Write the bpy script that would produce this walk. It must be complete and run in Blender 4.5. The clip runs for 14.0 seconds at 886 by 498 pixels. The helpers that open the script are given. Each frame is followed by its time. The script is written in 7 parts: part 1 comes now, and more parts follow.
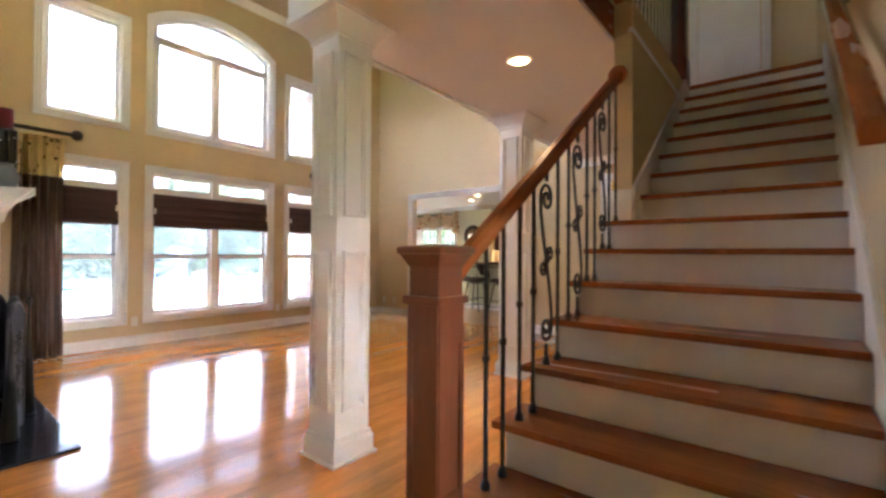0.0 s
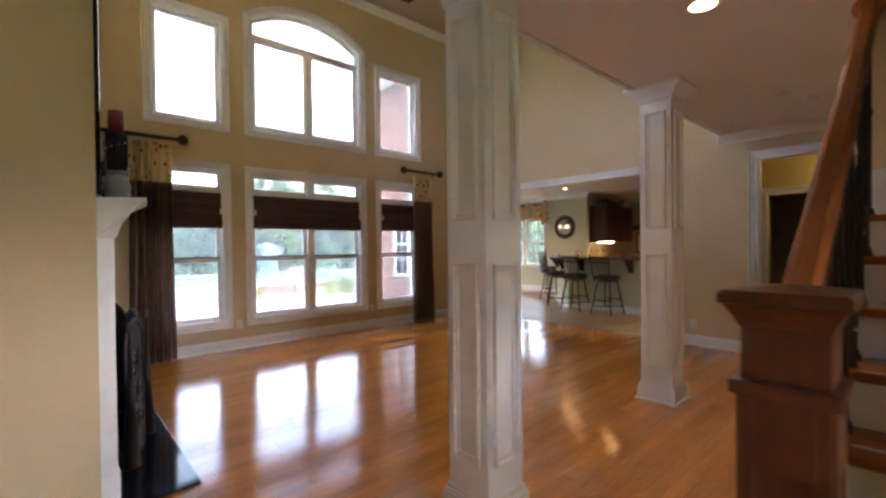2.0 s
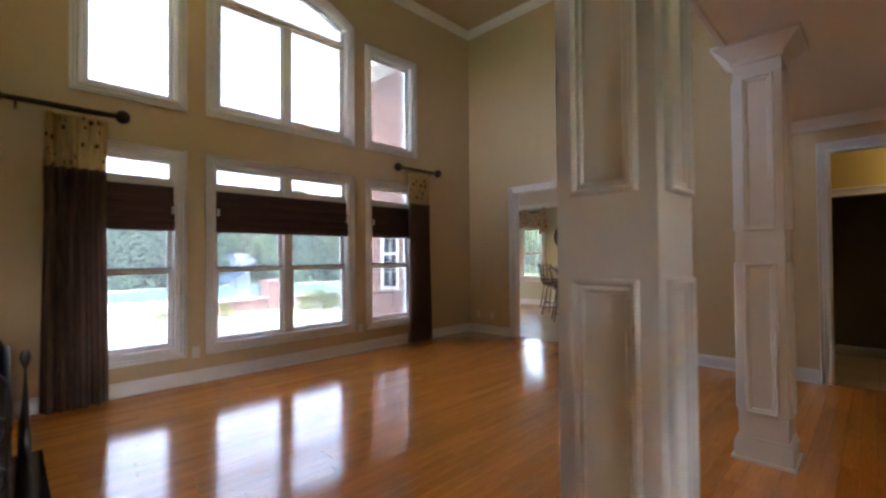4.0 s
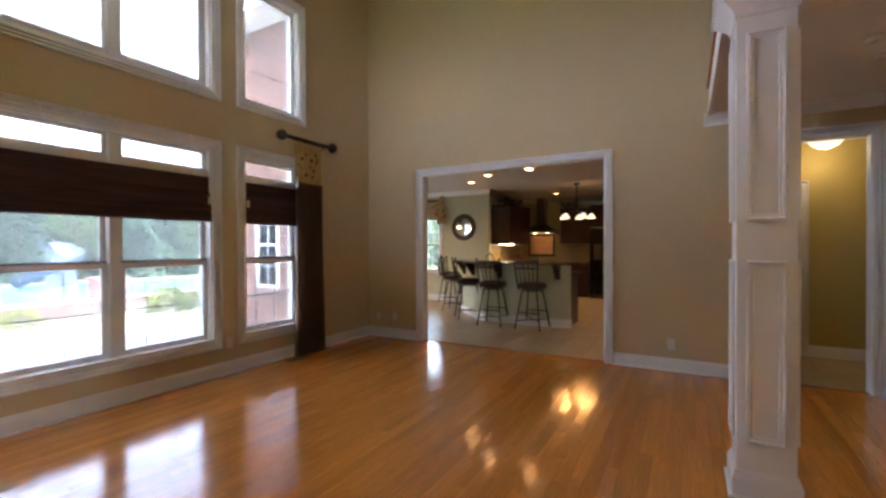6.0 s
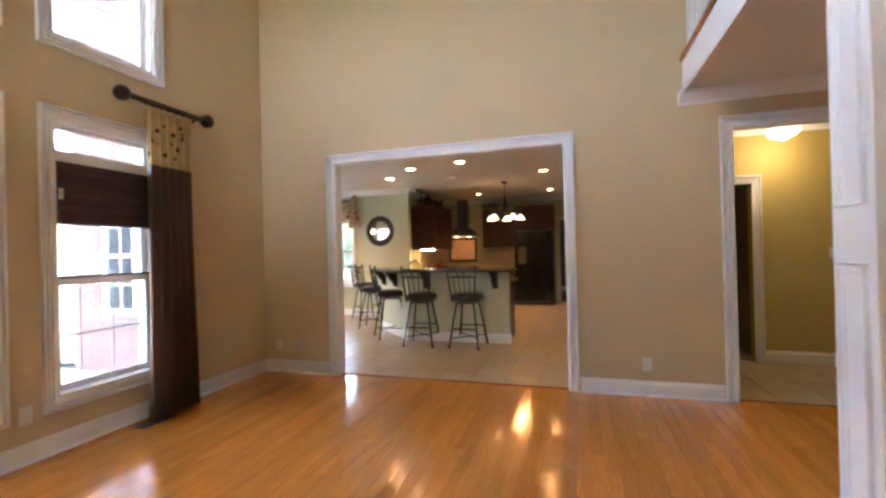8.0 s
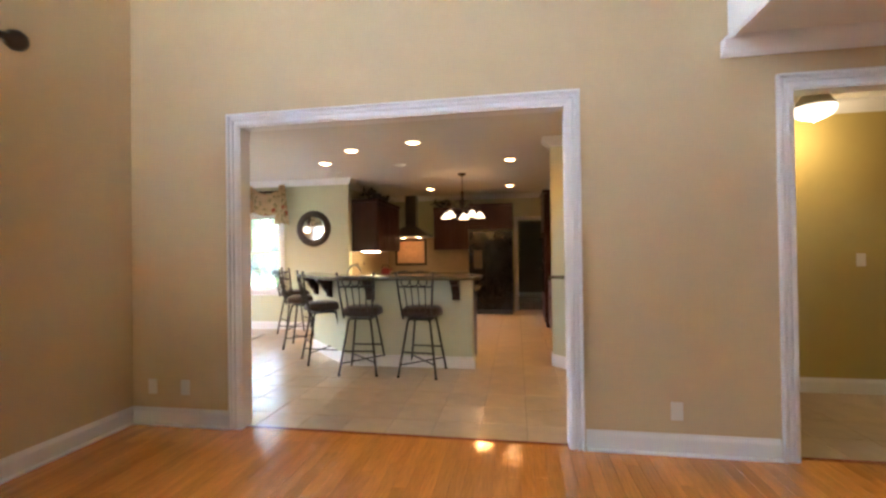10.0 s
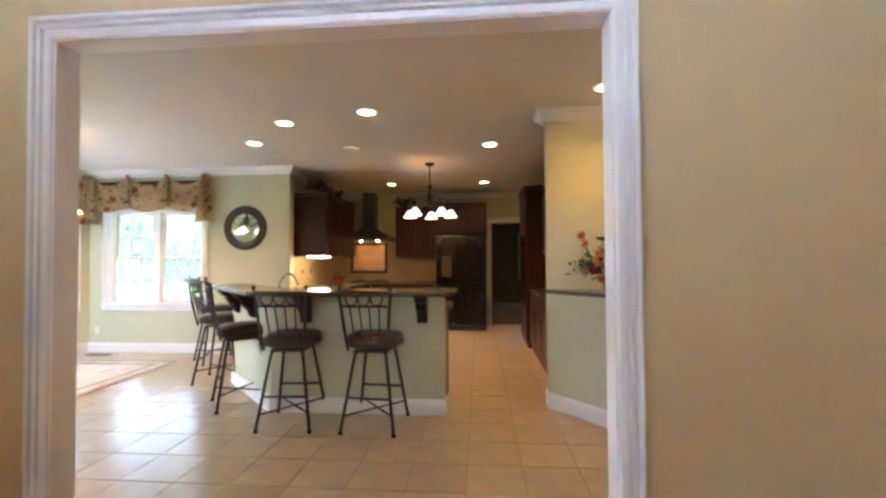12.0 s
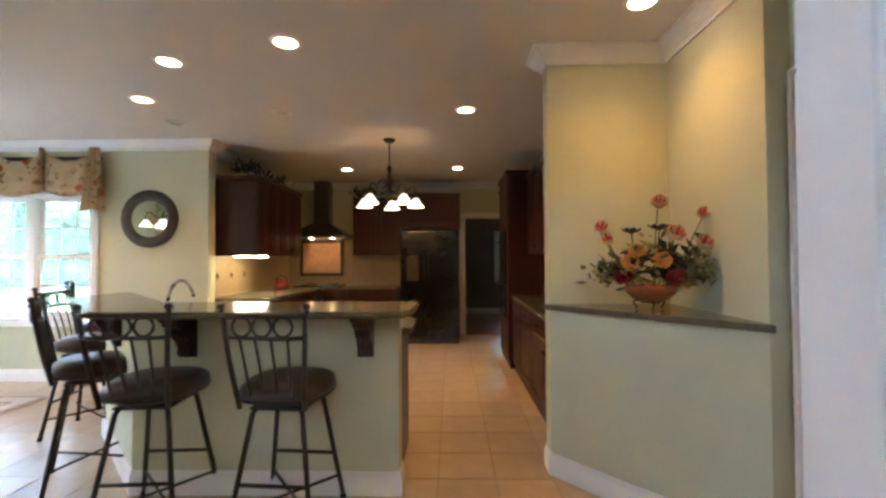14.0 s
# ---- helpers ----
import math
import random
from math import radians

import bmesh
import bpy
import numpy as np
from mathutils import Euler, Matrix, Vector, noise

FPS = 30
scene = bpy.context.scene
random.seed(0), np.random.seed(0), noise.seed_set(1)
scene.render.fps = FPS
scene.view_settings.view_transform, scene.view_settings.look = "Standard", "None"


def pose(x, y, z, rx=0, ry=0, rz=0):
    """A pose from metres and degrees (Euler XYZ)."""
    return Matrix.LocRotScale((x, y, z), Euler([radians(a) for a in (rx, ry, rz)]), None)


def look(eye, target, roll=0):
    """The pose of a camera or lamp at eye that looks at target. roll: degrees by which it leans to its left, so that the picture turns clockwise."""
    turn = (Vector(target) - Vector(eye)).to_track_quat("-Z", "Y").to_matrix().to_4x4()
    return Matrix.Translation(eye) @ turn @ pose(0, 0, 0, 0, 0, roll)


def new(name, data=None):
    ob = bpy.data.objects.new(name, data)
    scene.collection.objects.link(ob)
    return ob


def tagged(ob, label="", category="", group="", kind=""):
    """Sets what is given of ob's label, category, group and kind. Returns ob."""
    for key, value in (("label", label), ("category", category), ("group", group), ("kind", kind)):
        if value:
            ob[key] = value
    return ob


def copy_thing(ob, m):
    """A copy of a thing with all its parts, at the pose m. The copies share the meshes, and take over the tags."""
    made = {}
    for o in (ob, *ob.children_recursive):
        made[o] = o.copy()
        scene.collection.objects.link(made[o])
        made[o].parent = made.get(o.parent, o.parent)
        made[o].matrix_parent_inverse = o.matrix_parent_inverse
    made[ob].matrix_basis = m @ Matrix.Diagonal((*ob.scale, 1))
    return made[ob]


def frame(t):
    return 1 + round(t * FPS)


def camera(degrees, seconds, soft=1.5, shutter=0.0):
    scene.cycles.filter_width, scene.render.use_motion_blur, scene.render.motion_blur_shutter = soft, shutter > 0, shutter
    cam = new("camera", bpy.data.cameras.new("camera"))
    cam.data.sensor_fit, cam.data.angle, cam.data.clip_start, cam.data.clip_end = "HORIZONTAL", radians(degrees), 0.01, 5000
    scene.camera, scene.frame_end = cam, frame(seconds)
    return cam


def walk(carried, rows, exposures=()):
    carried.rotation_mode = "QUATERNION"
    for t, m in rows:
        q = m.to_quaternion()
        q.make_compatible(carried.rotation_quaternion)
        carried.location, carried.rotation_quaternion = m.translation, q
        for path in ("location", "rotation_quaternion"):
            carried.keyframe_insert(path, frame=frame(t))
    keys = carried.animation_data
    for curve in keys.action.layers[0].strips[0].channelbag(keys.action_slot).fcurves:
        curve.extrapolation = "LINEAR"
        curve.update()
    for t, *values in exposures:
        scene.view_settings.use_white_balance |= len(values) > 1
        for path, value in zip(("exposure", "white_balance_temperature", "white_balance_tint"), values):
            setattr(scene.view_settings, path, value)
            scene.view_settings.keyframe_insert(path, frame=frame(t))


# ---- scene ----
cam = camera(91.1, 14.0, soft=2.6, shutter=0.5)
PATH = [
    (0, (0.25, 0.149, 1.273), (-0.999, 1.71, 1.299), 0.4),
    (0.5, (0.11, 0.195, 1.299), (-1.24, 1.67, 1.313), 0.7),
    (1, (-0.024, 0.154, 1.326), (-1.43, 1.576, 1.318), 0.9),
    (1.5, (-0.266, 0.226, 1.358), (-1.723, 1.596, 1.339), -0.1),
    (2, (-0.495, 0.266, 1.385), (-1.98, 1.606, 1.366), -0.6),
    (4.5, (-1.788, 0.848, 1.346), (-3.136, 2.324, 1.393), -0.8),
    (5, (-2.027, 0.97, 1.39), (-3.26, 2.545, 1.403), -1.5),
    (5.5, (-2.217, 1.13, 1.384), (-3.324, 2.796, 1.371), -1.3),
    (6, (-2.428, 1.313, 1.373), (-3.407, 3.057, 1.361), -0.2),
    (6.5, (-2.651, 1.513, 1.372), (-3.502, 3.323, 1.376), 0.5),
    (7, (-2.847, 1.758, 1.355), (-3.582, 3.618, 1.382), -0.2),
    (7.5, (-3.016, 2.021, 1.366), (-3.66, 3.915, 1.393), -1.4),
    (8, (-3.172, 2.314, 1.374), (-3.76, 4.226, 1.384), -1.4),
    (10.5, (-3.693, 3.877, 1.368), (-3.979, 5.856, 1.393), -0.7),
    (11, (-3.752, 4.21, 1.358), (-4.008, 6.193, 1.399), -0.5),
    (11.5, (-3.806, 4.523, 1.363), (-4.023, 6.51, 1.417), -0.3),
    (12, (-3.827, 4.845, 1.369), (-3.994, 6.838, 1.414), -0.4),
    (12.5, (-3.839, 5.175, 1.358), (-3.976, 7.17, 1.409), -0.5),
    (13, (-3.848, 5.489, 1.35), (-3.947, 7.486, 1.395), -0.3),
    (13.5, (-3.848, 5.785, 1.358), (-3.914, 7.783, 1.4), -0.2),
    (14, (-3.83, 6.104, 1.376), (-3.868, 8.104, 1.42), -0.3),
]
EXPOSURES = [(0, 7.05, 5800, 15), (0.6, 6.8, 5800, 15), (2, 6.08, 5750, 15), (5, 5.72, 5800, 15), (6.5, 6.2, 5750, 14), (8, 6.9, 5650, 14), (10.5, 7.15, 5550, 11), (11.5, 7.15, 5350, 9), (12.5, 7.1, 5200, 8), (14, 6.9, 5050, 7)]
walk(cam, [(t, look(eye, target, roll)) for t, eye, target, roll in PATH], EXPOSURES)

# ---- world, sun, exposure ----
world = bpy.data.worlds.new("world")
scene.world = world
world.use_nodes = True
_wn = world.node_tree.nodes
_sky = _wn.new("ShaderNodeTexSky")
_sky.sky_type = "NISHITA"
_sky.sun_disc = False
_sky.sun_elevation, _sky.sun_rotation = radians(53), radians(105)
_sky.air_density, _sky.dust_density, _sky.ozone_density = 1.0, 4.0, 1.0
_wn["Background"].inputs["Strength"].default_value = 0.15
_soft = _wn.new("ShaderNodeHueSaturation")
_soft.inputs["Saturation"].default_value = 0.4
world.node_tree.links.new(_sky.outputs[0], _soft.inputs["Color"])
world.node_tree.links.new(_soft.outputs[0], _wn["Background"].inputs["Color"])


def lamp(name, kind, m, energy, color=(1, 1, 1), size=0.1, size_y=None, angle=None, blend=0.5):
    d = bpy.data.lights.new(name, kind)
    d.energy, d.color = energy, color
    if kind == "AREA":
        d.shape, d.size, d.size_y = "RECTANGLE", size, size_y or size
    elif kind == "SUN":
        d.angle = radians(angle)
    else:
        d.shadow_soft_size = size
        if kind == "SPOT":
            d.spot_size, d.spot_blend = radians(angle), blend
    ob = new(name, d)
    ob.matrix_world = m
    return ob


lamp("sun", "SUN", look((30, -8, 42), (0, 0, 0)), 0.9, (1.0, 0.96, 0.9), angle=12)
# ---- materials ----


def material(name, color, rough=0.5, metal=0.0, var=0.06, scale=8.0, bump=0.0, bump_scale=60.0, gloss_var=0.05, per="", per_amount=0.0, stretch=(1, 1, 1), coat=0.0, spec=0.5):
    m = bpy.data.materials.new(name)
    m.use_nodes = True
    nt = m.node_tree
    b = nt.nodes["Principled BSDF"]
    b.inputs["Metallic"].default_value = metal
    b.inputs["Specular IOR Level"].default_value = spec
    b.inputs["Coat Weight"].default_value = coat
    b.inputs["Coat Roughness"].default_value = 0.13
    tc = nt.nodes.new("ShaderNodeTexCoord")
    mp = nt.nodes.new("ShaderNodeMapping")
    mp.inputs["Scale"].default_value = stretch
    nt.links.new(tc.outputs["Object"], mp.inputs["Vector"])
    n1 = nt.nodes.new("ShaderNodeTexNoise")
    n1.inputs["Scale"].default_value, n1.inputs["Detail"].default_value = scale, 6
    n2 = nt.nodes.new("ShaderNodeTexNoise")
    n2.inputs["Scale"].default_value, n2.inputs["Detail"].default_value = scale * 0.13, 3
    for n in (n1, n2):
        nt.links.new(mp.outputs[0], n.inputs["Vector"])
    mix = nt.nodes.new("ShaderNodeMath")
    mix.operation = "ADD"
    nt.links.new(n1.outputs[0], mix.inputs[0])
    nt.links.new(n2.outputs[0], mix.inputs[1])
    val = nt.nodes.new("ShaderNodeMapRange")
    val.inputs["From Min"].default_value, val.inputs["From Max"].default_value = 0.6, 1.4
    val.inputs["To Min"].default_value, val.inputs["To Max"].default_value = 1 - var, 1 + var
    nt.links.new(mix.outputs[0], val.inputs["Value"])
    last = val.outputs[0]
    if per:
        src = nt.nodes.new("ShaderNodeObjectInfo").outputs["Random"] if per == "object" else nt.nodes.new("ShaderNodeNewGeometry").outputs["Random Per Island"]
        r = nt.nodes.new("ShaderNodeMapRange")
        r.inputs["To Min"].default_value, r.inputs["To Max"].default_value = 1 - per_amount, 1 + per_amount
        nt.links.new(src, r.inputs["Value"])
        mul = nt.nodes.new("ShaderNodeMath")
        mul.operation = "MULTIPLY"
        nt.links.new(last, mul.inputs[0])
        nt.links.new(r.outputs[0], mul.inputs[1])
        last = mul.outputs[0]
    vm = nt.nodes.new("ShaderNodeVectorMath")
    vm.operation = "SCALE"
    vm.inputs[0].default_value = color[:3]
    nt.links.new(last, vm.inputs["Scale"])
    nt.links.new(vm.outputs[0], b.inputs["Base Color"])
    rr = nt.nodes.new("ShaderNodeMapRange")
    rr.inputs["To Min"].default_value, rr.inputs["To Max"].default_value = max(0.02, rough - gloss_var), rough + gloss_var
    nt.links.new(n2.outputs[0], rr.inputs["Value"])
    nt.links.new(rr.outputs[0], b.inputs["Roughness"])
    if bump:
        nb = nt.nodes.new("ShaderNodeTexNoise")
        nb.inputs["Scale"].default_value, nb.inputs["Detail"].default_value = bump_scale, 4
        nt.links.new(mp.outputs[0], nb.inputs["Vector"])
        bp = nt.nodes.new("ShaderNodeBump")
        bp.inputs["Strength"].default_value, bp.inputs["Distance"].default_value = bump, 0.004
        nt.links.new(nb.outputs[0], bp.inputs["Height"])
        nt.links.new(bp.outputs[0], b.inputs["Normal"])
    return m


def glow(name, color, strength):
    m = bpy.data.materials.new(name)
    m.use_nodes = True
    b = m.node_tree.nodes["Principled BSDF"]
    b.inputs["Base Color"].default_value = (0.9, 0.88, 0.82, 1)
    b.inputs["Emission Color"].default_value = (*color, 1)
    b.inputs["Emission Strength"].default_value = strength
    return m


# The dark tint dims the view outside; pane shadows are off, so daylight passes.
def glass_material(name, tint=(0.15, 0.157, 0.16), haze_share=0.02):
    m = bpy.data.materials.new(name)
    m.use_nodes = True
    b = m.node_tree.nodes["Principled BSDF"]
    b.inputs["Base Color"].default_value = (*tint, 1)
    b.inputs["Transmission Weight"].default_value = 1.0
    b.inputs["Roughness"].default_value = 0.0
    b.inputs["IOR"].default_value = 1.08
    haze = m.node_tree.nodes.new("ShaderNodeBsdfTranslucent")     # white veil mixed into the pane, standing in for glare over the view
    haze.inputs["Color"].default_value = (0.92, 0.97, 1.0, 1)
    mx = m.node_tree.nodes.new("ShaderNodeMixShader")
    mx.inputs[0].default_value = haze_share
    m.node_tree.links.new(b.outputs[0], mx.inputs[1])
    m.node_tree.links.new(haze.outputs[0], mx.inputs[2])
    m.node_tree.links.new(mx.outputs[0], m.node_tree.nodes["Material Output"].inputs["Surface"])
    return m


def pattern(m, kind, scale, colors, positions, stretch=(1, 1, 1), distort=0.0):
    """Give a material's base colour a ramp over a noise, wave or voronoi texture."""
    nt = m.node_tree
    tc = nt.nodes.new("ShaderNodeTexCoord")
    mp = nt.nodes.new("ShaderNodeMapping")
    mp.inputs["Scale"].default_value = stretch
    nt.links.new(tc.outputs["Object"], mp.inputs["Vector"])
    t = nt.nodes.new({"noise": "ShaderNodeTexNoise", "voronoi": "ShaderNodeTexVoronoi", "wave": "ShaderNodeTexWave"}[kind])
    t.inputs["Scale"].default_value = scale
    if kind == "wave":
        t.inputs["Distortion"].default_value = distort
        t.inputs["Detail"].default_value = 3
    nt.links.new(mp.outputs[0], t.inputs["Vector"])
    r = nt.nodes.new("ShaderNodeValToRGB")
    while len(r.color_ramp.elements) < len(colors):
        r.color_ramp.elements.new(0.5)
    for e, c, p in zip(r.color_ramp.elements, colors, positions):
        e.color, e.position = (*c, 1), p
    nt.links.new(t.outputs["Distance" if kind == "voronoi" else 0], r.inputs["Fac"])
    nt.links.new(r.outputs[0], nt.nodes["Principled BSDF"].inputs["Base Color"])
    return m


WALL = material("tan wall paint", (0.605, 0.468, 0.27), 0.75, var=0.03, bump=0.15, bump_scale=220, gloss_var=0.03)
SAGE = material("sage green wall paint", (0.56, 0.565, 0.39), 0.7, var=0.03, bump=0.15, bump_scale=220, gloss_var=0.03)
OLIVE = material("olive yellow wall paint", (0.47, 0.365, 0.11), 0.7, var=0.03, bump=0.15, bump_scale=220)
WHITE = material("white trim paint", (0.82, 0.81, 0.80), 0.4, var=0.012, scale=3)
CEIL = material("ceiling paint", (0.80, 0.77, 0.71), 0.85, var=0.02, bump=0.2, bump_scale=260)
KCEIL = material("kitchen ceiling paint", (0.72, 0.69, 0.64), 0.85, var=0.02, bump=0.2, bump_scale=260)
TANCEIL = material("tan ceiling paint", (0.55, 0.43, 0.28), 0.85, var=0.02, bump=0.2, bump_scale=260)
OAK = material("honey oak floor", (0.71, 0.268, 0.040), 0.13, var=0.26, scale=10, per="object", per_amount=0.13, stretch=(9, 0.7, 9), bump=0.03, bump_scale=20, gloss_var=0.05, spec=0.85, coat=0.6)
OAKJ = material("honey oak floor field", (0.71, 0.268, 0.040), 0.13, var=0.26, scale=10, per="island", per_amount=0.13, stretch=(9, 0.7, 9), bump=0.03, bump_scale=20, gloss_var=0.05, spec=0.85, coat=0.6)
TREAD = material("oak tread", (0.30, 0.092, 0.023), 0.26, var=0.2, scale=9, stretch=(0.8, 9, 9), bump=0.05, bump_scale=20)
RAILWOOD = material("oak handrail", (0.34, 0.105, 0.027), 0.26, var=0.2, scale=9, stretch=(9, 0.8, 2), bump=0.05, bump_scale=20)
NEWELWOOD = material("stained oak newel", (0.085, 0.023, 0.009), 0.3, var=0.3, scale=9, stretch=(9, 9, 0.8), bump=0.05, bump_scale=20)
IRON = material("wrought iron", (0.045, 0.038, 0.035), 0.45, 0.6, var=0.2, scale=30, bump=0.1)
TILE = material("beige floor tile", (0.49, 0.38, 0.24), 0.30, var=0.18, scale=7, per="object", per_amount=0.06, bump=0.04, bump_scale=30)
TILEJ = material("beige floor tile field", (0.49, 0.38, 0.24), 0.30, var=0.18, scale=7, per="island", per_amount=0.06, bump=0.04, bump_scale=30)
GROUT = material("grout", (0.36, 0.29, 0.20), 0.8, var=0.1)
SUBFLOOR = material("dark board joints", (0.22, 0.08, 0.018), 0.6)
CHERRY = material("dark cherry cabinet wood", (0.034, 0.0085, 0.005), 0.36, var=0.25, scale=8, stretch=(9, 9, 0.8), bump=0.04, bump_scale=20, spec=0.3)
GRANITE = material("green brown granite", (0.115, 0.10, 0.062), 0.14, var=0.5, scale=90)
BLACKGRANITE = material("black granite", (0.012, 0.012, 0.014), 0.08, var=0.4, scale=70)
LEATHER = material("dark brown leather", (0.030, 0.014, 0.010), 0.33, var=0.2, scale=12, bump=0.25, bump_scale=120)
STEEL = material("brushed steel", (0.36, 0.34, 0.31), 0.28, 1.0, var=0.06, scale=20, stretch=(1, 1, 12))
BLACKGLOSS = material("black appliance enamel", (0.008, 0.008, 0.009), 0.16, var=0.1, spec=0.3)
BROWNFABRIC = material("brown curtain fabric", (0.21, 0.122, 0.078), 0.3, var=0.2, scale=40, stretch=(1, 1, 0.15), bump=0.2, bump_scale=180)
BAND = pattern(material("gold patterned curtain band", (0.5, 0.35, 0.12), 0.7), "voronoi", 11, [(0.16, 0.05, 0.03), (0.16, 0.05, 0.03), (0.80, 0.60, 0.27), (0.84, 0.66, 0.34)], [0.0, 0.2, 0.26, 1.0])
SHADE = pattern(material("dark woven shade", (0.05, 0.018, 0.013), 0.8, bump=0.3, bump_scale=120), "noise", 3, [(0.032, 0.013, 0.014), (0.095, 0.038, 0.034)], [0.35, 0.7], (0.6, 0.6, 40))
FLORAL = pattern(material("floral valance fabric", (0.5, 0.4, 0.25), 0.8), "voronoi", 4.6, [(0.36, 0.055, 0.025), (0.52, 0.13, 0.05), (0.72, 0.53, 0.30), (0.70, 0.50, 0.27)], [0.0, 0.21, 0.27, 1.0])
_nt = FLORAL.node_tree      # small olive and brown sprigs between the flowers
_flower = _nt.nodes["Principled BSDF"].inputs["Base Color"].links[0].from_socket
_sprig = _nt.nodes.new("ShaderNodeTexNoise")
_sprig.inputs["Scale"].default_value, _sprig.inputs["Detail"].default_value = 16.0, 2.0
_cut = _nt.nodes.new("ShaderNodeMapRange")
_cut.inputs["From Min"].default_value, _cut.inputs["From Max"].default_value = 0.58, 0.63
_mix = _nt.nodes.new("ShaderNodeMixRGB")
_mix.inputs[2].default_value = (0.34, 0.25, 0.09, 1)
_nt.links.new(_nt.nodes.new("ShaderNodeTexCoord").outputs["Object"], _sprig.inputs["Vector"])
_nt.links.new(_sprig.outputs[0], _cut.inputs["Value"])
_nt.links.new(_cut.outputs[0], _mix.inputs[0])
_nt.links.new(_flower, _mix.inputs[1])
_nt.links.new(_mix.outputs[0], _nt.nodes["Principled BSDF"].inputs["Base Color"])
PLATE = material("ivory wall plate", (0.72, 0.69, 0.62), 0.4, var=0.02)
BRONZE = material("dark bronze", (0.06, 0.04, 0.025), 0.4, 0.8, var=0.2)
MIRRORFRAME = material("dark mosaic mirror frame", (0.05, 0.036, 0.027), 0.5, 0.0, var=0.5, scale=50, bump=0.4, bump_scale=70)
MIRROR = material("mirror", (0.85, 0.85, 0.84), 0.02, 1.0, var=0.0, gloss_var=0.0)
GLASS = glass_material("window glass")
CLEARGLASS = glass_material("breakfast window glass", (0.20, 0.215, 0.22), 0.055)
CANGLOW = glow("recessed lamp glow", (1.0, 0.50, 0.16), 0.55)
SHADEGLOW = glow("frosted lamp shade", (1.0, 0.76, 0.47), 0.022)
BACKSPLASH = material("cream stone backsplash", (0.22, 0.15, 0.07), 0.4, var=0.15, scale=14, bump=0.1)
CARPET = pattern(material("cream rug", (0.5, 0.45, 0.37), 0.95, bump=0.4, bump_scale=300), "noise", 6, [(0.56, 0.50, 0.41), (0.70, 0.64, 0.54)], [0.35, 0.65])
RUGEDGE = material("rug border", (0.22, 0.16, 0.11), 0.95, bump=0.4, bump_scale=300)
# Tan paint darkened: the shade of the rooms beyond is in its colour.
DARKROOM = material("tan paint with room shade in it", (0.23, 0.19, 0.13), 0.8)
DRAPEWHITE = material("ivory plastic cord cleat", (0.75, 0.73, 0.68), 0.4)


def brick_material(name):
    m = bpy.data.materials.new(name)
    m.use_nodes = True
    nt = m.node_tree
    b = nt.nodes["Principled BSDF"]
    b.inputs["Roughness"].default_value = 0.85
    tc = nt.nodes.new("ShaderNodeTexCoord")
    sep = nt.nodes.new("ShaderNodeSeparateXYZ")
    add = nt.nodes.new("ShaderNodeMath")
    com = nt.nodes.new("ShaderNodeCombineXYZ")
    nt.links.new(tc.outputs["Object"], sep.inputs[0])
    nt.links.new(sep.outputs[0], add.inputs[0])
    nt.links.new(sep.outputs[1], add.inputs[1])
    nt.links.new(add.outputs[0], com.inputs[0])
    nt.links.new(sep.outputs[2], com.inputs[1])
    br = nt.nodes.new("ShaderNodeTexBrick")
    br.inputs["Scale"].default_value = 1.0
    br.inputs["Brick Width"].default_value, br.inputs["Row Height"].default_value, br.inputs["Mortar Size"].default_value = 0.21, 0.075, 0.008
    br.inputs["Color1"].default_value = (0.215, 0.078, 0.052, 1)
    br.inputs["Color2"].default_value = (0.165, 0.062, 0.043, 1)
    br.inputs["Mortar"].default_value = (0.36, 0.32, 0.28, 1)
    nt.links.new(com.outputs[0], br.inputs["Vector"])
    nz = nt.nodes.new("ShaderNodeTexNoise")
    nz.inputs["Scale"].default_value = 1.3
    mx = nt.nodes.new("ShaderNodeMixRGB")
    mx.blend_type, mx.inputs[0].default_value = "OVERLAY", 0.3
    nt.links.new(br.outputs[0], mx.inputs[1])
    nt.links.new(nz.outputs[0], mx.inputs[2])
    nt.links.new(mx.outputs[0], b.inputs["Base Color"])
    bp = nt.nodes.new("ShaderNodeBump")
    bp.inputs["Strength"].default_value, bp.inputs["Distance"].default_value = 0.6, 0.01
    bp.invert = True
    nt.links.new(br.outputs["Fac"], bp.inputs["Height"])
    nt.links.new(bp.outputs[0], b.inputs["Normal"])
    return m


BRICK = brick_material("red brick")
CLAY = material("fired red brick", (0.235, 0.108, 0.07), 0.85, var=0.22, scale=14, per="object", per_amount=0.28, bump=0.4, bump_scale=80)
CLAYJ = material("fired red brick field", (0.235, 0.108, 0.07), 0.85, var=0.22, scale=14, per="island", per_amount=0.28, bump=0.4, bump_scale=80)
MORTAR = material("pale mortar", (0.31, 0.28, 0.245), 0.95, var=0.1, scale=12, bump=0.3)

# ---- builders ----


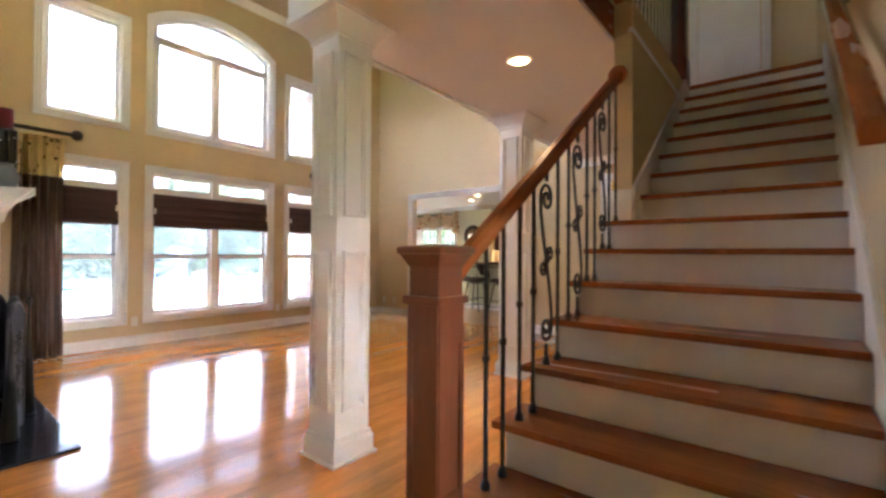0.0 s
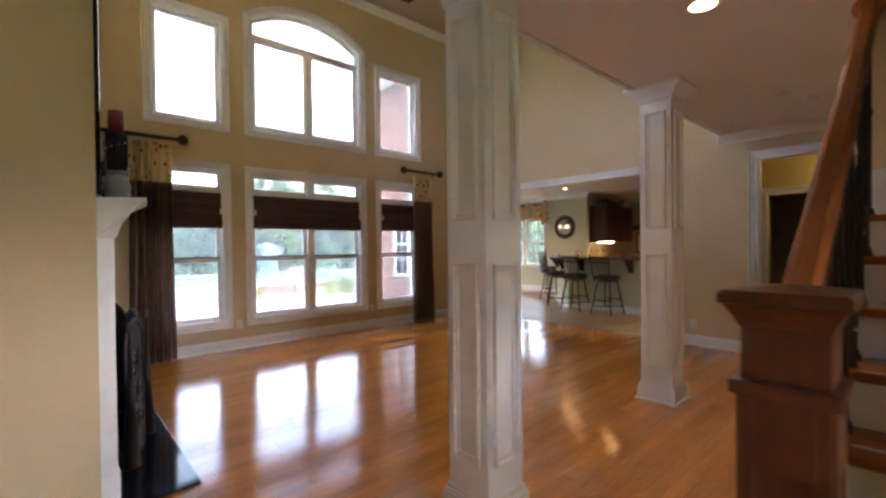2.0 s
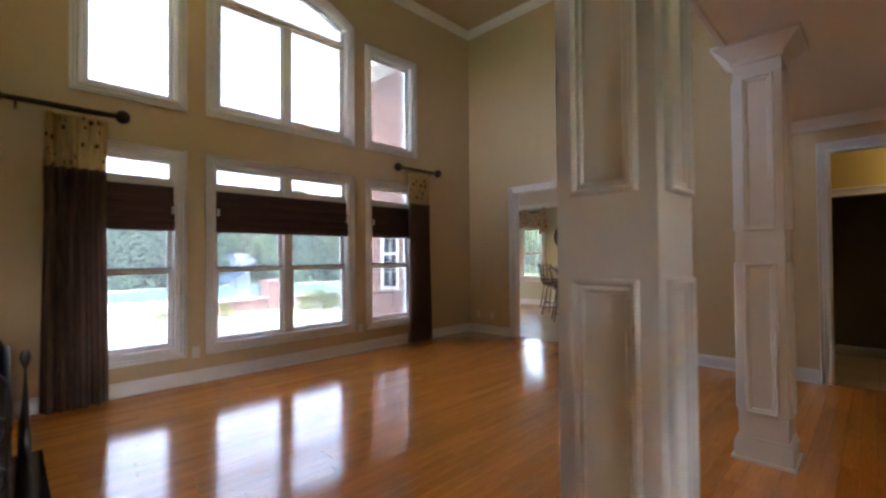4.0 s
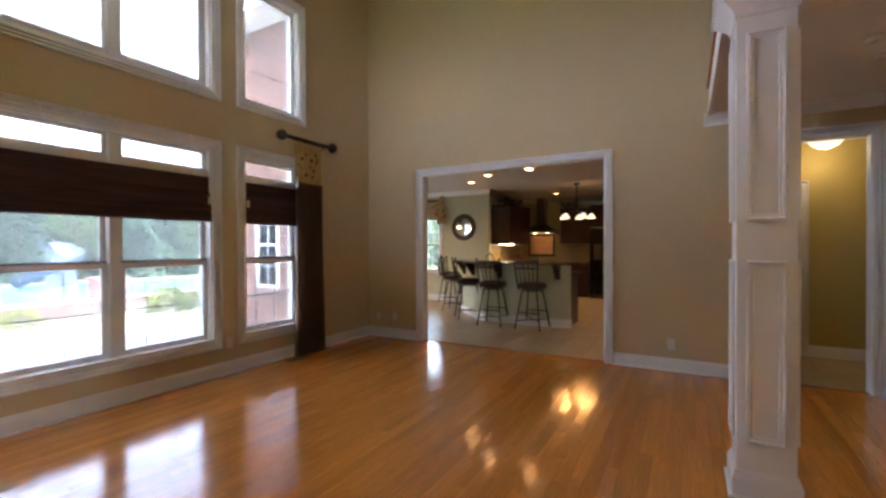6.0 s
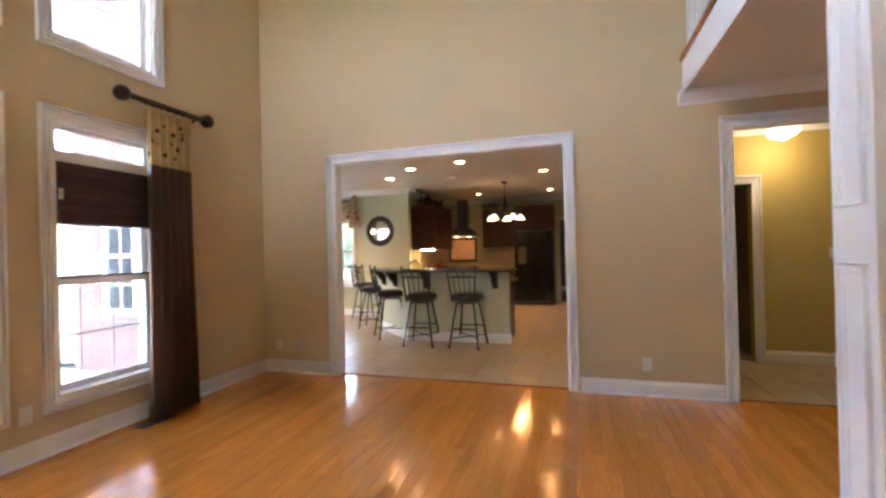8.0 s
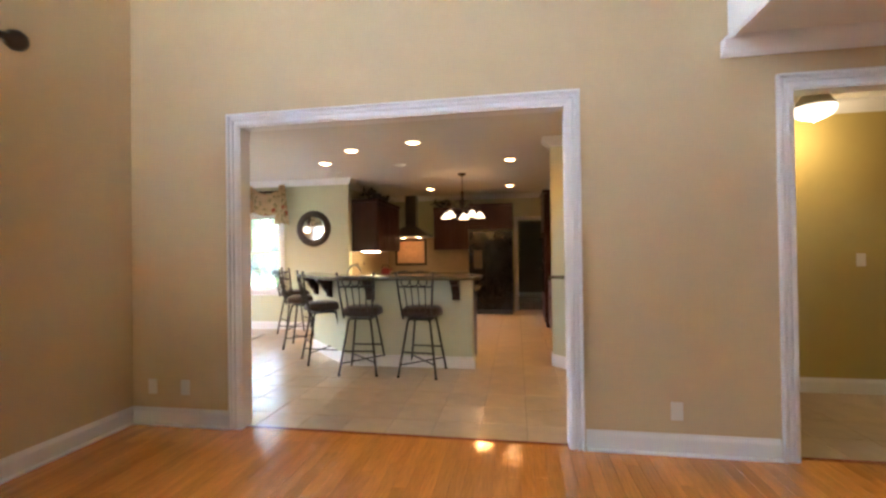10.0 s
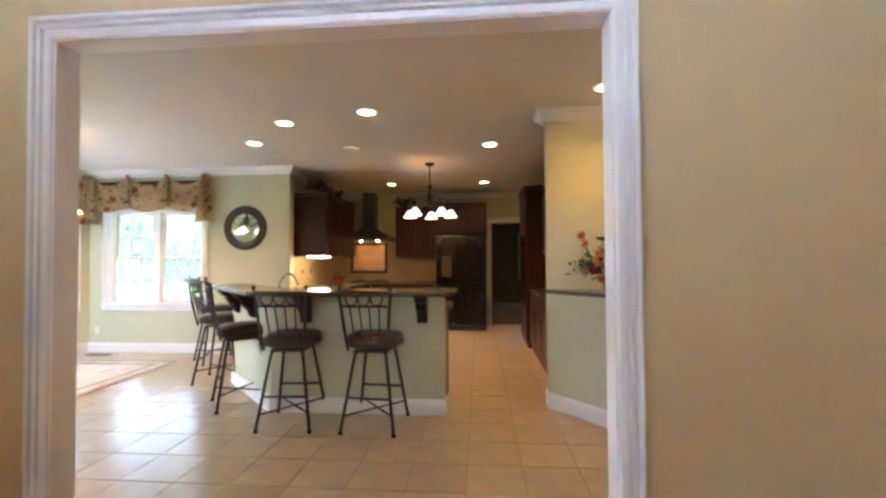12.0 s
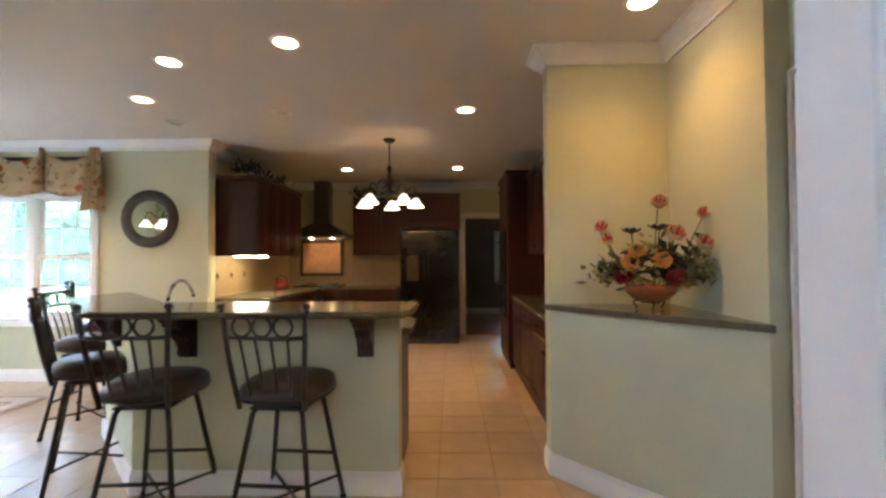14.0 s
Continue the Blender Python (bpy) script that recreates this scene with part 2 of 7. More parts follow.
def box(bm, x0, x1, y0, y1, z0, z1, bevel=0.0, m=None):
    x0, x1, y0, y1, z0, z1 = min(x0, x1), max(x0, x1), min(y0, y1), max(y0, y1), min(z0, z1), max(z0, z1)
    v = [bm.verts.new(p) for p in ((x0, y0, z0), (x1, y0, z0), (x1, y1, z0), (x0, y1, z0), (x0, y0, z1), (x1, y0, z1), (x1, y1, z1), (x0, y1, z1))]
    f = [bm.faces.new([v[i] for i in q]) for q in ((3, 2, 1, 0), (4, 5, 6, 7), (0, 1, 5, 4), (1, 2, 6, 5), (2, 3, 7, 6), (3, 0, 4, 7))]
    if m is not None:
        for a in v:
            a.co = m @ a.co
    if bevel:
        es = list({e for q in f for e in q.edges})
        bmesh.ops.bevel(bm, geom=es, offset=bevel, segments=2, affect="EDGES", profile=0.7)
    return bm


def prism(bm, pts, axis, a, b):
    """Extrude a 2D outline along an axis from a to b. The outline is (y, z), (x, z) or (x, y)."""
    def at(p, h):
        return {"x": (h, p[0], p[1]), "y": (p[0], h, p[1]), "z": (p[0], p[1], h)}[axis]
    lo = [bm.verts.new(at(p, a)) for p in pts]
    hi = [bm.verts.new(at(p, b)) for p in pts]
    n = len(pts)
    fs = [bm.faces.new([lo[i], lo[(i + 1) % n], hi[(i + 1) % n], hi[i]]) for i in range(n)]
    fs += [bm.faces.new(lo[::-1]), bm.faces.new(hi)]
    bmesh.ops.recalc_face_normals(bm, faces=fs)
    return bm


def lathe(bm, prof, c=(0, 0, 0), n=24, m=None, ring=False):
    """Turn a profile of (radius, height) round a vertical axis at c."""
    rings = []
    for r, z in prof:
        ring = []
        for i in range(n):
            a = 2 * math.pi * i / n
            p = Vector((c[0] + r * math.cos(a), c[1] + r * math.sin(a), c[2] + z))
            ring.append(bm.verts.new(m @ p if m is not None else p))
        rings.append(ring)
    fs = []
    for a, b in zip(rings, rings[1:] + ([rings[0]] if ring else [])):
        for i in range(n):
            fs.append(bm.faces.new((a[i], a[(i + 1) % n], b[(i + 1) % n], b[i])))
    if ring:
        bmesh.ops.recalc_face_normals(bm, faces=fs)
    elif prof[0][0] > 0.0005:
        fs.append(bm.faces.new(rings[0][::-1]))
    if prof[-1][0] > 0.0005 and not ring:
        fs.append(bm.faces.new(rings[-1]))
    for q in fs:
        q.smooth = True
    return bm


def tube(bm, pts, r, n=8, closed=False, flat=1.0):
    """A round bar along a line of points."""
    pts = [Vector(p) for p in pts]
    k = len(pts)
    rings = []
    up = None
    for i, p in enumerate(pts):
        a = pts[(i - 1) % k] if closed or i else p
        b = pts[(i + 1) % k] if closed or i < k - 1 else p
        d = (b - a).normalized()
        if up is None:
            up = Vector((0, 0, 1)) if abs(d.z) < 0.9 else Vector((1, 0, 0))
        s = d.cross(up).normalized()
        u = s.cross(d).normalized()
        up = u
        rr = r[i] if isinstance(r, (list, tuple)) else r
        rings.append([bm.verts.new(p + s * rr * math.cos(2 * math.pi * j / n) + u * rr * flat * math.sin(2 * math.pi * j / n)) for j in range(n)])
    fs = []
    for i in range(k if closed else k - 1):
        a, b = rings[i], rings[(i + 1) % k]
        for j in range(n):
            fs.append(bm.faces.new((a[j], a[(j + 1) % n], b[(j + 1) % n], b[j])))
    if not closed:
        fs += [bm.faces.new(rings[0][::-1]), bm.faces.new(rings[-1])]
    for q in fs:
        q.smooth = n > 5
    bmesh.ops.recalc_face_normals(bm, faces=fs)
    return bm


def mesh_of(name, bm):
    me = bpy.data.meshes.new(name)
    bm.to_mesh(me)
    bm.free()
    return me


def part(name, bm, mat, parent=None, label="", m=None):
    me = mesh_of(name, bm)
    me.materials.append(mat)
    ob = new(name, me)
    if parent is not None:
        ob.parent = parent
    if m is not None:
        ob.matrix_basis = m
    if label:
        ob["label"] = label
    return ob


def thing(name, label, category, group="", m=None, kind=""):
    ob = new(name)
    ob.empty_display_size = 0.1
    if m is not None:
        ob.matrix_basis = m
    return tagged(ob, label, category, group, kind)


def solid(name, mat, boxes, label="", category="", kind="structure", bevel=0.0):
    bm = bmesh.new()
    for b in boxes:
        box(bm, *b, bevel=bevel)
    return tagged(part(name, bm, mat), label, category, "", kind)


def bbox(*b, bevel=0.0, m=None):
    return box(bmesh.new(), *b, bevel=bevel, m=m)


def cells(u0, u1, z0, z1, holes):
    """Cut a wall's face into rectangles round its holes (u0, u1, z0, z1)."""
    us = sorted({u0, u1, *[h[0] for h in holes], *[h[1] for h in holes]})
    out = []
    for a, b in zip(us, us[1:]):
        zs = [z0]
        for h in sorted(holes, key=lambda q: q[2]):
            if h[0] <= a + 1e-6 and h[1] >= b - 1e-6:
                zs += [h[2], h[3]]
        zs.append(z1)
        out += [(a, b, zs[i], zs[i + 1]) for i in range(0, len(zs), 2) if zs[i + 1] - zs[i] > 1e-4]
    return out


def moulding(name, path, prof, mat, label="", category="trim", parent=None, flip=False):
    """Sweep a profile of (out, up) along a line of points (x, y, z); out is to the left of the way walked."""
    bm = bmesh.new()
    pts = [Vector(p) for p in path]
    rings = []
    for i, p in enumerate(pts):
        d1 = (pts[i] - pts[i - 1]).normalized() if i else (pts[1] - pts[0]).normalized()
        d2 = (pts[i + 1] - pts[i]).normalized() if i < len(pts) - 1 else d1
        n1, n2 = Vector((-d1.y, d1.x, 0)), Vector((-d2.y, d2.x, 0))
        nn = (n1 + n2)
        nn = nn / max(0.2, (nn.length_squared / 2)) if nn.length > 1e-6 else n1
        rings.append([bm.verts.new(p + nn * (-o if flip else o) + Vector((0, 0, u))) for o, u in prof])
    fs = []
    k = len(prof)
    for a, b in zip(rings, rings[1:]):
        for j in range(k):
            fs.append(bm.faces.new((a[j], a[(j + 1) % k], b[(j + 1) % k], b[j])))
    fs += [bm.faces.new(rings[0]), bm.faces.new(rings[-1][::-1])]
    bmesh.ops.recalc_face_normals(bm, faces=fs)
    ob = part(name, bm, mat, parent)
    if parent is None:
        tagged(ob, label, category, "", "structure")
    return ob


BASEPROF = [(0, 0), (0.016, 0), (0.016, 0.105), (0.012, 0.118), (0.007, 0.128), (0.006, 0.14), (0, 0.14)]
SHOE = [(0.016, 0), (0.03, 0), (0.027, 0.012), (0.016, 0.018)]
CROWN = [(0, 0), (0.012, 0), (0.014, -0.0), (0.02, 0.02), (0.05, 0.04), (0.075, 0.075), (0.082, 0.09), (0.098, 0.095), (0.098, 0.11), (0, 0.11)]
CASE = [(0, 0), (0.095, 0), (0.095, 0.034), (0.086, 0.036), (0.079, 0.031), (0.076, 0.007), (0.066, 0.006), (0.062, 0.026), (0.049, 0.026), (0.045, 0.005), (0.035, 0.005), (0.031, 0.022), (0.008, 0.020), (0, 0.012)]


def casing(name, plane, at, side, u0, u1, z0, z1, mat=WHITE, sill=False, label="white painted casing", parent=None, width=1.0):
    """A mitred casing round an opening. plane: 'x' or 'y'; side: +1 or -1, the way that it stands out. With sill it goes round all four sides."""
    bm = bmesh.new()

    def put(u, z, h):
        return (at + side * h, u, z) if plane == "x" else (u, at + side * h, z)
    corners = [(u0, z0, -1, -1 if sill else 0), (u0, z1, -1, 1), (u1, z1, 1, 1), (u1, z0, 1, -1 if sill else 0)]
    rings = [[bm.verts.new(put(u + su * o * width, z + sz * o * width, h)) for o, h in CASE] for u, z, su, sz in corners]
    k = len(CASE)
    seq = list(zip(rings, rings[1:])) + ([(rings[-1], rings[0])] if sill else [])
    fs = []
    for a, b in seq:
        for j in range(k):
            fs.append(bm.faces.new((a[j], a[(j + 1) % k], b[(j + 1) % k], b[j])))
    if not sill:
        fs += [bm.faces.new(rings[0]), bm.faces.new(rings[-1][::-1])]
    bmesh.ops.recalc_face_normals(bm, faces=fs)
    return part(name, bm, mat, parent) if parent is not None else tagged(part(name, bm, mat), label, "trim", "", "structure")


# ---- large structure ----
WX, FY, SY = -6.77, 6.68, 0.43      # inner faces: window wall, far wall, fireplace wall
HI, LO, UP = 5.42, 2.74, 3.0        # great room ceiling, low ceilings, upper floor
LWIN = [(1.20, 1.98), (2.36, 4.10), (4.49, 5.28)]
LZ, UZ = (0.39, 2.40), (3.02, 4.37)
SPRING, APEX = 4.56, 4.83

holes = [(a, b, *LZ) for a, b in LWIN] + [(LWIN[0][0], LWIN[0][1], *UZ), (LWIN[2][0], LWIN[2][1], *UZ), (LWIN[1][0], LWIN[1][1], UZ[0], APEX)]
bm = bmesh.new()
for a, b, c, d in cells(SY - 0.15, FY + 0.15, -0.1, HI + 0.1, holes):
    box(bm, WX - 0.2, WX, a, b, c, d)


def arch_points(u0, u1, spring, apex, n=16):
    """Points of a segmental arch from u0 to u1."""
    h, w = apex - spring, (u1 - u0) / 2
    r = (w * w + h * h) / (2 * h)
    cu, cz = (u0 + u1) / 2, apex - r
    a = math.asin(w / r)
    return [(cu + r * math.sin(-a + 2 * a * i / n), cz + r * math.cos(-a + 2 * a * i / n)) for i in range(n + 1)]


ARCH = arch_points(2.36, 4.10, SPRING, APEX)
mid = len(ARCH) // 2
prism(bm, ARCH[:mid + 1] + [(2.36, APEX)], "x", WX - 0.2, WX)
prism(bm, ARCH[mid:] + [(4.10, APEX)], "x", WX - 0.2, WX)
tagged(part("wall_west", bm, WALL), "tan painted window wall two storeys high", "wall", "", "structure")

# far wall with the wide cased opening and the hall doorway
OP = (-5.785, -3.265, 0.0, 2.40)
WW = (-9.44, -8.81, 0.63, 2.20)      # window of the brick wing
HD = (-1.86, -0.95, 0.0, 2.40)
bm = bmesh.new()
for a, b, c, d in cells(WX - 0.2, 2.4, 0.0, HI + 0.1, [OP, HD]):
    box(bm, a, b, FY, FY + 0.058, c, d)
tagged(part("wall_north", bm, WALL), "tan painted wall with a wide cased opening", "wall", "", "structure")
bm = bmesh.new()
for a, b, c, d in cells(-10.2, -2.3, 0.0, LO + 0.1, [OP, WW]):
    box(bm, a, b, FY + 0.06, FY + 0.118, c, d)
tagged(part("wall_kitchen_south", bm, SAGE), "sage green kitchen side of the wall", "wall", "", "structure")
bm = bmesh.new()
for a, b, c, d in cells(-2.298, 2.4, 0.0, LO + 0.1, [HD]):
    box(bm, a, b, FY + 0.06, FY + 0.118, c, d)
tagged(part("wall_hall_south", bm, OLIVE), "olive hall side of the wall", "wall", "", "structure")
for nm, o in (("opening_lining", OP), ("doorway_lining", HD)):
    lining = thing(nm, "white painted jamb lining", "trim", kind="structure")
    part("jamb", bbox(o[0] - 0.001, o[0] + 0.014, FY - 0.004, FY + 0.122, 0, o[3]), WHITE, lining)
    part("jamb", bbox(o[1] - 0.014, o[1] + 0.001, FY - 0.004, FY + 0.122, 0, o[3]), WHITE, lining)
    part("head", bbox(o[0] + 0.014, o[1] - 0.014, FY - 0.004, FY + 0.122, o[3] - 0.014, o[3] + 0.001), WHITE, lining)
    casing("casing", "y", FY, -1, o[0] + 0.006, o[1] - 0.006, 0, o[3] - 0.006, label="white fluted casing round an opening")
    casing("casing", "y", FY + 0.118, 1, o[0] + 0.006, o[1] - 0.006, 0, o[3] - 0.006)

# High opening out of view, added to send daylight onto the far wall.
solid("wall_south", WALL, [(a, b, SY - 0.15, SY, c, d) for a, b, c, d in cells(-6.77, -3.15, 0, HI, [(-5.4, -4.4, 3.75, 4.9)])], "tan painted fireplace wall", "wall")
solid("wall_foyer_west", WALL, [(-3.30, -3.15, -2.7, SY - 0.15, 0, HI), ], "tan painted foyer wall", "wall")
bm = bmesh.new()
for a, b, c, d in cells(-3.3, 2.4, 0.0, HI, []):
    box(bm, a, b, -2.85, -2.7, c, d)
tagged(part("wall_foyer_south", bm, WALL), "tan painted entrance wall", "wall", "", "structure")
solid("wall_foyer_east", WALL, [(2.25, 2.4, a, b, c, d) for a, b, c, d in cells(-2.7, 1.1, 0, HI, [(0.0, 0.9, 1.0, 1.95)])] + [(0.5, 2.25, 1.1, 1.25, 0, HI)], "tan painted foyer wall", "wall")
solid("wall_stair_east", WALL, [(0.5, 0.65, a, b, c, d) for a, b, c, d in cells(1.25, 7.4, 0, HI, [])], "tan painted wall beside the stairs", "wall")
solid("ceiling_great_room", TANCEIL, [(-6.97, 2.4, -2.85, 7.4, HI, HI + 0.12)], "tan painted high ceiling", "ceiling")
# Unseen slab, added to keep direct sun off the foyer opening.
solid("sun_shield", WHITE, [(2.4, 6.0, -2.7, 1.5, 2.62, 2.75)], "unseen white slab that keeps sun out of the foyer", "porch roof")
# upper floor: slab over the passage and landing
solid("ceiling_passage", CEIL, [(-2.2, -0.70, 1.685, FY - 0.002, LO, LO + 0.03)], "pale painted low ceiling under the gallery", "ceiling")
solid("floor_upper", TREAD, [(-2.2, -0.70, 1.685, FY - 0.002, LO + 0.032, UP), (-0.698, 0.498, 5.20, FY - 0.002, LO + 0.032, UP)], "oak upper landing floor", "floor")
solid("gallery_fascia", WHITE, [(-2.225, -2.202, 1.66, FY - 0.004, LO - 0.02, UP + 0.02), (-2.2, -0.70, 1.66, 1.683, LO - 0.02, UP + 0.02)], "white fascia along the gallery edge", "trim")
solid("gallery_shoe_rail", RAILWOOD, [(-2.245, -2.13, 1.68, FY - 0.006, UP + 0.022, UP + 0.06)], "brown wooden rail along the gallery floor", "trim")
# stair side wall and upper edge
solid("wall_stair_west", WALL, [(-0.695, -0.575, 3.20, 5.2, 0, LO + 0.03), (-0.695, -0.575, 3.20, 5.2, LO + 0.032, UP)], "tan painted wall beside the stairs", "wall")

# ---- subfloors ----
solid("floor", SUBFLOOR, [(-6.77, 2.25, -2.7, FY + 0.058, -0.12, -0.012)], "dark joints under the oak boards", "floor")
solid("floor_kitchen", GROUT, [(-10.9, -2.25, FY + 0.058, 14.0, -0.12, -0.008)], "grout under the kitchen tiles", "floor")
solid("floor_hall", GROUT, [(-2.248, 2.4, FY + 0.058, 9.5, -0.12, -0.008)], "grout under the hall tiles", "floor")

# ---- kitchen shell ----
KW = 11.0
WINB = (-9.42, -7.95, 0.72, 2.12)
bm = bmesh.new()
for a, b, c, d in cells(-9.75, -6.6, 0.0, LO, [WINB]):
    box(bm, a, b, KW, KW + 0.15, c, d)
tagged(part("wall_breakfast_north", bm, SAGE), "sage green wall with a double window", "wall", "", "structure")
BAY = pose(-9.75, KW, 0, 0, 0, 225)     # local x runs along the slanted bay wall
bm = bmesh.new()
for a, b, c, d in cells(0.0, 1.2, 0.0, LO, [(0.2, 1.0, 0.72, 2.12)]):
    box(bm, a, b, -0.15, 0.0, c, d, m=BAY)
tagged(part("wall_bay", bm, SAGE), "sage green slanted bay wall with a window", "wall", "", "structure")
# The hole takes an unseen window, sized to light the breakfast area.
bm = bmesh.new()
for a, b, c, d in cells(7.6, 10.15, 0.0, LO, [(7.8, 10.0, 0.5, 2.4)]):
    box(bm, -10.75, -10.6, a, b, c, d)
tagged(part("wall_breakfast_west", bm, SAGE), "sage green bay wall", "wall", "", "structure")
solid("wall_kitchen_west", SAGE, [(-6.9, -6.75, KW + 0.15, 14.0, 0, LO)], "sage green kitchen wall", "wall")
bm = bmesh.new()
for a, b, c, d in cells(-6.9, -2.2, 0.0, LO, [(-3.58, -2.75, 0.0, 2.1)]):
    box(bm, a, b, 13.9, 14.05, c, d)
tagged(part("wall_kitchen_north", bm, SAGE), "sage green kitchen back wall", "wall", "", "structure")
solid("wall_kitchen_east", SAGE, [(-2.43, -2.3, 9.05, 13.9, 0, LO), (-2.43, -2.3, 8.05, 9.05, 0, LO)], "sage green kitchen wall", "wall")
solid("wall_side_door", SAGE, [(-2.32, -2.2, FY + 0.118, 8.05, 0, LO)], "sage green wall with a white side door", "wall")
solid("wall_niche_north", SAGE, [(-3.2, -2.43, 8.92, 9.05, 0, LO)], "sage green wall at the back of the flower niche", "wall")
solid("ceiling_kitchen", KCEIL, [(-10.9, -2.2, FY + 0.12, 14.05, LO, LO + 0.1)], "white painted kitchen ceiling", "ceiling")
solid("wall_bay_south", SAGE, [(-10.75, -10.0, 6.9, 7.6, 0, LO)], "sage green bay wall", "wall")
# hall beyond the doorway
bm = bmesh.new()
for a, b, c, d in cells(-2.2, 1.2, 0.0, LO, [(-2.05, -1.22, 0.0, 2.07)]):
    box(bm, a, b, 8.2, 8.32, c, d)
tagged(part("wall_hall_north", bm, OLIVE), "olive yellow hall wall with a doorway", "wall", "", "structure")
solid("wall_hall_east", OLIVE, [(1.05, 1.2, FY + 0.118, 8.2, 0, LO)], "olive hall wall", "wall")
solid("wall_hall_west", OLIVE, [(-2.199, -2.18, FY + 0.118, 8.2, 0, LO)], "olive hall wall", "wall")
solid("ceiling_hall", KCEIL, [(-2.198, 1.2, FY + 0.12, 9.6, LO, LO + 0.1)], "white hall ceiling", "ceiling")
# Dimness behind the doorways comes from the darkened paint colour.
solid("wall_closet", DARKROOM, [(-2.2, -0.8, 9.4, 9.5, 0, LO), (-1.15, -1.05, 8.32, 9.4, 0, LO), (-2.25, -2.2, 8.32, 9.4, 0, LO)], "tan wall beyond the hall doorway, shade put into its colour", "wall")
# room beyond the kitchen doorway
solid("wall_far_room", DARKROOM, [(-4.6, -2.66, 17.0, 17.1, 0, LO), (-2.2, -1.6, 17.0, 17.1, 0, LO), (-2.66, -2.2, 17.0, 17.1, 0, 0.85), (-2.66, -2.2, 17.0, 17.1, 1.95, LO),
                                  (-4.7, -4.6, 14.05, 17.1, 0, LO), (-1.6, -1.5, 14.05, 17.1, 0, LO)], "tan walls of the room beyond, shade put into the colour", "wall")
# Out of view; keeps daylight from leaking into the room beyond.
solid("wall_far_room_south", DARKROOM, [(-2.199, -1.5, 13.93, 14.049, 0, LO)], "unseen tan wall closing the room beyond, shade put into its colour", "wall")
solid("floor_far_room", TREAD, [(-4.7, -1.5, 14.0, 17.1, -0.1, 0.0)], "brown wooden floor of the room beyond", "floor")
solid("ceiling_far_room", KCEIL, [(-4.7, -1.5, 14.051, 17.1, LO, LO + 0.1)], "ceiling of the room beyond", "ceiling")

# ---- windows of the great room ----


def pane(bm_or_box, parent, mat=GLASS):
    ob = part("pane", bm_or_box, mat, parent)
    ob.visible_shadow = False
    return ob


def sash(parent, x, y0, y1, z0, z1, w=0.045, d=0.035, name="sash", mat=WHITE):
    bm = bmesh.new()
    box(bm, x - d, x, y0, y0 + w, z0, z1, 0.004)
    box(bm, x - d, x, y1 - w, y1, z0, z1, 0.004)
    box(bm, x - d, x, y0 + w, y1 - w, z0, z0 + w, 0.004)
    box(bm, x - d, x, y0 + w, y1 - w, z1 - w, z1, 0.004)
    s = part(name, bm, mat, parent)
    pane(bbox(x - d * 0.6, x - d * 0.6 + 0.004, y0 + w, y1 - w, z0 + w, z1 - w), parent)
    return s


def window_lining(parent, y0, y1, z0, z1):
    bm = bmesh.new()
    t = 0.014
    for b in ((y0, y0 + t, z0, z1), (y1 - t, y1, z0, z1), (y0 + t, y1 - t, z0, z0 + t), (y0 + t, y1 - t, z1 - t, z1)):
        box(bm, WX - 0.203, WX - 0.001, *b)
    return part("window_frame", bm, WHITE, parent)


SCREENBAR = material("dark sash edge", (0.10, 0.085, 0.075), 0.6)


def lower_window(name, y0, y1, double):
    w = thing(name, "white double-hung window with a transom light", "window", kind="structure")
    window_lining(w, y0, y1, *LZ)
    casing("casing", "x", WX, 1, y0, y1, *LZ, sill=True, parent=w)
    part("window_sill", bbox(WX - 0.10, WX + 0.03, y0 + 0.002, y1 - 0.002, LZ[0] - 0.004, LZ[0] + 0.018, bevel=0.004), WHITE, w)
    bays = [(y0 + 0.014, (y0 + y1) / 2 - 0.045), ((y0 + y1) / 2 + 0.045, y1 - 0.014)] if double else [(y0 + 0.014, y1 - 0.014)]
    if double:
        part("mullion", bbox(WX - 0.16, WX - 0.03, (y0 + y1) / 2 - 0.045, (y0 + y1) / 2 + 0.045, LZ[0] + 0.014, LZ[1] - 0.014, bevel=0.005), WHITE, w)
    for a, b in bays:
        part("transom_bar", bbox(WX - 0.15, WX - 0.04, a, b, 2.10, 2.165, bevel=0.005), WHITE, w)
        sash(w, WX - 0.07, a, b, 2.165, LZ[1] - 0.014, 0.035)
        sash(w, WX - 0.10, a, b, 1.21, 2.10)
        sash(w, WX - 0.062, a, b, LZ[0] + 0.018, 1.235)
        part("meeting_rail", bbox(WX - 0.066, WX - 0.058, a + 0.01, b - 0.01, 1.237, 1.257), SCREENBAR, w)
        part("screen_bar", bbox(WX - 0.17, WX - 0.16, a, b, 0.79, 0.805), SCREENBAR, w)
        for k in (1, 2):
            u = a + (b - a) * k / 3
            part("screen_bar", bbox(WX - 0.17, WX - 0.165, u - 0.004, u + 0.004, LZ[0] + 0.02, 1.21), SCREENBAR, w)
    return w


def upper_window(name, y0, y1):
    w = thing(name, "white fixed upper window", "window", kind="structure")
    window_lining(w, y0, y1, *UZ)
    casing("casing", "x", WX, 1, y0, y1, *UZ, sill=True, parent=w)
    sash(w, WX - 0.07, y0 + 0.014, y1 - 0.014, UZ[0] + 0.014, UZ[1] - 0.014, 0.045)
    for f in (0.33, 0.66):
        z = UZ[0] + (UZ[1] - UZ[0]) * f
        part("screen_bar", bbox(WX - 0.17, WX - 0.165, y0 + 0.015, y1 - 0.015, z - 0.004, z + 0.004), SCREENBAR, w)
    return w


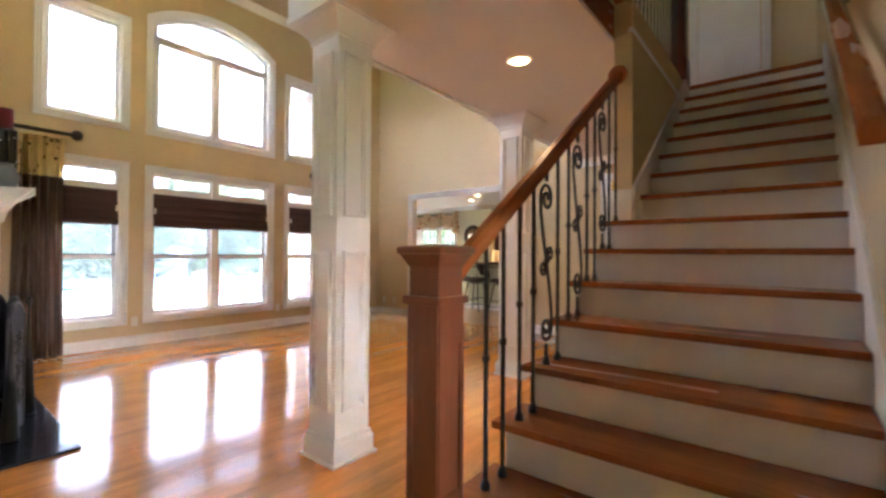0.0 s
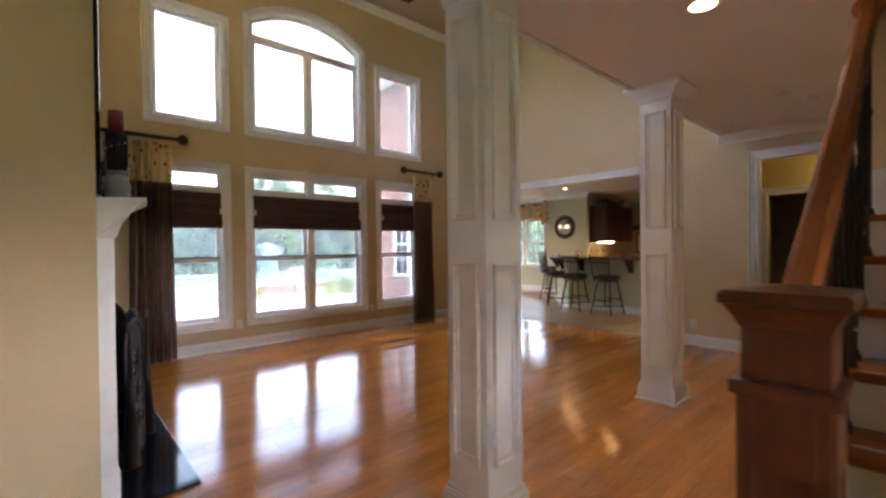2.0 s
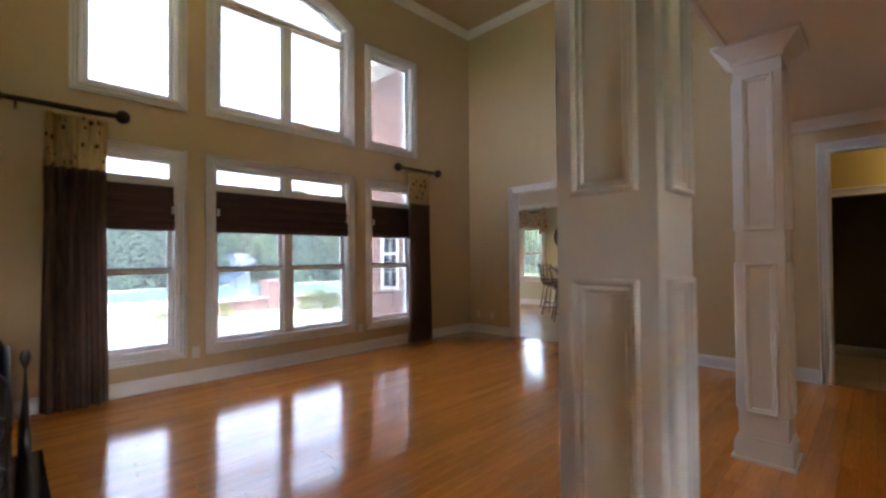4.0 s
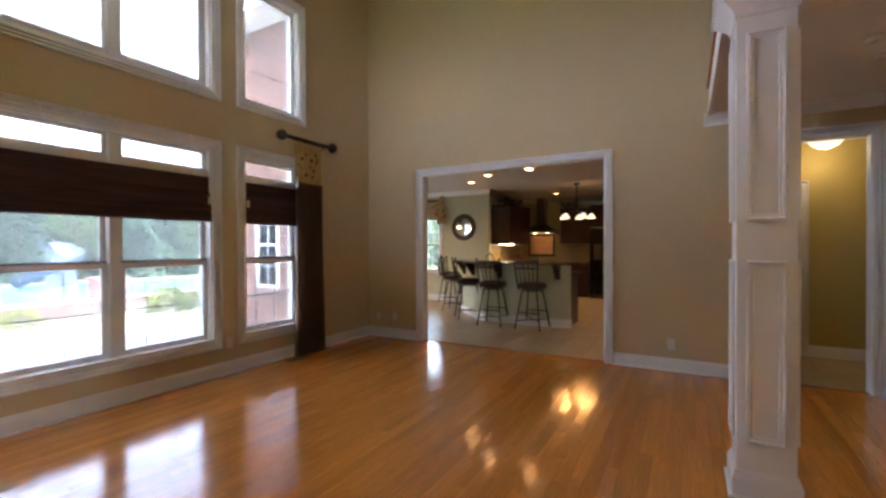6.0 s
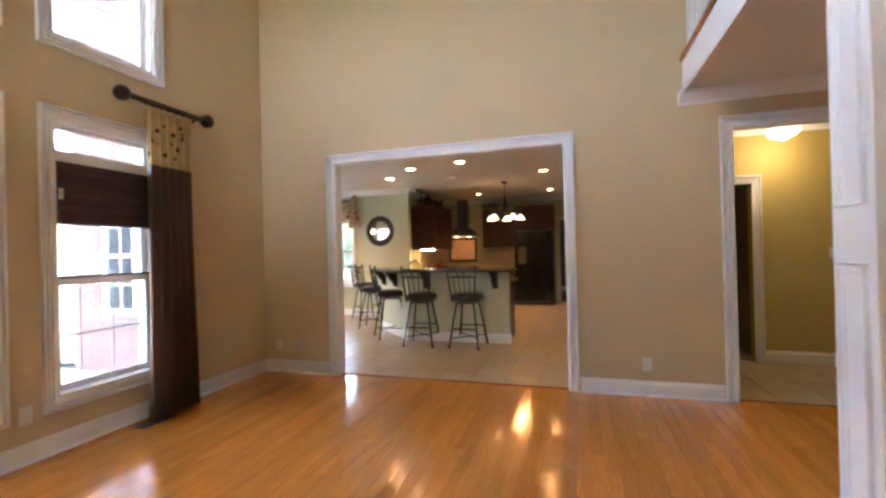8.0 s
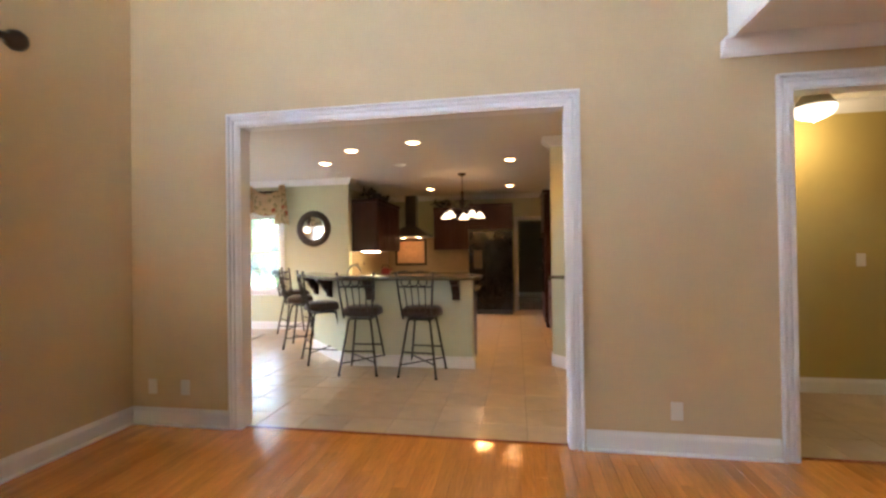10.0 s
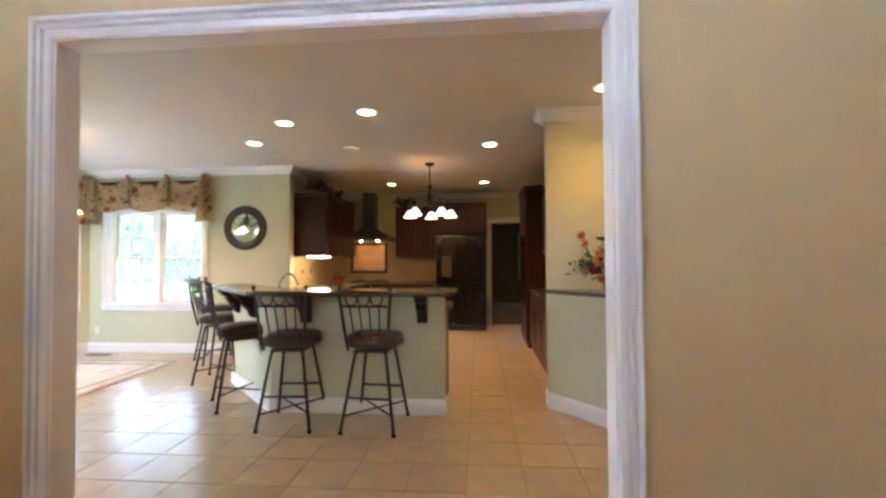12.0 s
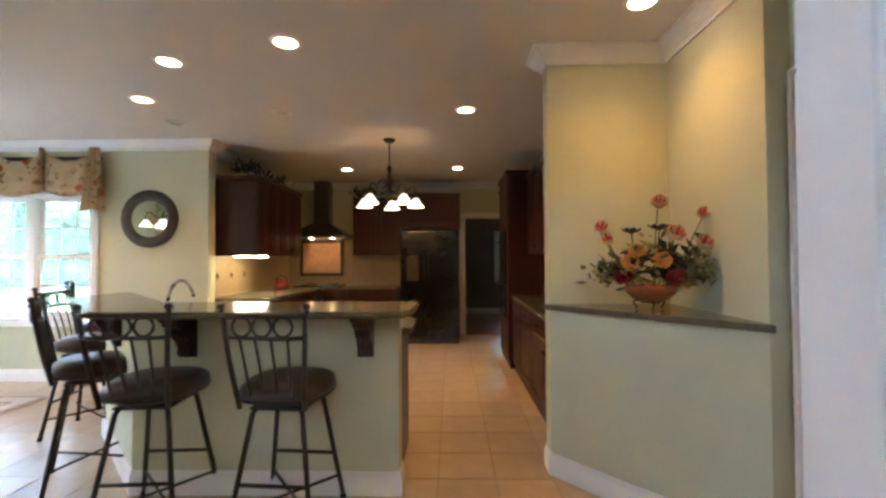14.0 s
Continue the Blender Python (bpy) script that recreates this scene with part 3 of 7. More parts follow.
def arched_window(name, y0, y1):
    w = thing(name, "white arched upper window with a mullion", "window", kind="structure")
    bm = bmesh.new()
    inner = [(y0, UZ[0])] + ARCH + [(y1, UZ[0])]
    c = Vector(((y0 + y1) / 2, 3.7))
    k = len(inner)

    def grown(o):
        out = []
        for i, p in enumerate(inner):
            if i == 0:
                out.append((p[0] - o, p[1] - o))
            elif i == k - 1:
                out.append((p[0] + o, p[1] - o))
            elif i == 1:
                out.append((p[0] - o, p[1] + o * 0.45))
            elif i == k - 2:
                out.append((p[0] + o, p[1] + o * 0.45))
            else:
                r = Vector((p[0] - c.x, p[1] - (APEX - 1.6)))
                r.normalize()
                out.append((p[0] + r.x * o, p[1] + r.y * o))
        return out
    rings = [[bm.verts.new((WX + h, *q)) for q in grown(o)] for o, h in CASE]
    fs = []
    n = len(CASE)
    for j in range(n):
        a, b = rings[j], rings[(j + 1) % n]
        for i in range(k):
            fs.append(bm.faces.new((a[i], a[(i + 1) % k], b[(i + 1) % k], b[i])))
    bmesh.ops.recalc_face_normals(bm, faces=fs)
    part("casing", bm, WHITE, w)
    bm = bmesh.new()
    outer, inn = grown(0.001), grown(-0.016)
    for i in range(k):
        q = [outer[i], outer[(i + 1) % k], inn[(i + 1) % k], inn[i]]
        prism(bm, q, "x", WX - 0.203, WX - 0.001)
    part("window_frame", bm, WHITE, w)
    bm = bmesh.new()
    o2, i2 = grown(-0.017), grown(-0.06)
    for i in range(k):
        prism(bm, [o2[i], o2[(i + 1) % k], i2[(i + 1) % k], i2[i]], "x", WX - 0.11, WX - 0.07)
    part("sash", bm, WHITE, w)
    part("transom_bar", bbox(WX - 0.13, WX - 0.05, y0 + 0.017, y1 - 0.017, 4.30, 4.38, bevel=0.006), WHITE, w)
    ym = (y0 + y1) / 2
    part("mullion", bbox(WX - 0.13, WX - 0.05, ym - 0.045, ym + 0.045, UZ[0] + 0.016, 4.30, bevel=0.006), WHITE, w)
    for a, b in ((y0 + 0.06, ym - 0.045), (ym + 0.045, y1 - 0.06)):
        sash(w, WX - 0.065, a, b, UZ[0] + 0.06, 4.30, 0.03)
    bm = bmesh.new()
    prism(bm, [q for q in i2 if q[1] > 4.38] + [(i2[-1][0], 4.38), (i2[0][0], 4.38)], "x", WX - 0.096, WX - 0.092)
    pane(bm, w)
    return w


for i, (a, b) in enumerate(LWIN):
    lower_window("window_%d" % (i + 1), a, b, i == 1)
upper_window("window_4", *LWIN[0])
arched_window("window_5", *LWIN[1])
upper_window("window_6", *LWIN[2])


def roman_shade(y0, y1):
    t = thing("roman_shade", "dark brown woven roman shade half raised in the window", "window shade", "shades on the tall windows")
    bm = bmesh.new()
    prism(bm, [(WX - 0.035, 2.10), (WX - 0.02, 2.10), (WX - 0.018, 1.80), (WX - 0.033, 1.80)], "y", y0, y1)
    part("panel", bm, SHADE, t)
    for z, o in ((1.90, 0.012), (1.80, 0.022), (1.72, 0.03)):
        bm = bmesh.new()
        pr = [(WX - 0.017, z + 0.05), (WX - 0.005 + o, z + 0.015), (WX + 0.004 + o, z - 0.03), (WX - 0.004 + o, z - 0.075), (WX - 0.016, z - 0.085)]
        prism(bm, pr, "y", y0 + 0.001, y1 - 0.001)
        part("fold", bm, SHADE, t)
    part("headrail", bbox(WX - 0.055, WX - 0.015, y0, y1, 2.075, 2.105, bevel=0.004), SHADE, t)
    for y in (y0 + 0.014, y1 - 0.014):
        bm = bmesh.new()
        box(bm, WX + 0.0, WX + 0.03, y - 0.012, y + 0.012, 1.82, 1.90, 0.006)
        part("cord_cleat", bm, DRAPEWHITE, t, "ivory plastic cord cleat")
    return t


for a, b in LWIN:
    roman_shade(a + 0.018, b - 0.018)


def curtain(y0, y1, seed):
    t = thing("curtain", "brown satin curtain panel with a patterned gold top band", "curtain", "curtains beside the tall windows")
    rnd = random.Random(seed)
    n = 90
    ph = [rnd.uniform(0, 6.28) for _ in range(3)]

    def sheet(z0, z1, rows, grow):
        bm = bmesh.new()
        g = []
        for r in range(rows + 1):
            z = z0 + (z1 - z0) * r / rows
            row = []
            for i in range(n + 1):
                u = i / n
                amp = 0.040 + 0.014 * (1 - z / 2.6)
                x = -6.625 + grow + amp * math.sin(u * 2 * math.pi * 5.5 + ph[0] + 0.3 * math.sin(z * 1.3 + ph[1])) + 0.008 * math.sin(u * 40 + z * 2 + ph[2])
                squeeze = 1 + 0.05 * math.cos(z * 1.6)
                row.append(bm.verts.new((x, (y0 + y1) / 2 + (u - 0.5) * (y1 - y0) * squeeze, z)))
            g.append(row)
        for a, b in zip(g, g[1:]):
            for i in range(n):
                bm.faces.new((a[i], a[i + 1], b[i + 1], b[i])).smooth = True
        bmesh.ops.solidify(bm, geom=bm.faces[:], thickness=0.006)
        return bm
    part("panel", sheet(0.015, 2.18, 14, 0), BROWNFABRIC, t)
    part("top_band", sheet(2.17, 2.64, 4, 0.006), BAND, t, "gold band with dark spots")
    return t


curtain(5.08, 5.55, 3)
curtain(0.93, 1.38, 5)


def curtain_rod(y0, y1):
    t = thing("curtain_rod", "dark bronze curtain rod with round finials", "curtain rod", "rods above the curtains")
    bm = bmesh.new()
    tube(bm, [(-6.63, y0, 2.71), (-6.63, y1, 2.71)], 0.024, 12)
    part("rod", bm, BRONZE, t)
    for y, s in ((y0, -1), (y1, 1)):
        bm = bmesh.new()
        lathe(bm, [(0.016, 0), (0.024, 0.006), (0.02, 0.02), (0.05, 0.035), (0.066, 0.07), (0.056, 0.108), (0.03, 0.13), (0.0, 0.135)], n=18, m=Matrix.Translation((-6.63, y, 2.71)) @ Matrix.Rotation(radians(-90 * s), 4, "X"))
        part("finial", bm, BRONZE, t)
    for k in range(7):
        y = y0 + 0.12 + (y1 - y0 - 0.24) * k / 6
        bm = bmesh.new()
        tube(bm, [(-6.63 + 0.024 * math.cos(a), y, 2.705 + 0.024 * math.sin(a)) for a in [i * math.pi / 8 for i in range(16)]], 0.004, 6, True)
        part("ring", bm, BRONZE, t)
    bm = bmesh.new()
    ym = y1 - 0.06 if y0 > 3 else y0 + 0.06
    tube(bm, [(WX, ym, 2.66), (-6.68, ym, 2.67), (-6.63, ym, 2.69)], 0.01, 8)
    part("bracket", bm, BRONZE, t)
    return t


curtain_rod(4.97, 5.66)
curtain_rod(0.70, 1.42)


def wall_plate(plane, at, side, u, z, kind="outlet"):
    cut = {"outlet": "power outlet", "switch": "light switch"}[kind]
    t = thing(kind, "ivory plastic %s plate on the wall" % cut, cut, "wall plates")

    def b(u0, u1, z0, z1, h0, h1, bev):
        return bbox(at + side * h0, at + side * h1, u0, u1, z0, z1, bevel=bev) if plane == "x" else bbox(u0, u1, at + side * h0, at + side * h1, z0, z1, bevel=bev)
    part("plate", b(u - 0.038, u + 0.038, z - 0.06, z + 0.06, 0, 0.006, 0.002), PLATE, t)
    if kind == "outlet":
        for dz in (-0.022, 0.022):
            part("socket", b(u - 0.016, u + 0.016, z + dz - 0.014, z + dz + 0.014, 0.004, 0.009, 0.002), PLATE, t)
    else:
        part("toggle", b(u - 0.006, u + 0.006, z - 0.012, z + 0.014, 0.004, 0.016, 0.002), PLATE, t)


for y in (2.17, 4.295):
    wall_plate("x", WX, 1, y, 0.33)
wall_plate("y", FY, -1, -6.58, 0.31)
wall_plate("y", FY, -1, -6.28, 0.31)
wall_plate("y", FY, -1, -2.58, 0.29)
wall_plate("y", FY, -1, -0.74, 1.26, "switch")

# ---- trims of the great room ----
for pth in ([(-3.15, SY, 0), (WX, SY, 0), (WX, FY, 0), (OP[0] - 0.10, FY, 0)][::-1], [(OP[1] + 0.10, FY, 0), (HD[0] - 0.10, FY, 0)][::-1], [(HD[1] + 0.10, FY, 0), (0.5, FY, 0)][::-1], [(-3.15, -2.7, 0), (-3.15, SY, 0)]):
    fl = pth[0] == (-3.15, -2.7, 0)
    moulding("baseboard", pth, BASEPROF, WHITE, "white painted baseboard", flip=fl)
    moulding("baseboard_shoe", pth, SHOE, WHITE, "white shoe moulding", flip=fl)
moulding("crown_moulding", [(0.5, FY, HI - 0.11), (WX, FY, HI - 0.11), (WX, SY, HI - 0.11), (-3.15, SY, HI - 0.11)], CROWN, WHITE, "white crown moulding under the high ceiling")
moulding("crown_moulding", [(-0.70, FY, LO - 0.11), (-2.27, FY, LO - 0.11)], CROWN, WHITE, "white crown moulding under the gallery")
moulding("gallery_crown", [(-2.225, FY - 0.002, LO - 0.02), (-2.225, 1.66, LO - 0.02)][::-1], [(0, 0.0), (0.012, 0.0), (0.02, 0.03), (0.012, 0.04), (0.0, 0.04)], WHITE, "white bead along the gallery")
tagged(part("floor_register", bbox(-6.64, -6.54, 4.95, 5.25, 0.001, 0.008, bevel=0.002), BRONZE), "dark floor register in the oak boards", "floor vent", "", "")
tagged(part("ceiling_vent", bbox(-6.25, -5.95, 4.55, 4.75, HI - 0.012, HI - 0.001, bevel=0.003), BRONZE), "small dark ceiling vent", "ceiling vent", "", "")

# ---- columns ----


def column():
    t = thing("column", "white square panelled column with a moulded capital", "column", "columns under the gallery")
    h = 0.133
    part("shaft", bbox(-h, h, -h, h, 0.15, LO - 0.12, bevel=0.004), WHITE, t)
    bm = bmesh.new()
    for r, z0, z1 in ((0.156, 0.0, 0.115), (0.151, 0.115, 0.13), (0.143, 0.13, 0.152)):
        box(bm, -r, r, -r, r, z0, z1, 0.003)
    part("plinth", bm, WHITE, t)
    bm = bmesh.new()
    box(bm, -0.172, 0.172, -0.172, 0.172, 0.0, 0.018, 0.006)
    part("shoe", bm, WHITE, t)
    bm = bmesh.new()
    prof = [(0.134, -0.135), (0.142, -0.135), (0.146, -0.126), (0.142, -0.118), (0.146, -0.105), (0.160, -0.085), (0.186, -0.060), (0.214, -0.036), (0.222, -0.026), (0.238, -0.022), (0.238, -0.001)]
    rings = [[bm.verts.new((sx * r, sy * r, LO + z)) for sx, sy in ((-1, -1), (1, -1), (1, 1), (-1, 1))] for r, z in prof]
    for a, b in zip(rings, rings[1:]):
        for i in range(4):
            bm.faces.new((a[i], a[(i + 1) % 4], b[(i + 1) % 4], b[i]))
    bm.faces.new(rings[-1])
    bm.faces.new(rings[0][::-1])
    part("capital", bm, WHITE, t)
    cut = [(0, 0.0), (0.0, 0.014), (0.004, 0.020), (0.011, 0.021), (0.016, 0.014), (0.019, 0.006), (0.026, 0.009), (0.031, 0.008), (0.036, 0.0)]
    for turn in range(4):
        rot = Matrix.Rotation(radians(90 * turn), 4, "Z")
        for z0, z1 in ((0.31, 1.29), (1.505, 2.515)):
            bm = bmesh.new()
            rings = []
            for u, z, su, sz in ((-0.088, z0, 1, 1), (0.088, z0, -1, 1), (0.088, z1, -1, -1), (-0.088, z1, 1, -1)):
                rings.append([bm.verts.new(rot @ Vector((u + su * o, -h - d + 0.0005, z + sz * o))) for o, d in cut])
            fs = []
            k = len(cut)
            for i in range(4):
                a, b = rings[i], rings[(i + 1) % 4]
                for j in range(k):
                    fs.append(bm.faces.new((a[j], a[(j + 1) % k], b[(j + 1) % k], b[j])))
            bmesh.ops.recalc_face_normals(bm, faces=fs)
            part("panel_moulding", bm, WHITE, t)
    return t


col = column()
col.matrix_basis = pose(-2.017, 1.925, 0)
copy_thing(col, pose(-2.06, 4.30, 0))

# ---- staircase ----
RISE, RUN = 0.188, 0.264
SX0, SX1 = -0.700, 0.498


def nose(k):
    return 1.745 + RUN * (k - 3) - (0.12 if k == 1 else 0)


stairs = thing("staircase", "straight staircase with oak treads and white risers", "stairs", kind="structure")
for k in range(1, 17):
    z, y0, y1 = k * RISE, nose(k), nose(k + 1)
    open_end = k <= 8
    xl = SX0 if open_end else -0.572
    if k < 16:
        part("riser", bbox(xl, SX1 - 0.022, y0 + 0.03, y1 + 0.03 if k < 15 else y1 + 0.02, 0.0, z - 0.032), WHITE, stairs)
        bm = bmesh.new()
        xe = SX0 - 0.056 if open_end else xl
        box(bm, xe, SX1 - 0.024, y0, min(y1 + 0.028, 3.198) if k == 8 else y1 + 0.028, z - 0.032, z, 0.008)
        part("tread", bm, TREAD, stairs)
        if k == 8:
            part("tread", bbox(-0.572, SX1 - 0.024, 3.199, y1 + 0.028, z - 0.032, z), TREAD, stairs)
    else:
        part("riser", bbox(-0.572, SX1 - 0.022, 5.184, 5.198, z - 0.19, z - 0.034), WHITE, stairs)
        part("tread", bbox(-0.572, SX1 - 0.022, 5.155, 5.199, z - 0.034, z + 0.002, bevel=0.008), TREAD, stairs)
for nm, x0, x1, ya in (("skirt_board", SX1 - 0.02, SX1 + 0.001, 1.26), ("skirt_board", -0.574, -0.556, 3.2)):
    bm = bmesh.new()

    def zs(y):
        return (y - nose(3)) / RUN * RISE + 3 * RISE
    prism(bm, [(ya, max(0, zs(ya) - 0.34)), (5.2, zs(5.2) - 0.34), (5.2, zs(5.2) + 0.14), (ya, zs(ya) + 0.14)], "x", x0, x1)
    part(nm, bm, WHITE, stairs)
part("skirt_cap", bbox(-0.72, -0.575, 3.185, 3.199, 0.0, 1.72), WHITE, stairs)
part("edge_trim", bbox(-0.60, -0.568, 3.19, 5.15, UP - 0.22, UP - 0.19), WHITE, stairs)


def newel_post():
    t = thing("newel_post", "stained oak box newel post with a flat cap", "newel post")
    h = 0.0625
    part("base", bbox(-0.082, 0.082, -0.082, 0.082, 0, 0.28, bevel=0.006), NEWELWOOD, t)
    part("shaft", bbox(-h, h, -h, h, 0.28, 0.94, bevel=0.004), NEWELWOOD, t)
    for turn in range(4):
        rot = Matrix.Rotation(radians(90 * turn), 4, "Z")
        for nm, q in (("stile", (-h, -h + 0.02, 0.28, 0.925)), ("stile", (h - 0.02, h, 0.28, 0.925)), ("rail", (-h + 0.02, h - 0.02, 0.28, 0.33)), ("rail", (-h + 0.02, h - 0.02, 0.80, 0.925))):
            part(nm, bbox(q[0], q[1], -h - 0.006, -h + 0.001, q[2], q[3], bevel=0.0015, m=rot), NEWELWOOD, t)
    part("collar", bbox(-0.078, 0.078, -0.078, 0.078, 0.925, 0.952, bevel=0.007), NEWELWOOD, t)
    bm = bmesh.new()
    prof = [(0.0635, 1.045), (0.07, 1.06), (0.08, 1.078), (0.084, 1.085), (0.091, 1.088), (0.091, 1.104), (0.085, 1.110)]
    rings = [[bm.verts.new((sx * r, sy * r, z)) for sx, sy in ((-1, -1), (1, -1), (1, 1), (-1, 1))] for r, z in prof]
    for a, b in zip(rings, rings[1:]):
        for i in range(4):
            bm.faces.new((a[i], a[(i + 1) % 4], b[(i + 1) % 4], b[i]))
    tip = bm.verts.new((0, 0, 1.12))
    for i in range(4):
        bm.faces.new((rings[-1][i], rings[-1][(i + 1) % 4], tip))
    bm.faces.new(rings[0][::-1])
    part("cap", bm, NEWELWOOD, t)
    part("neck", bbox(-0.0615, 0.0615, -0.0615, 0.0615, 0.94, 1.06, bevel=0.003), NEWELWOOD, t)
    return t


NX, NY = -0.655, 1.245
post = newel_post()
post.matrix_basis = pose(NX, NY, RISE + 0.001)
up = copy_thing(post, pose(-0.637, 5.11, UP + 0.001))
RAILPROF = [(-0.03, -0.03), (0.03, -0.03), (0.036, -0.005), (0.034, 0.018), (0.018, 0.034), (-0.018, 0.034), (-0.034, 0.018), (-0.036, -0.005)]


def rail(name, label, x, y0, z0, y1, z1, extra=()):
    bm = bmesh.new()
    pts = [(x, y0, z0), *extra, (x, y1, z1)]
    rings = [[bm.verts.new((p[0] + a, p[1], p[2] + b * 1.15)) for a, b in RAILPROF] for p in pts]
    fs = []
    for a, b in zip(rings, rings[1:]):
        for i in range(8):
            f = bm.faces.new((a[i], a[(i + 1) % 8], b[(i + 1) % 8], b[i]))
            fs.append(f)
    fs += [bm.faces.new(rings[0]), bm.faces.new(rings[-1])]
    bmesh.ops.recalc_face_normals(bm, faces=fs)
    return part(name, bm, RAILWOOD)


def railz(y):
    return 1.175 + 0.7 * (y - 1.30)


r1 = rail("handrail", "", -0.668, NY + 0.06, railz(NY + 0.06), 3.2, railz(3.2))
tagged(r1, "oak handrail sloping up from the newel post", "handrail")
bm = bmesh.new()
lathe(bm, [(0.0, 0), (0.06, 0.0), (0.066, 0.012), (0.05, 0.02), (0.0, 0.02)], m=Matrix.Translation((-0.668, 3.199, railz(3.2))) @ Matrix.Rotation(radians(90), 4, "X"))
part("rosette", bm, RAILWOOD, r1, "round oak wall rosette")
r2 = rail("wall_handrail", "", 0.42, 1.72, 1.60, 5.0, 1.60 + 0.712 * 3.28)
tagged(r2, "oak handrail along the stair wall", "handrail")
for y in (2.0, 3.3, 4.6):
    bm = bmesh.new()
    z = 1.60 + 0.712 * (y - 1.72)
    tube(bm, [(0.499, y, z - 0.08), (0.43, y, z - 0.08), (0.42, y, z - 0.03)], 0.008, 8)
    part("bracket", bm, BRONZE, r2)


def baluster(scroll):
    t = thing("baluster", "dark wrought iron baluster with scrollwork" if scroll else "plain dark wrought iron baluster", "baluster", "balusters of the stairs")
    bm = bmesh.new()
    lathe(bm, [(0.018, 0.0), (0.018, 0.012), (0.012, 0.03), (0.008, 0.034)], n=12)
    part("foot", bm, IRON, t)
    if not scroll:
        part("bar", bbox(-0.0065, 0.0065, -0.0065, 0.0065, 0.02, 0.86), IRON, t)
    else:
        part("bar", bbox(-0.0065, 0.0065, -0.0065, 0.0065, 0.02, 0.09), IRON, t)
        part("bar", bbox(-0.0065, 0.0065, -0.0065, 0.0065, 0.80, 0.86), IRON, t)
        # one tall S: an open spiral at each end of a leaning stem
        for s, zc, r0 in ((1, 0.725, 0.066), (-1, 0.155, 0.058)):
            bm = bmesh.new()
            pts = [(0, 0.0, 0.44), (0, -s * r0 * 0.55, 0.44 + s * 0.11), (0, -s * r0 * 0.95, zc - s * 0.07)]
            for i in range(30):
                a = i / 29 * 3.1 * math.pi
                r = r0 * (1 - 0.8 * i / 29)
                pts.append((0, -s * r * math.cos(a), zc + s * r * math.sin(a)))
            tube(bm, pts, 0.0075, 6)
            part("scroll", bm, IRON, t)
            bm = bmesh.new()
            pts = []
            for i in range(20):
                a = i / 19 * 2.6 * math.pi
                r = 0.034 * (1 - 0.7 * i / 19)
                pts.append((0, s * (0.036 - r * math.cos(a)), 0.45 + s * (0.03 + r * math.sin(a))))
            tube(bm, pts, 0.006, 6)
            part("curl", bm, IRON, t)
    for z in (0.45, ):
        bm = bmesh.new()
        box(bm, -0.011, 0.011, -0.011, 0.011, z - 0.011, z + 0.011, 0.003)
        part("knuckle", bm, IRON, t)
    return t


plain, fancy = baluster(False), baluster(True)
spots = [(k, nose(k) + d) for k in range(2, 9) for d in (0.085, 0.212)][:13]
first = {}
for i, (k, y) in enumerate(spots):
    src = fancy if i % 3 == 1 and i > 1 else plain
    s = (railz(y) - 0.035 - k * RISE) / 0.86
    m = Matrix.LocRotScale((-0.668, y, k * RISE), None, (1, 1, s))
    if src.name not in first:
        first[src.name] = 1
        src.matrix_basis = m
    else:
        c = copy_thing(src, m)
        c.matrix_basis = m

# upper guard beside the stairwell and along the gallery
g = thing("stairwell_guard", "brown wooden guard rail with iron bars upstairs", "railing")
part("shoe", bbox(-0.69, -0.60, 3.0, 5.04, UP + 0.001, UP + 0.03, bevel=0.006), RAILWOOD, g)
part("top_rail", bbox(-0.67, -0.60, 3.0, 5.04, UP + 0.9, UP + 0.95, bevel=0.012), RAILWOOD, g)
for i in range(18):
    part("bar", bbox(-0.643, -0.631, 3.06 + i * 0.112, 3.072 + i * 0.112, UP + 0.03, UP + 0.9), IRON, g)
g = thing("gallery_railing", "white balusters under a brown rail along the gallery", "railing")
part("top_rail", bbox(-2.22, -2.15, 1.75, FY - 0.01, UP + 0.95, UP + 1.0, bevel=0.012), RAILWOOD, g)
bar = mesh_of("baluster", bbox(-0.016, 0.016, -0.016, 0.016, 0, 0.888))
bar.materials.append(WHITE)
for i in range(44):
    o = new("baluster", bar)
    o.parent = g
    o.location = (-2.187, 1.85 + i * 0.11, UP + 0.062)
d = thing("door_1", "white panelled door upstairs in a white casing", "door", kind="structure")
part("leaf", bbox(-0.69, -0.03, FY - 0.035, FY - 0.001, UP, UP + 2.0, bevel=0.004), WHITE, d)
for z0, z1 in ((UP + 0.15, UP + 0.85), (UP + 1.0, UP + 1.85)):
    for x0 in (-0.62, -0.33):
        part("panel", bbox(x0, x0 + 0.23, FY - 0.043, FY - 0.0355, z0, z1, bevel=0.006), WHITE, d)
casing("casing", "y", FY, -1, -0.70, -0.02, UP, UP + 2.01, parent=d)
t = thing("return_grille", "white return air grille low on the upper wall", "air vent")
part("frame", bbox(0.12, 0.44, FY - 0.012, FY - 0.001, UP + 0.16, UP + 0.38, bevel=0.003), WHITE, t)
for i in range(6):
    part("slat", bbox(0.14, 0.42, FY - 0.02, FY - 0.0125, UP + 0.18 + i * 0.033, UP + 0.195 + i * 0.033), WHITE, t)
moulding("baseboard", [(0.498, FY, UP), (0.09, FY, UP)], BASEPROF, WHITE, "white baseboard upstairs")


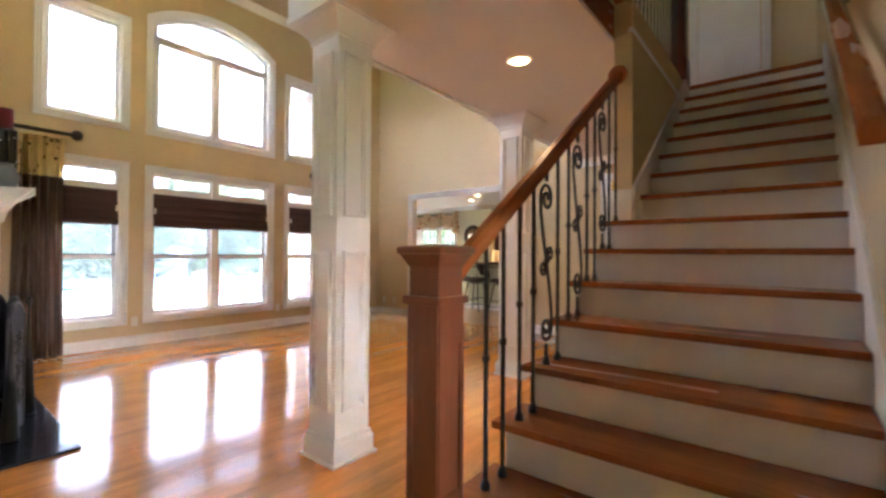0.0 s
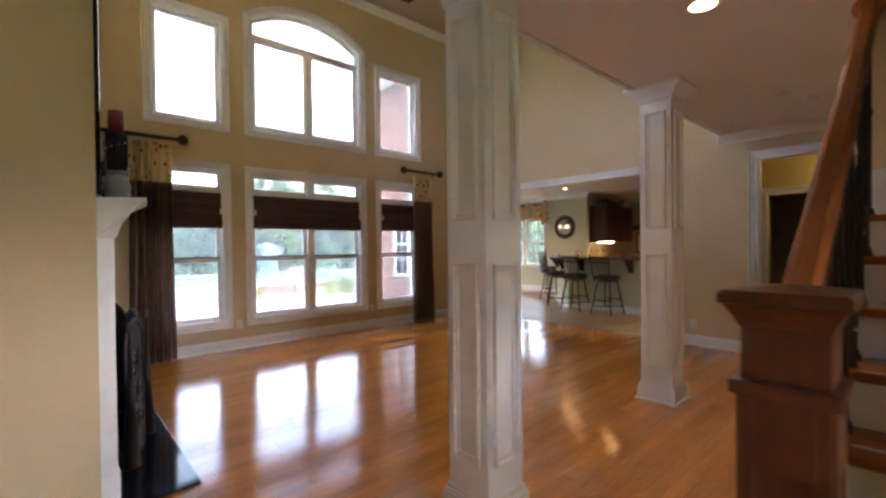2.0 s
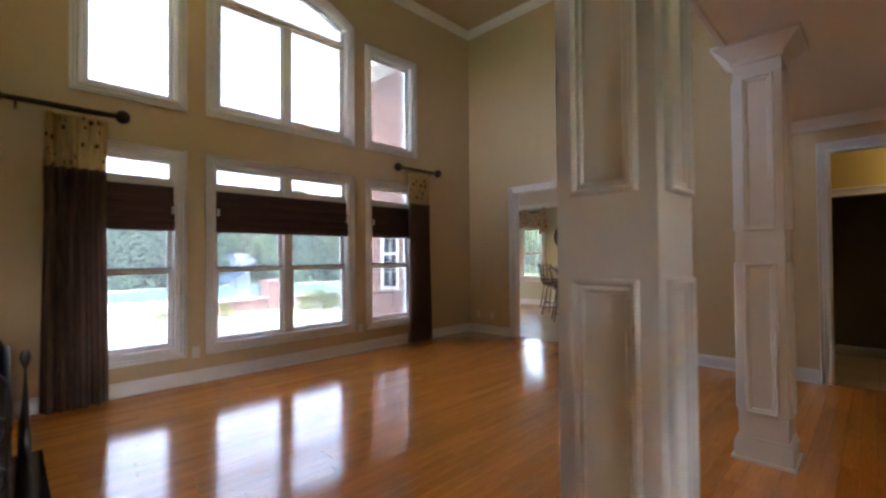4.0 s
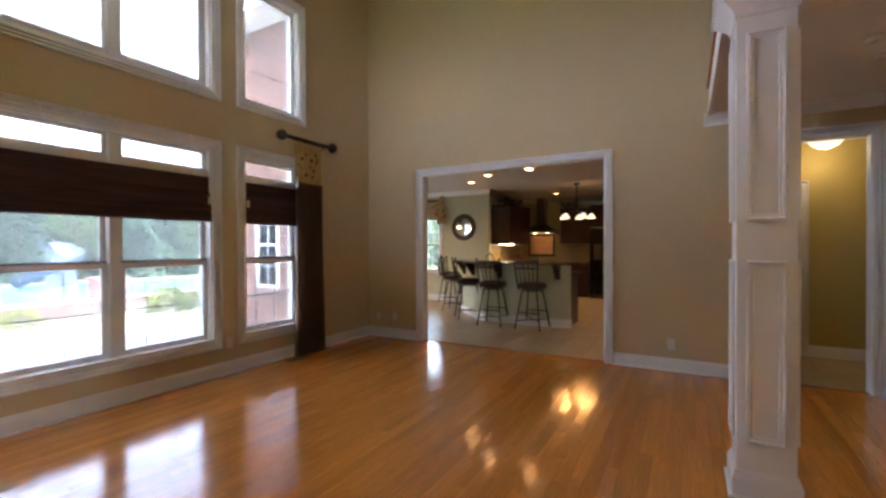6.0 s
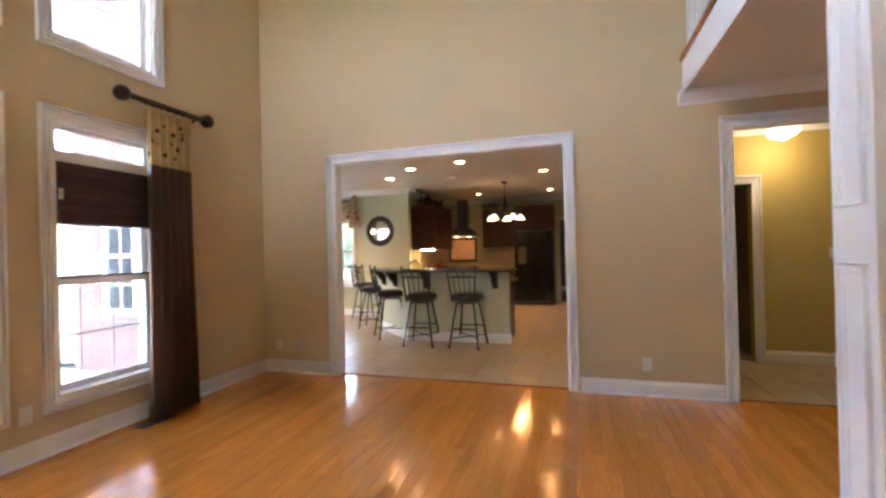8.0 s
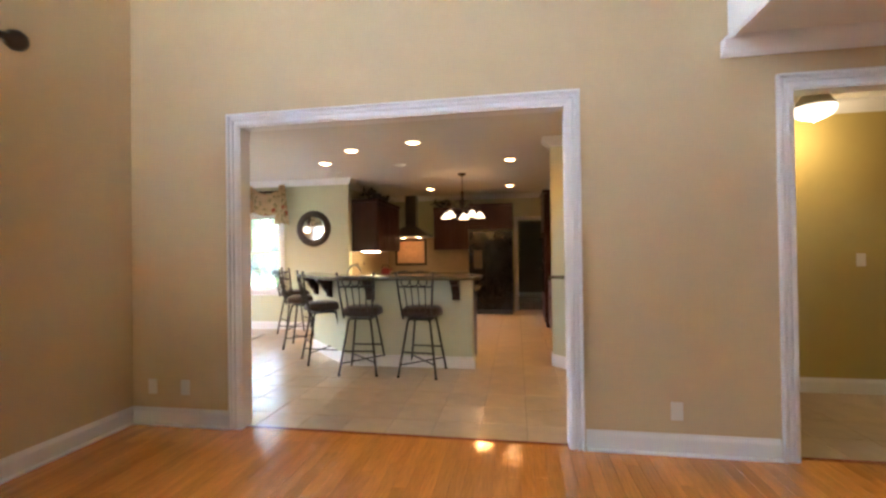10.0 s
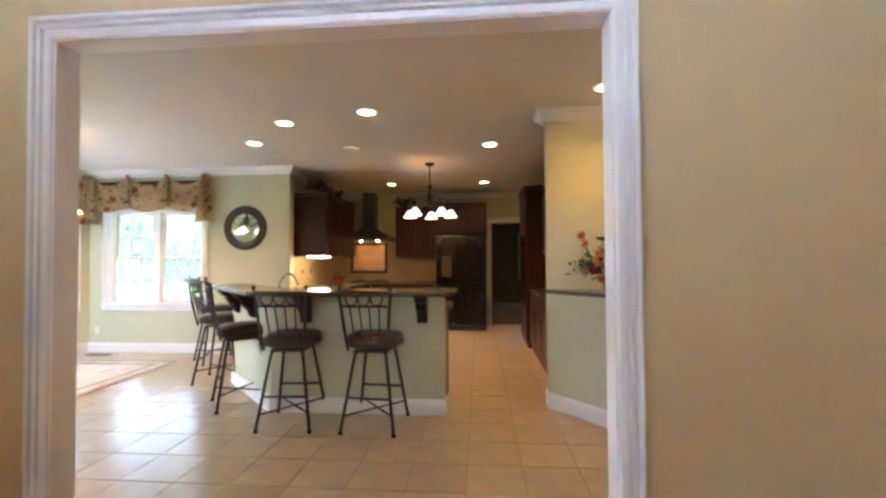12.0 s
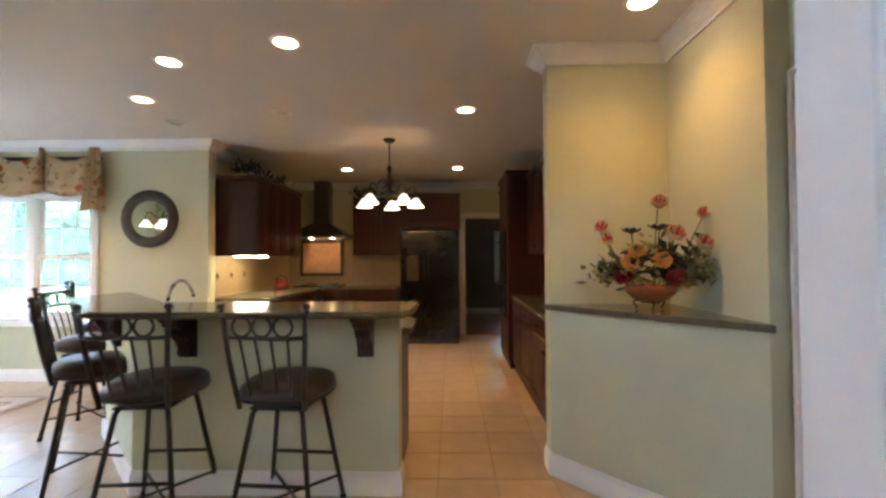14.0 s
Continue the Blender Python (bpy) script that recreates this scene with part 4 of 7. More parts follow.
def recessed_light(x, y, z, lit=True, group="recessed ceiling lamps"):
    t = thing("recessed_light", "white recessed ceiling lamp, lit" if lit else "white recessed ceiling lamp, unlit", "ceiling light", group)
    bm = bmesh.new()
    lathe(bm, [(0.070, -0.001), (0.098, -0.001), (0.098, -0.006), (0.075, -0.012), (0.070, -0.010)], (x, y, z), 28, ring=True)
    part("trim_ring", bm, WHITE, t)
    bm = bmesh.new()
    lathe(bm, [(0.0, -0.004), (0.069, -0.004), (0.069, -0.002), (0.0, -0.002)], (x, y, z), 28)
    part("lens", bm, CANGLOW if lit else PLATE, t)


recessed_light(-1.34, 3.04, LO)
lamp("passage_downlight", "SPOT", look((-1.34, 3.04, LO - 0.02), (-1.34, 3.05, 0)), 0.30, (1.0, 0.72, 0.42), 0.06, angle=140, blend=1.0)
for x, y in ((-1.35, 5.2), (-1.2, 5.6)):
    t = thing("smoke_detector", "small round white detector under the gallery ceiling", "smoke detector")
    bm = bmesh.new()
    lathe(bm, [(0.06, -0.001), (0.06, -0.02), (0.045, -0.034), (0.0, -0.034)], (x, y, LO), 24)
    part("cover", bm, PLATE, t)

# ---- fireplace ----
f = thing("fireplace", "white painted mantel around a dark firebox", "fireplace", kind="structure")
for x0, x1 in ((-3.62, -3.36), (-5.66, -5.40)):
    part("pilaster", bbox(x0, x1, SY, SY + 0.085, 0.02, 1.32, bevel=0.004), WHITE, f)
    part("pilaster_block", bbox(x0 - 0.008, x1 + 0.008, SY, SY + 0.095, 0.02, 0.2, bevel=0.004), WHITE, f)
part("frieze", bbox(-5.66, -3.36, SY, SY + 0.085, 1.32, 1.5, bevel=0.003), WHITE, f)
bm = bmesh.new()
prof = [(0.086, 1.44), (0.10, 1.45), (0.105, 1.48), (0.12, 1.52), (0.15, 1.565), (0.18, 1.59), (0.20, 1.60), (0.215, 1.605), (0.215, 1.65), (0.0, 1.65), (0.0, 1.44)]
lo = [bm.verts.new((-3.36 + max(0, o - 0.086), SY + o, z)) for o, z in prof]
hi = [bm.verts.new((-5.66 - max(0, o - 0.086), SY + o, z)) for o, z in prof]
fs = [bm.faces.new((lo[i], lo[(i + 1) % 11], hi[(i + 1) % 11], hi[i])) for i in range(11)] + [bm.faces.new(lo), bm.faces.new(hi)]
bmesh.ops.recalc_face_normals(bm, faces=fs)
part("mantel_shelf", bm, WHITE, f)
part("slip", bbox(-5.40, -3.62, SY, SY + 0.03, 0.02, 1.32), BLACKGRANITE, f, "polished black granite surround")
part("firebox", bbox(-5.05, -3.97, SY + 0.03, SY + 0.034, 0.02, 0.95), BLACKGLOSS, f, "dark firebox opening")
part("hearth", bbox(-5.68, -3.33, SY + 0.001, 0.90, 0.001, 0.02, bevel=0.003), BLACKGRANITE, f, "polished black granite hearth")
s = thing("fire_screen", "dark wrought iron fire screen with scrolls on the hearth", "fire screen")
SCREEN = material("fire screen mesh", (0.018, 0.015, 0.013), 0.55, 0.5)
for x0, y0, x1, y1 in ((-3.80, 0.60, -4.10, 0.72), (-4.10, 0.72, -4.90, 0.72), (-4.90, 0.72, -5.20, 0.60)):
    bm = bmesh.new()
    d = Vector((x1 - x0, y1 - y0, 0))
    pts = [Vector((x0, y0, 0.03)), Vector((x0, y0, 0.82))] + [Vector((x0, y0, 0.82)) + d * (i / 8) + Vector((0, 0, 0.10 * math.sin(math.pi * i / 8))) for i in range(1, 8)] + [Vector((x1, y1, 0.82)), Vector((x1, y1, 0.03))]
    tube(bm, pts, 0.011, 8, True)
    part("panel_frame", bm, IRON, s)
    bm = bmesh.new()
    nrm = Vector((-d.y, d.x, 0)).normalized() * 0.002
    lo = [bm.verts.new(p + nrm) for p in pts]
    hi = [bm.verts.new(p - nrm) for p in pts]
    n = len(pts)
    fs = [bm.faces.new(lo), bm.faces.new(hi[::-1])] + [bm.faces.new((lo[i], hi[i], hi[(i + 1) % n], lo[(i + 1) % n])) for i in range(n)]
    bmesh.ops.recalc_face_normals(bm, faces=fs)
    part("mesh_panel", bm, SCREEN, s)
    for zc in (0.25, 0.45, 0.65):
        for sg in (-1, 1):
            bm = bmesh.new()
            pts = []
            for i in range(22):
                a = i / 21 * 3.4 * math.pi
                r = 0.012 + 0.075 * i / 21
                pts.append(Vector((x0, y0, zc)) + d * (0.5 + 0.22 * sg) + d.normalized() * (r * math.cos(a)) * sg + Vector((0, 0, r * math.sin(a))) - nrm.normalized() * 0.012)
            tube(bm, pts, 0.006, 6)
            part("scroll", bm, IRON, s)
for x, y in ((-3.80, 0.62), (-4.35, 0.78)):
    t = thing("fire_tool", "dark iron fire tool with a knob handle", "fire tool", "fire tools on the hearth")
    bm = bmesh.new()
    lathe(bm, [(0.05, 0.0), (0.05, 0.01), (0.012, 0.025), (0.007, 0.05), (0.007, 0.82), (0.014, 0.84), (0.022, 0.87), (0.014, 0.90), (0.0, 0.905)], (x, y, 0.021), 14)
    part("stem", bm, IRON, t)
# things on the mantel shelf
CANDLE = material("dark red candle wax", (0.16, 0.010, 0.014), 0.4)
PEWTER = material("dark ornate pewter", (0.05, 0.045, 0.045), 0.35, 0.8, var=0.5, scale=40, bump=0.6, bump_scale=60)
for x, z in ((-3.62, 0.42), (-3.95, 0.30)):
    t = thing("candle_holder", "dark ornate candle holder with a red pillar candle", "candle holder", "candles on the mantel")
    bm = bmesh.new()
    lathe(bm, [(0.055, 0.0), (0.058, 0.02), (0.03, 0.05), (0.025, 0.10), (0.045, z * 0.45), (0.03, z * 0.6), (0.042, z * 0.8), (0.055, z * 0.9), (0.055, z * 0.93)], (x, 0.555, 1.651), 18)
    part("stem", bm, PEWTER, t)
    bm = bmesh.new()
    lathe(bm, [(0.038, z * 0.93), (0.038, z * 0.93 + 0.13), (0.03, z * 0.93 + 0.135), (0.0, z * 0.93 + 0.13)], (x, 0.555, 1.651), 18)
    part("candle", bm, CANDLE, t, "dark red pillar candle")
    for i in range(26):
        a = i * 0.55
        bm = bmesh.new()
        bmesh.ops.create_icosphere(bm, subdivisions=1, radius=0.006, matrix=Matrix.Translation((x + 0.062 * math.cos(a), 0.555 + 0.062 * math.sin(a), 1.66 + z * 0.85 * i / 26)))
        part("bead", bm, PLATE, t)
t = thing("urn", "small grey ceramic urn on the mantel", "urn")
bm = bmesh.new()
lathe(bm, [(0.04, 0), (0.05, 0.02), (0.065, 0.07), (0.05, 0.12), (0.035, 0.14), (0.045, 0.155), (0.04, 0.155)], (-3.45, 0.54, 1.651), 20)
part("body", bm, material("grey ceramic", (0.2, 0.2, 0.21), 0.4, var=0.2), t)
t = thing("framed_mirror", "large dark framed mirror leaning above the mantel", "mirror")
part("frame", bbox(-5.30, -3.72, SY + 0.004, SY + 0.06, 1.70, 3.1, bevel=0.01), BLACKGLOSS, t)
part("glass", bbox(-5.18, -3.84, SY + 0.06, SY + 0.064, 1.82, 2.98), MIRROR, t, "mirror glass")
part("edge", bbox(-5.32, -3.705, SY + 0.001, SY + 0.004, 1.68, 3.12), WHITE, t)

# ---- kitchen and breakfast area ----


def kwin(name, m, w, z0, z1, bays, depth=0.15, dim=False):
    """A white double-hung window with grilles; local x along the wall, local -y into the room."""
    t = thing(name, "white double-hung window with grilles", "window", kind="structure", m=m)
    bm = bmesh.new()
    for b in ((0, 0.02, z0, z1), (w - 0.02, w, z0, z1), (0.02, w - 0.02, z0, z0 + 0.02), (0.02, w - 0.02, z1 - 0.02, z1)):
        box(bm, b[0], b[1], 0.001, depth, b[2], b[3])
    part("window_frame", bm, WHITE, t)
    casing("casing", "y", 0, -1, 0, w, z0, z1, sill=True, parent=t)
    part("window_sill", bbox(-0.10, w + 0.10, -0.06, 0.03, z0 - 0.02, z0 + 0.004, bevel=0.005), WHITE, t)
    bw = (w - 0.04) / bays
    for i in range(bays):
        a, b = 0.02 + i * bw, 0.02 + (i + 1) * bw
        if i:
            part("mullion", bbox(a - 0.05, a + 0.05, 0.02, 0.12, z0 + 0.02, z1 - 0.02, bevel=0.004), WHITE, t)
        a, b = a + (0.05 if i else 0), b - (0.05 if i < bays - 1 else 0)
        zm = (z0 + z1) / 2
        for y, c, d in ((0.055, z0 + 0.02, zm + 0.02), (0.095, zm - 0.02, z1 - 0.02)):
            bm = bmesh.new()
            for q in ((a, a + 0.04, c, d), (b - 0.04, b, c, d), (a + 0.04, b - 0.04, c, c + 0.045), (a + 0.04, b - 0.04, d - 0.04, d)):
                box(bm, q[0], q[1], y, y + 0.035, q[2], q[3], 0.003)
            part("sash", bm, WHITE, t)
            pane(bbox(a + 0.04, b - 0.04, y + 0.016, y + 0.02, c + 0.045, d - 0.04), t, CLEARGLASS).visible_shadow = dim
            for k in (1, 2):
                u = a + 0.04 + (b - a - 0.08) * k / 3
                part("grille", bbox(u - 0.007, u + 0.007, y + 0.01, y + 0.015, c + 0.045, d - 0.04), WHITE, t)
            v = (c + d) / 2
            part("grille", bbox(a + 0.04, b - 0.04, y + 0.006, y + 0.0095, v - 0.007, v + 0.007), WHITE, t)
    return t


kwin("window_7", pose(WINB[0], KW, 0), WINB[1] - WINB[0], WINB[2], WINB[3], 2)
kwin("window_8", BAY @ pose(1.0, 0, 0, 0, 0, 180), 0.8, 0.72, 2.12, 1)
# Out of view, added to bring daylight onto the breakfast floor and niche.
kwin("window_9", pose(-10.6, 7.8, 0, 0, 0, 90), 2.2, 0.5, 2.4, 2)
kwin("window_10", pose(-2.66, 17.0, 0), 0.46, 0.85, 1.95, 1, 0.1, dim=True)


def valance(m, w, swags):
    t = thing("valance", "cream floral valance gathered in swags over the window", "valance", "valances in the breakfast area", m=m)
    sw = w / swags
    for i in range(swags):
        bm = bmesh.new()
        g = []
        for r in range(11):
            v = r / 10
            row = []
            for c in range(17):
                u = c / 16
                sag = math.sin(math.pi * u)
                top = 2.63 - 0.13 * sag ** 0.8
                bot = 2.17 - 0.075 * sag
                z = top + (bot - top) * v
                y = -0.06 - 0.07 * sag * (0.4 + 0.6 * v) - 0.016 * math.sin(v * 15 + 2.2 * u) * sag - 0.01 * math.sin(u * 19)
                row.append(bm.verts.new((i * sw + u * sw, y, z)))
            g.append(row)
        for a, b in zip(g, g[1:]):
            for c in range(16):
                bm.faces.new((a[c], a[c + 1], b[c + 1], b[c])).smooth = True
        bmesh.ops.solidify(bm, geom=bm.faces[:], thickness=0.005)
        part("swag", bm, FLORAL, t)
    for i in range(swags + 1):
        end = i in (0, swags)
        bm = bmesh.new()
        g = []
        for r in range(9):
            v = r / 8
            hw = (0.03 + 0.05 * v) * (1.9 if end else 0.45)
            z = 2.65 - v * (0.70 if end else 0.40)
            g.append([bm.verts.new((i * sw + (c / 10 - 0.5) * 2 * hw, -0.11 - 0.022 * math.sin(c * 1.9) - 0.02 * v, z - 0.03 * abs(c - 5) / 5 * v)) for c in range(11)])
        for a, b in zip(g, g[1:]):
            for c in range(10):
                bm.faces.new((a[c], a[c + 1], b[c + 1], b[c])).smooth = True
        bmesh.ops.solidify(bm, geom=bm.faces[:], thickness=0.005)
        part("tail", bm, FLORAL, t)
    part("rod", bbox(0, w, -0.05, -0.002, 2.52, 2.56, bevel=0.004), BRONZE, t)
    return t


valance(pose(-9.66, KW, 0), 1.83, 3)
valance(BAY @ pose(1.15, 0, 0, 0, 0, 180), 1.1, 2)

# round mirror
t = thing("round_mirror", "round mirror in a wide dark mosaic frame", "mirror")
RM = Matrix.Translation((-7.27, KW, 1.845)) @ Matrix.Rotation(radians(90), 4, "X")
bm = bmesh.new()
lathe(bm, [(0.205, 0.012), (0.215, 0.03), (0.26, 0.045), (0.31, 0.035), (0.33, 0.018), (0.33, 0.001), (0.205, 0.001)], n=48, m=RM, ring=True)
part("frame", bm, MIRRORFRAME, t)
bm = bmesh.new()
bmesh.ops.create_circle(bm, cap_ends=True, segments=48, radius=0.206, matrix=RM @ Matrix.Translation((0, 0, 0.014)))
part("glass", bm, MIRROR, t, "mirror glass")

# trims
for pth in ([(-6.6, 11.15, 0), (-6.6, KW, 0), (-9.75, KW, 0), (-10.6, 10.15, 0), (-10.6, 7.6, 0)], [(-2.32, FY + 0.2, 0), (-2.32, 7.1, 0)]):
    moulding("baseboard", pth, BASEPROF, WHITE, "white painted baseboard")
moulding("crown_moulding", [(-6.75, 13.9, LO - 0.11), (-6.75, 11.15, LO - 0.11), (-6.6, 11.15, LO - 0.11), (-6.6, KW, LO - 0.11), (-9.75, KW, LO - 0.11), (-10.6, 10.15, LO - 0.11), (-10.6, 7.6, LO - 0.11)], CROWN, WHITE, "white crown moulding in the breakfast area")
moulding("crown_moulding", [(-2.32, FY + 0.12, LO - 0.11), (-2.32, 8.05, LO - 0.11), (-2.43, 8.05, LO - 0.11), (-2.43, 8.92, LO - 0.11), (-3.2, 8.92, LO - 0.11), (-3.2, 9.05, LO - 0.11), (-2.43, 9.05, LO - 0.11), (-2.43, 13.9, LO - 0.11), (-6.75, 13.9, LO - 0.11)], CROWN, WHITE, "white crown moulding round the kitchen")
casing("casing", "x", -2.32, -1, 7.2, 7.93, 0, 2.1, label="white casing round a side door")
t = thing("door_2", "white panelled side door", "door", kind="structure")
part("leaf", bbox(-2.335, -2.322, 7.205, 7.925, 0.005, 2.095), WHITE, t)

# half wall of the flower niche with its stone ledge
NA, NB, NC = Vector((-3.2, 8.92, 0)), Vector((-2.43, 8.05, 0)), Vector((-2.43, 8.92, 0))
bm = bmesh.new()
prism(bm, [(NA.x, NA.y), (NB.x, NB.y), (NC.x, NC.y)], "z", 0.0, 1.045)
tagged(part("wall_niche", bm, SAGE), "sage green angled half wall under a stone ledge", "wall", "", "structure")
bm = bmesh.new()
d = (NB - NA).normalized()
nn = Vector((d.y, -d.x, 0))
nn = nn if nn.dot(Vector((-1, -1, 0))) > 0 else -nn
p = [NA + nn * 0.035 - d * 0.03, NB + nn * 0.035 + d * 0.03, NC + Vector((-0.001, 0, 0)) + Vector((0, -0.001, 0))]
prism(bm, [(q.x, q.y) for q in (p[0], p[1], Vector((-2.431, NB.y, 0)), p[2], Vector((NA.x, 8.919, 0)))], "z", 1.046, 1.08)
ledge = tagged(part("stone_ledge", bm, GRANITE), "green brown granite ledge on the half wall", "ledge", "", "structure")
moulding("baseboard", [tuple(NB), tuple(NA), (-3.2, 9.05, 0)][::-1], BASEPROF, WHITE, "white baseboard round the niche", flip=True)

# flower arrangement
fl = thing("flower_arrangement", "silk flowers in a carved brown bowl on an iron stand", "flower arrangement", m=pose(-2.755, 8.56, 1.081))
BOWL = material("carved orange brown bowl", (0.33, 0.10, 0.025), 0.35, var=0.4, scale=30, bump=0.5, bump_scale=50)
LEAF = material("grey green silk leaf", (0.10, 0.125, 0.055), 0.6, var=0.4, scale=30)
LEAFY = material("yellow green hydrangea petals", (0.36, 0.34, 0.12), 0.6, var=0.35, scale=40)
DARKLEAF = material("dark blue green leaf", (0.025, 0.035, 0.03), 0.6, var=0.4, scale=30)
PETALR = pattern(material("red and cream petals", (0.5, 0.1, 0.07), 0.5), "noise", 28, [(0.38, 0.012, 0.018), (0.50, 0.04, 0.035), (0.60, 0.22, 0.12)], [0.30, 0.52, 0.72])
PETALC = material("cream yellow petals", (0.68, 0.54, 0.25), 0.5, var=0.2, scale=40)
PETALO = material("orange peach petals", (0.60, 0.26, 0.05), 0.5, var=0.3, scale=30)
BERRY = material("dark red blossom", (0.22, 0.012, 0.02), 0.5, var=0.3, scale=30)
bm = bmesh.new()
lathe(bm, [(0.05, 0.055), (0.10, 0.07), (0.145, 0.11), (0.16, 0.15), (0.152, 0.155), (0.13, 0.115), (0.0, 0.10)], n=28)
part("bowl", bm, BOWL, fl)
for a in range(3):
    bm = bmesh.new()
    c, s = math.cos(a * 2.09 + 0.6), math.sin(a * 2.09 + 0.6)
    tube(bm, [(c * (0.05 + 0.07 * u + 0.03 * math.sin(5 * u)), s * (0.05 + 0.07 * u + 0.03 * math.sin(5 * u)), 0.06 * (1 - u) + 0.006) for u in [i / 10 for i in range(11)]], 0.006, 6)
    part("stand_leg", bm, IRON, fl)
bm = bmesh.new()
lathe(bm, [(0.055, 0.045), (0.062, 0.05), (0.055, 0.056)], n=20, ring=True)
part("stand_ring", bm, IRON, fl)


def blossom(bm, c, r, petals, open_, rnd, up=Vector((0, 0, 1)), wide=1.0, lift=0.12):
    """Cupped petals round a point."""
    rot = up.normalized().to_track_quat("Z", "Y").to_matrix()
    for k in range(petals):
        a = 2 * math.pi * k / petals + rnd.uniform(-0.2, 0.2)
        tilt = open_ * rnd.uniform(0.8, 1.2)
        rows = []
        for i in range(4):
            v = i / 3
            rad = r * math.sin(v * 1.7) * tilt
            z = r * 1.5 * v * (1 - 0.35 * open_)
            hw = r * 0.55 * wide * math.sin(math.pi * (0.12 + 0.8 * v))
            cc = Vector((math.cos(a), math.sin(a), 0)) * rad + Vector((0, 0, z))
            tt = Vector((-math.sin(a), math.cos(a), 0)) * hw
            rows.append([bm.verts.new(Vector(c) + rot @ (cc - tt)), bm.verts.new(Vector(c) + rot @ (cc + tt * 0 + Vector((math.cos(a), math.sin(a), 0)) * r * lift)), bm.verts.new(Vector(c) + rot @ (cc + tt))])
        for p, q in zip(rows, rows[1:]):
            for j in range(2):
                bm.faces.new((p[j], p[j + 1], q[j + 1], q[j])).smooth = True


def leafspray(bm, c, n, rnd, spread, l, w):
    for _ in range(n):
        p = Vector(c) + Vector((rnd.gauss(0, spread), rnd.gauss(0, spread * 0.8), rnd.gauss(0, spread * 0.6)))
        d = Vector((rnd.uniform(-1, 1), rnd.uniform(-1, 1), rnd.uniform(-0.3, 0.9))).normalized() * l * rnd.uniform(0.6, 1.2)
        s = d.cross(Vector((rnd.uniform(-1, 1), rnd.uniform(-1, 1), 1))).normalized() * w * rnd.uniform(0.6, 1.2)
        v = [bm.verts.new(q) for q in (p, p + d * 0.45 + s, p + d, p + d * 0.45 - s)]
        bm.faces.new(v).smooth = True


rf = random.Random(5)
# local x runs to the viewer's right, y away from the viewer
for nm, mat, spots_, n, sp, l, w in (("foliage", LEAF, [(-0.22, 0, 0.22), (-0.12, -0.02, 0.30), (0.2, -0.02, 0.26), (0.05, 0.02, 0.3), (0.28, 0, 0.24)], 46, 0.07, 0.08, 0.022),
                                     ("hydrangea", LEAFY, [(-0.27, -0.03, 0.20), (0.27, -0.05, 0.28), (-0.05, -0.05, 0.38), (0.18, -0.08, 0.18), (-0.10, -0.1, 0.22), (0.33, -0.02, 0.22)], 60, 0.042, 0.035, 0.02),
                                     ("dark_foliage", DARKLEAF, [(0.12, -0.04, 0.24), (-0.16, -0.03, 0.24), (0.0, 0, 0.34), (0.22, 0.04, 0.33)], 34, 0.06, 0.10, 0.026)):
    for c in spots_:
        bm = bmesh.new()
        leafspray(bm, c, n, rf, sp, l, w)
        part(nm, bm, mat, fl)["kind"] = "stuff"
for c, r in (((-0.29, 0.0, 0.50), 0.05), ((-0.24, -0.04, 0.42), 0.05), ((0.05, 0.0, 0.64), 0.058), ((0.30, 0.02, 0.57), 0.05), ((0.13, -0.06, 0.44), 0.066), ((0.28, -0.06, 0.385), 0.058)):
    bm = bmesh.new()
    up_, key = Vector((rf.uniform(-0.5, 0.5), -0.75, 0.75)), rf.randint(0, 999)
    blossom(bm, c, r * 1.05, 6, 0.7, random.Random(key), up_, 1.15)
    b = part("tulip", bm, PETALC, fl, "cream tulip with red flamed petals")
    bm = bmesh.new()
    blossom(bm, c, r * 0.98, 6, 0.68, random.Random(key), up_, 0.36, -0.14)
    part("flame", bm, PETALR, b, "red flame inside the petals")
    bm = bmesh.new()
    tube(bm, [(c[0], c[1] + 0.01, c[2]), (c[0] * 0.7, c[1] * 0.6 + 0.02, c[2] * 0.65), (c[0] * 0.3, 0.0, 0.14)], 0.004, 6)
    part("stem", bm, LEAF, fl)
for c, r in (((-0.12, -0.10, 0.29), 0.055), ((-0.08, -0.07, 0.36), 0.045), ((0.05, -0.09, 0.30), 0.05)):
    bm = bmesh.new()
    blossom(bm, c, r, 6, 1.0, rf, Vector((0, -0.9, 0.3)))
    part("peach_blossom", bm, PETALO, fl, "orange peach blossom")
for c in ((-0.16, -0.10, 0.20), (0.12, -0.12, 0.20)):
    bm = bmesh.new()
    blossom(bm, c, 0.055, 8, 0.9, rf, Vector((0, -0.9, 0.3)))
    part("red_blossom", bm, BERRY, fl, "dark red blossom")
for c in ((-0.10, 0.03, 0.48), (0.06, 0.03, 0.50)):
    bm = bmesh.new()
    blossom(bm, c, 0.045, 7, 1.3, rf)
    part("dark_pod", bm, DARKLEAF, fl, "dark dried seed pod")
    bm = bmesh.new()
    tube(bm, [c, (c[0] * 0.8, c[1], 0.3), (c[0] * 0.4, 0, 0.14)], 0.004, 6)
    part("stem", bm, DARKLEAF, fl)
fl.matrix_basis = pose(-2.71, 8.58, 1.081, 0, 0, -18) @ Matrix.Scale(0.9, 4)

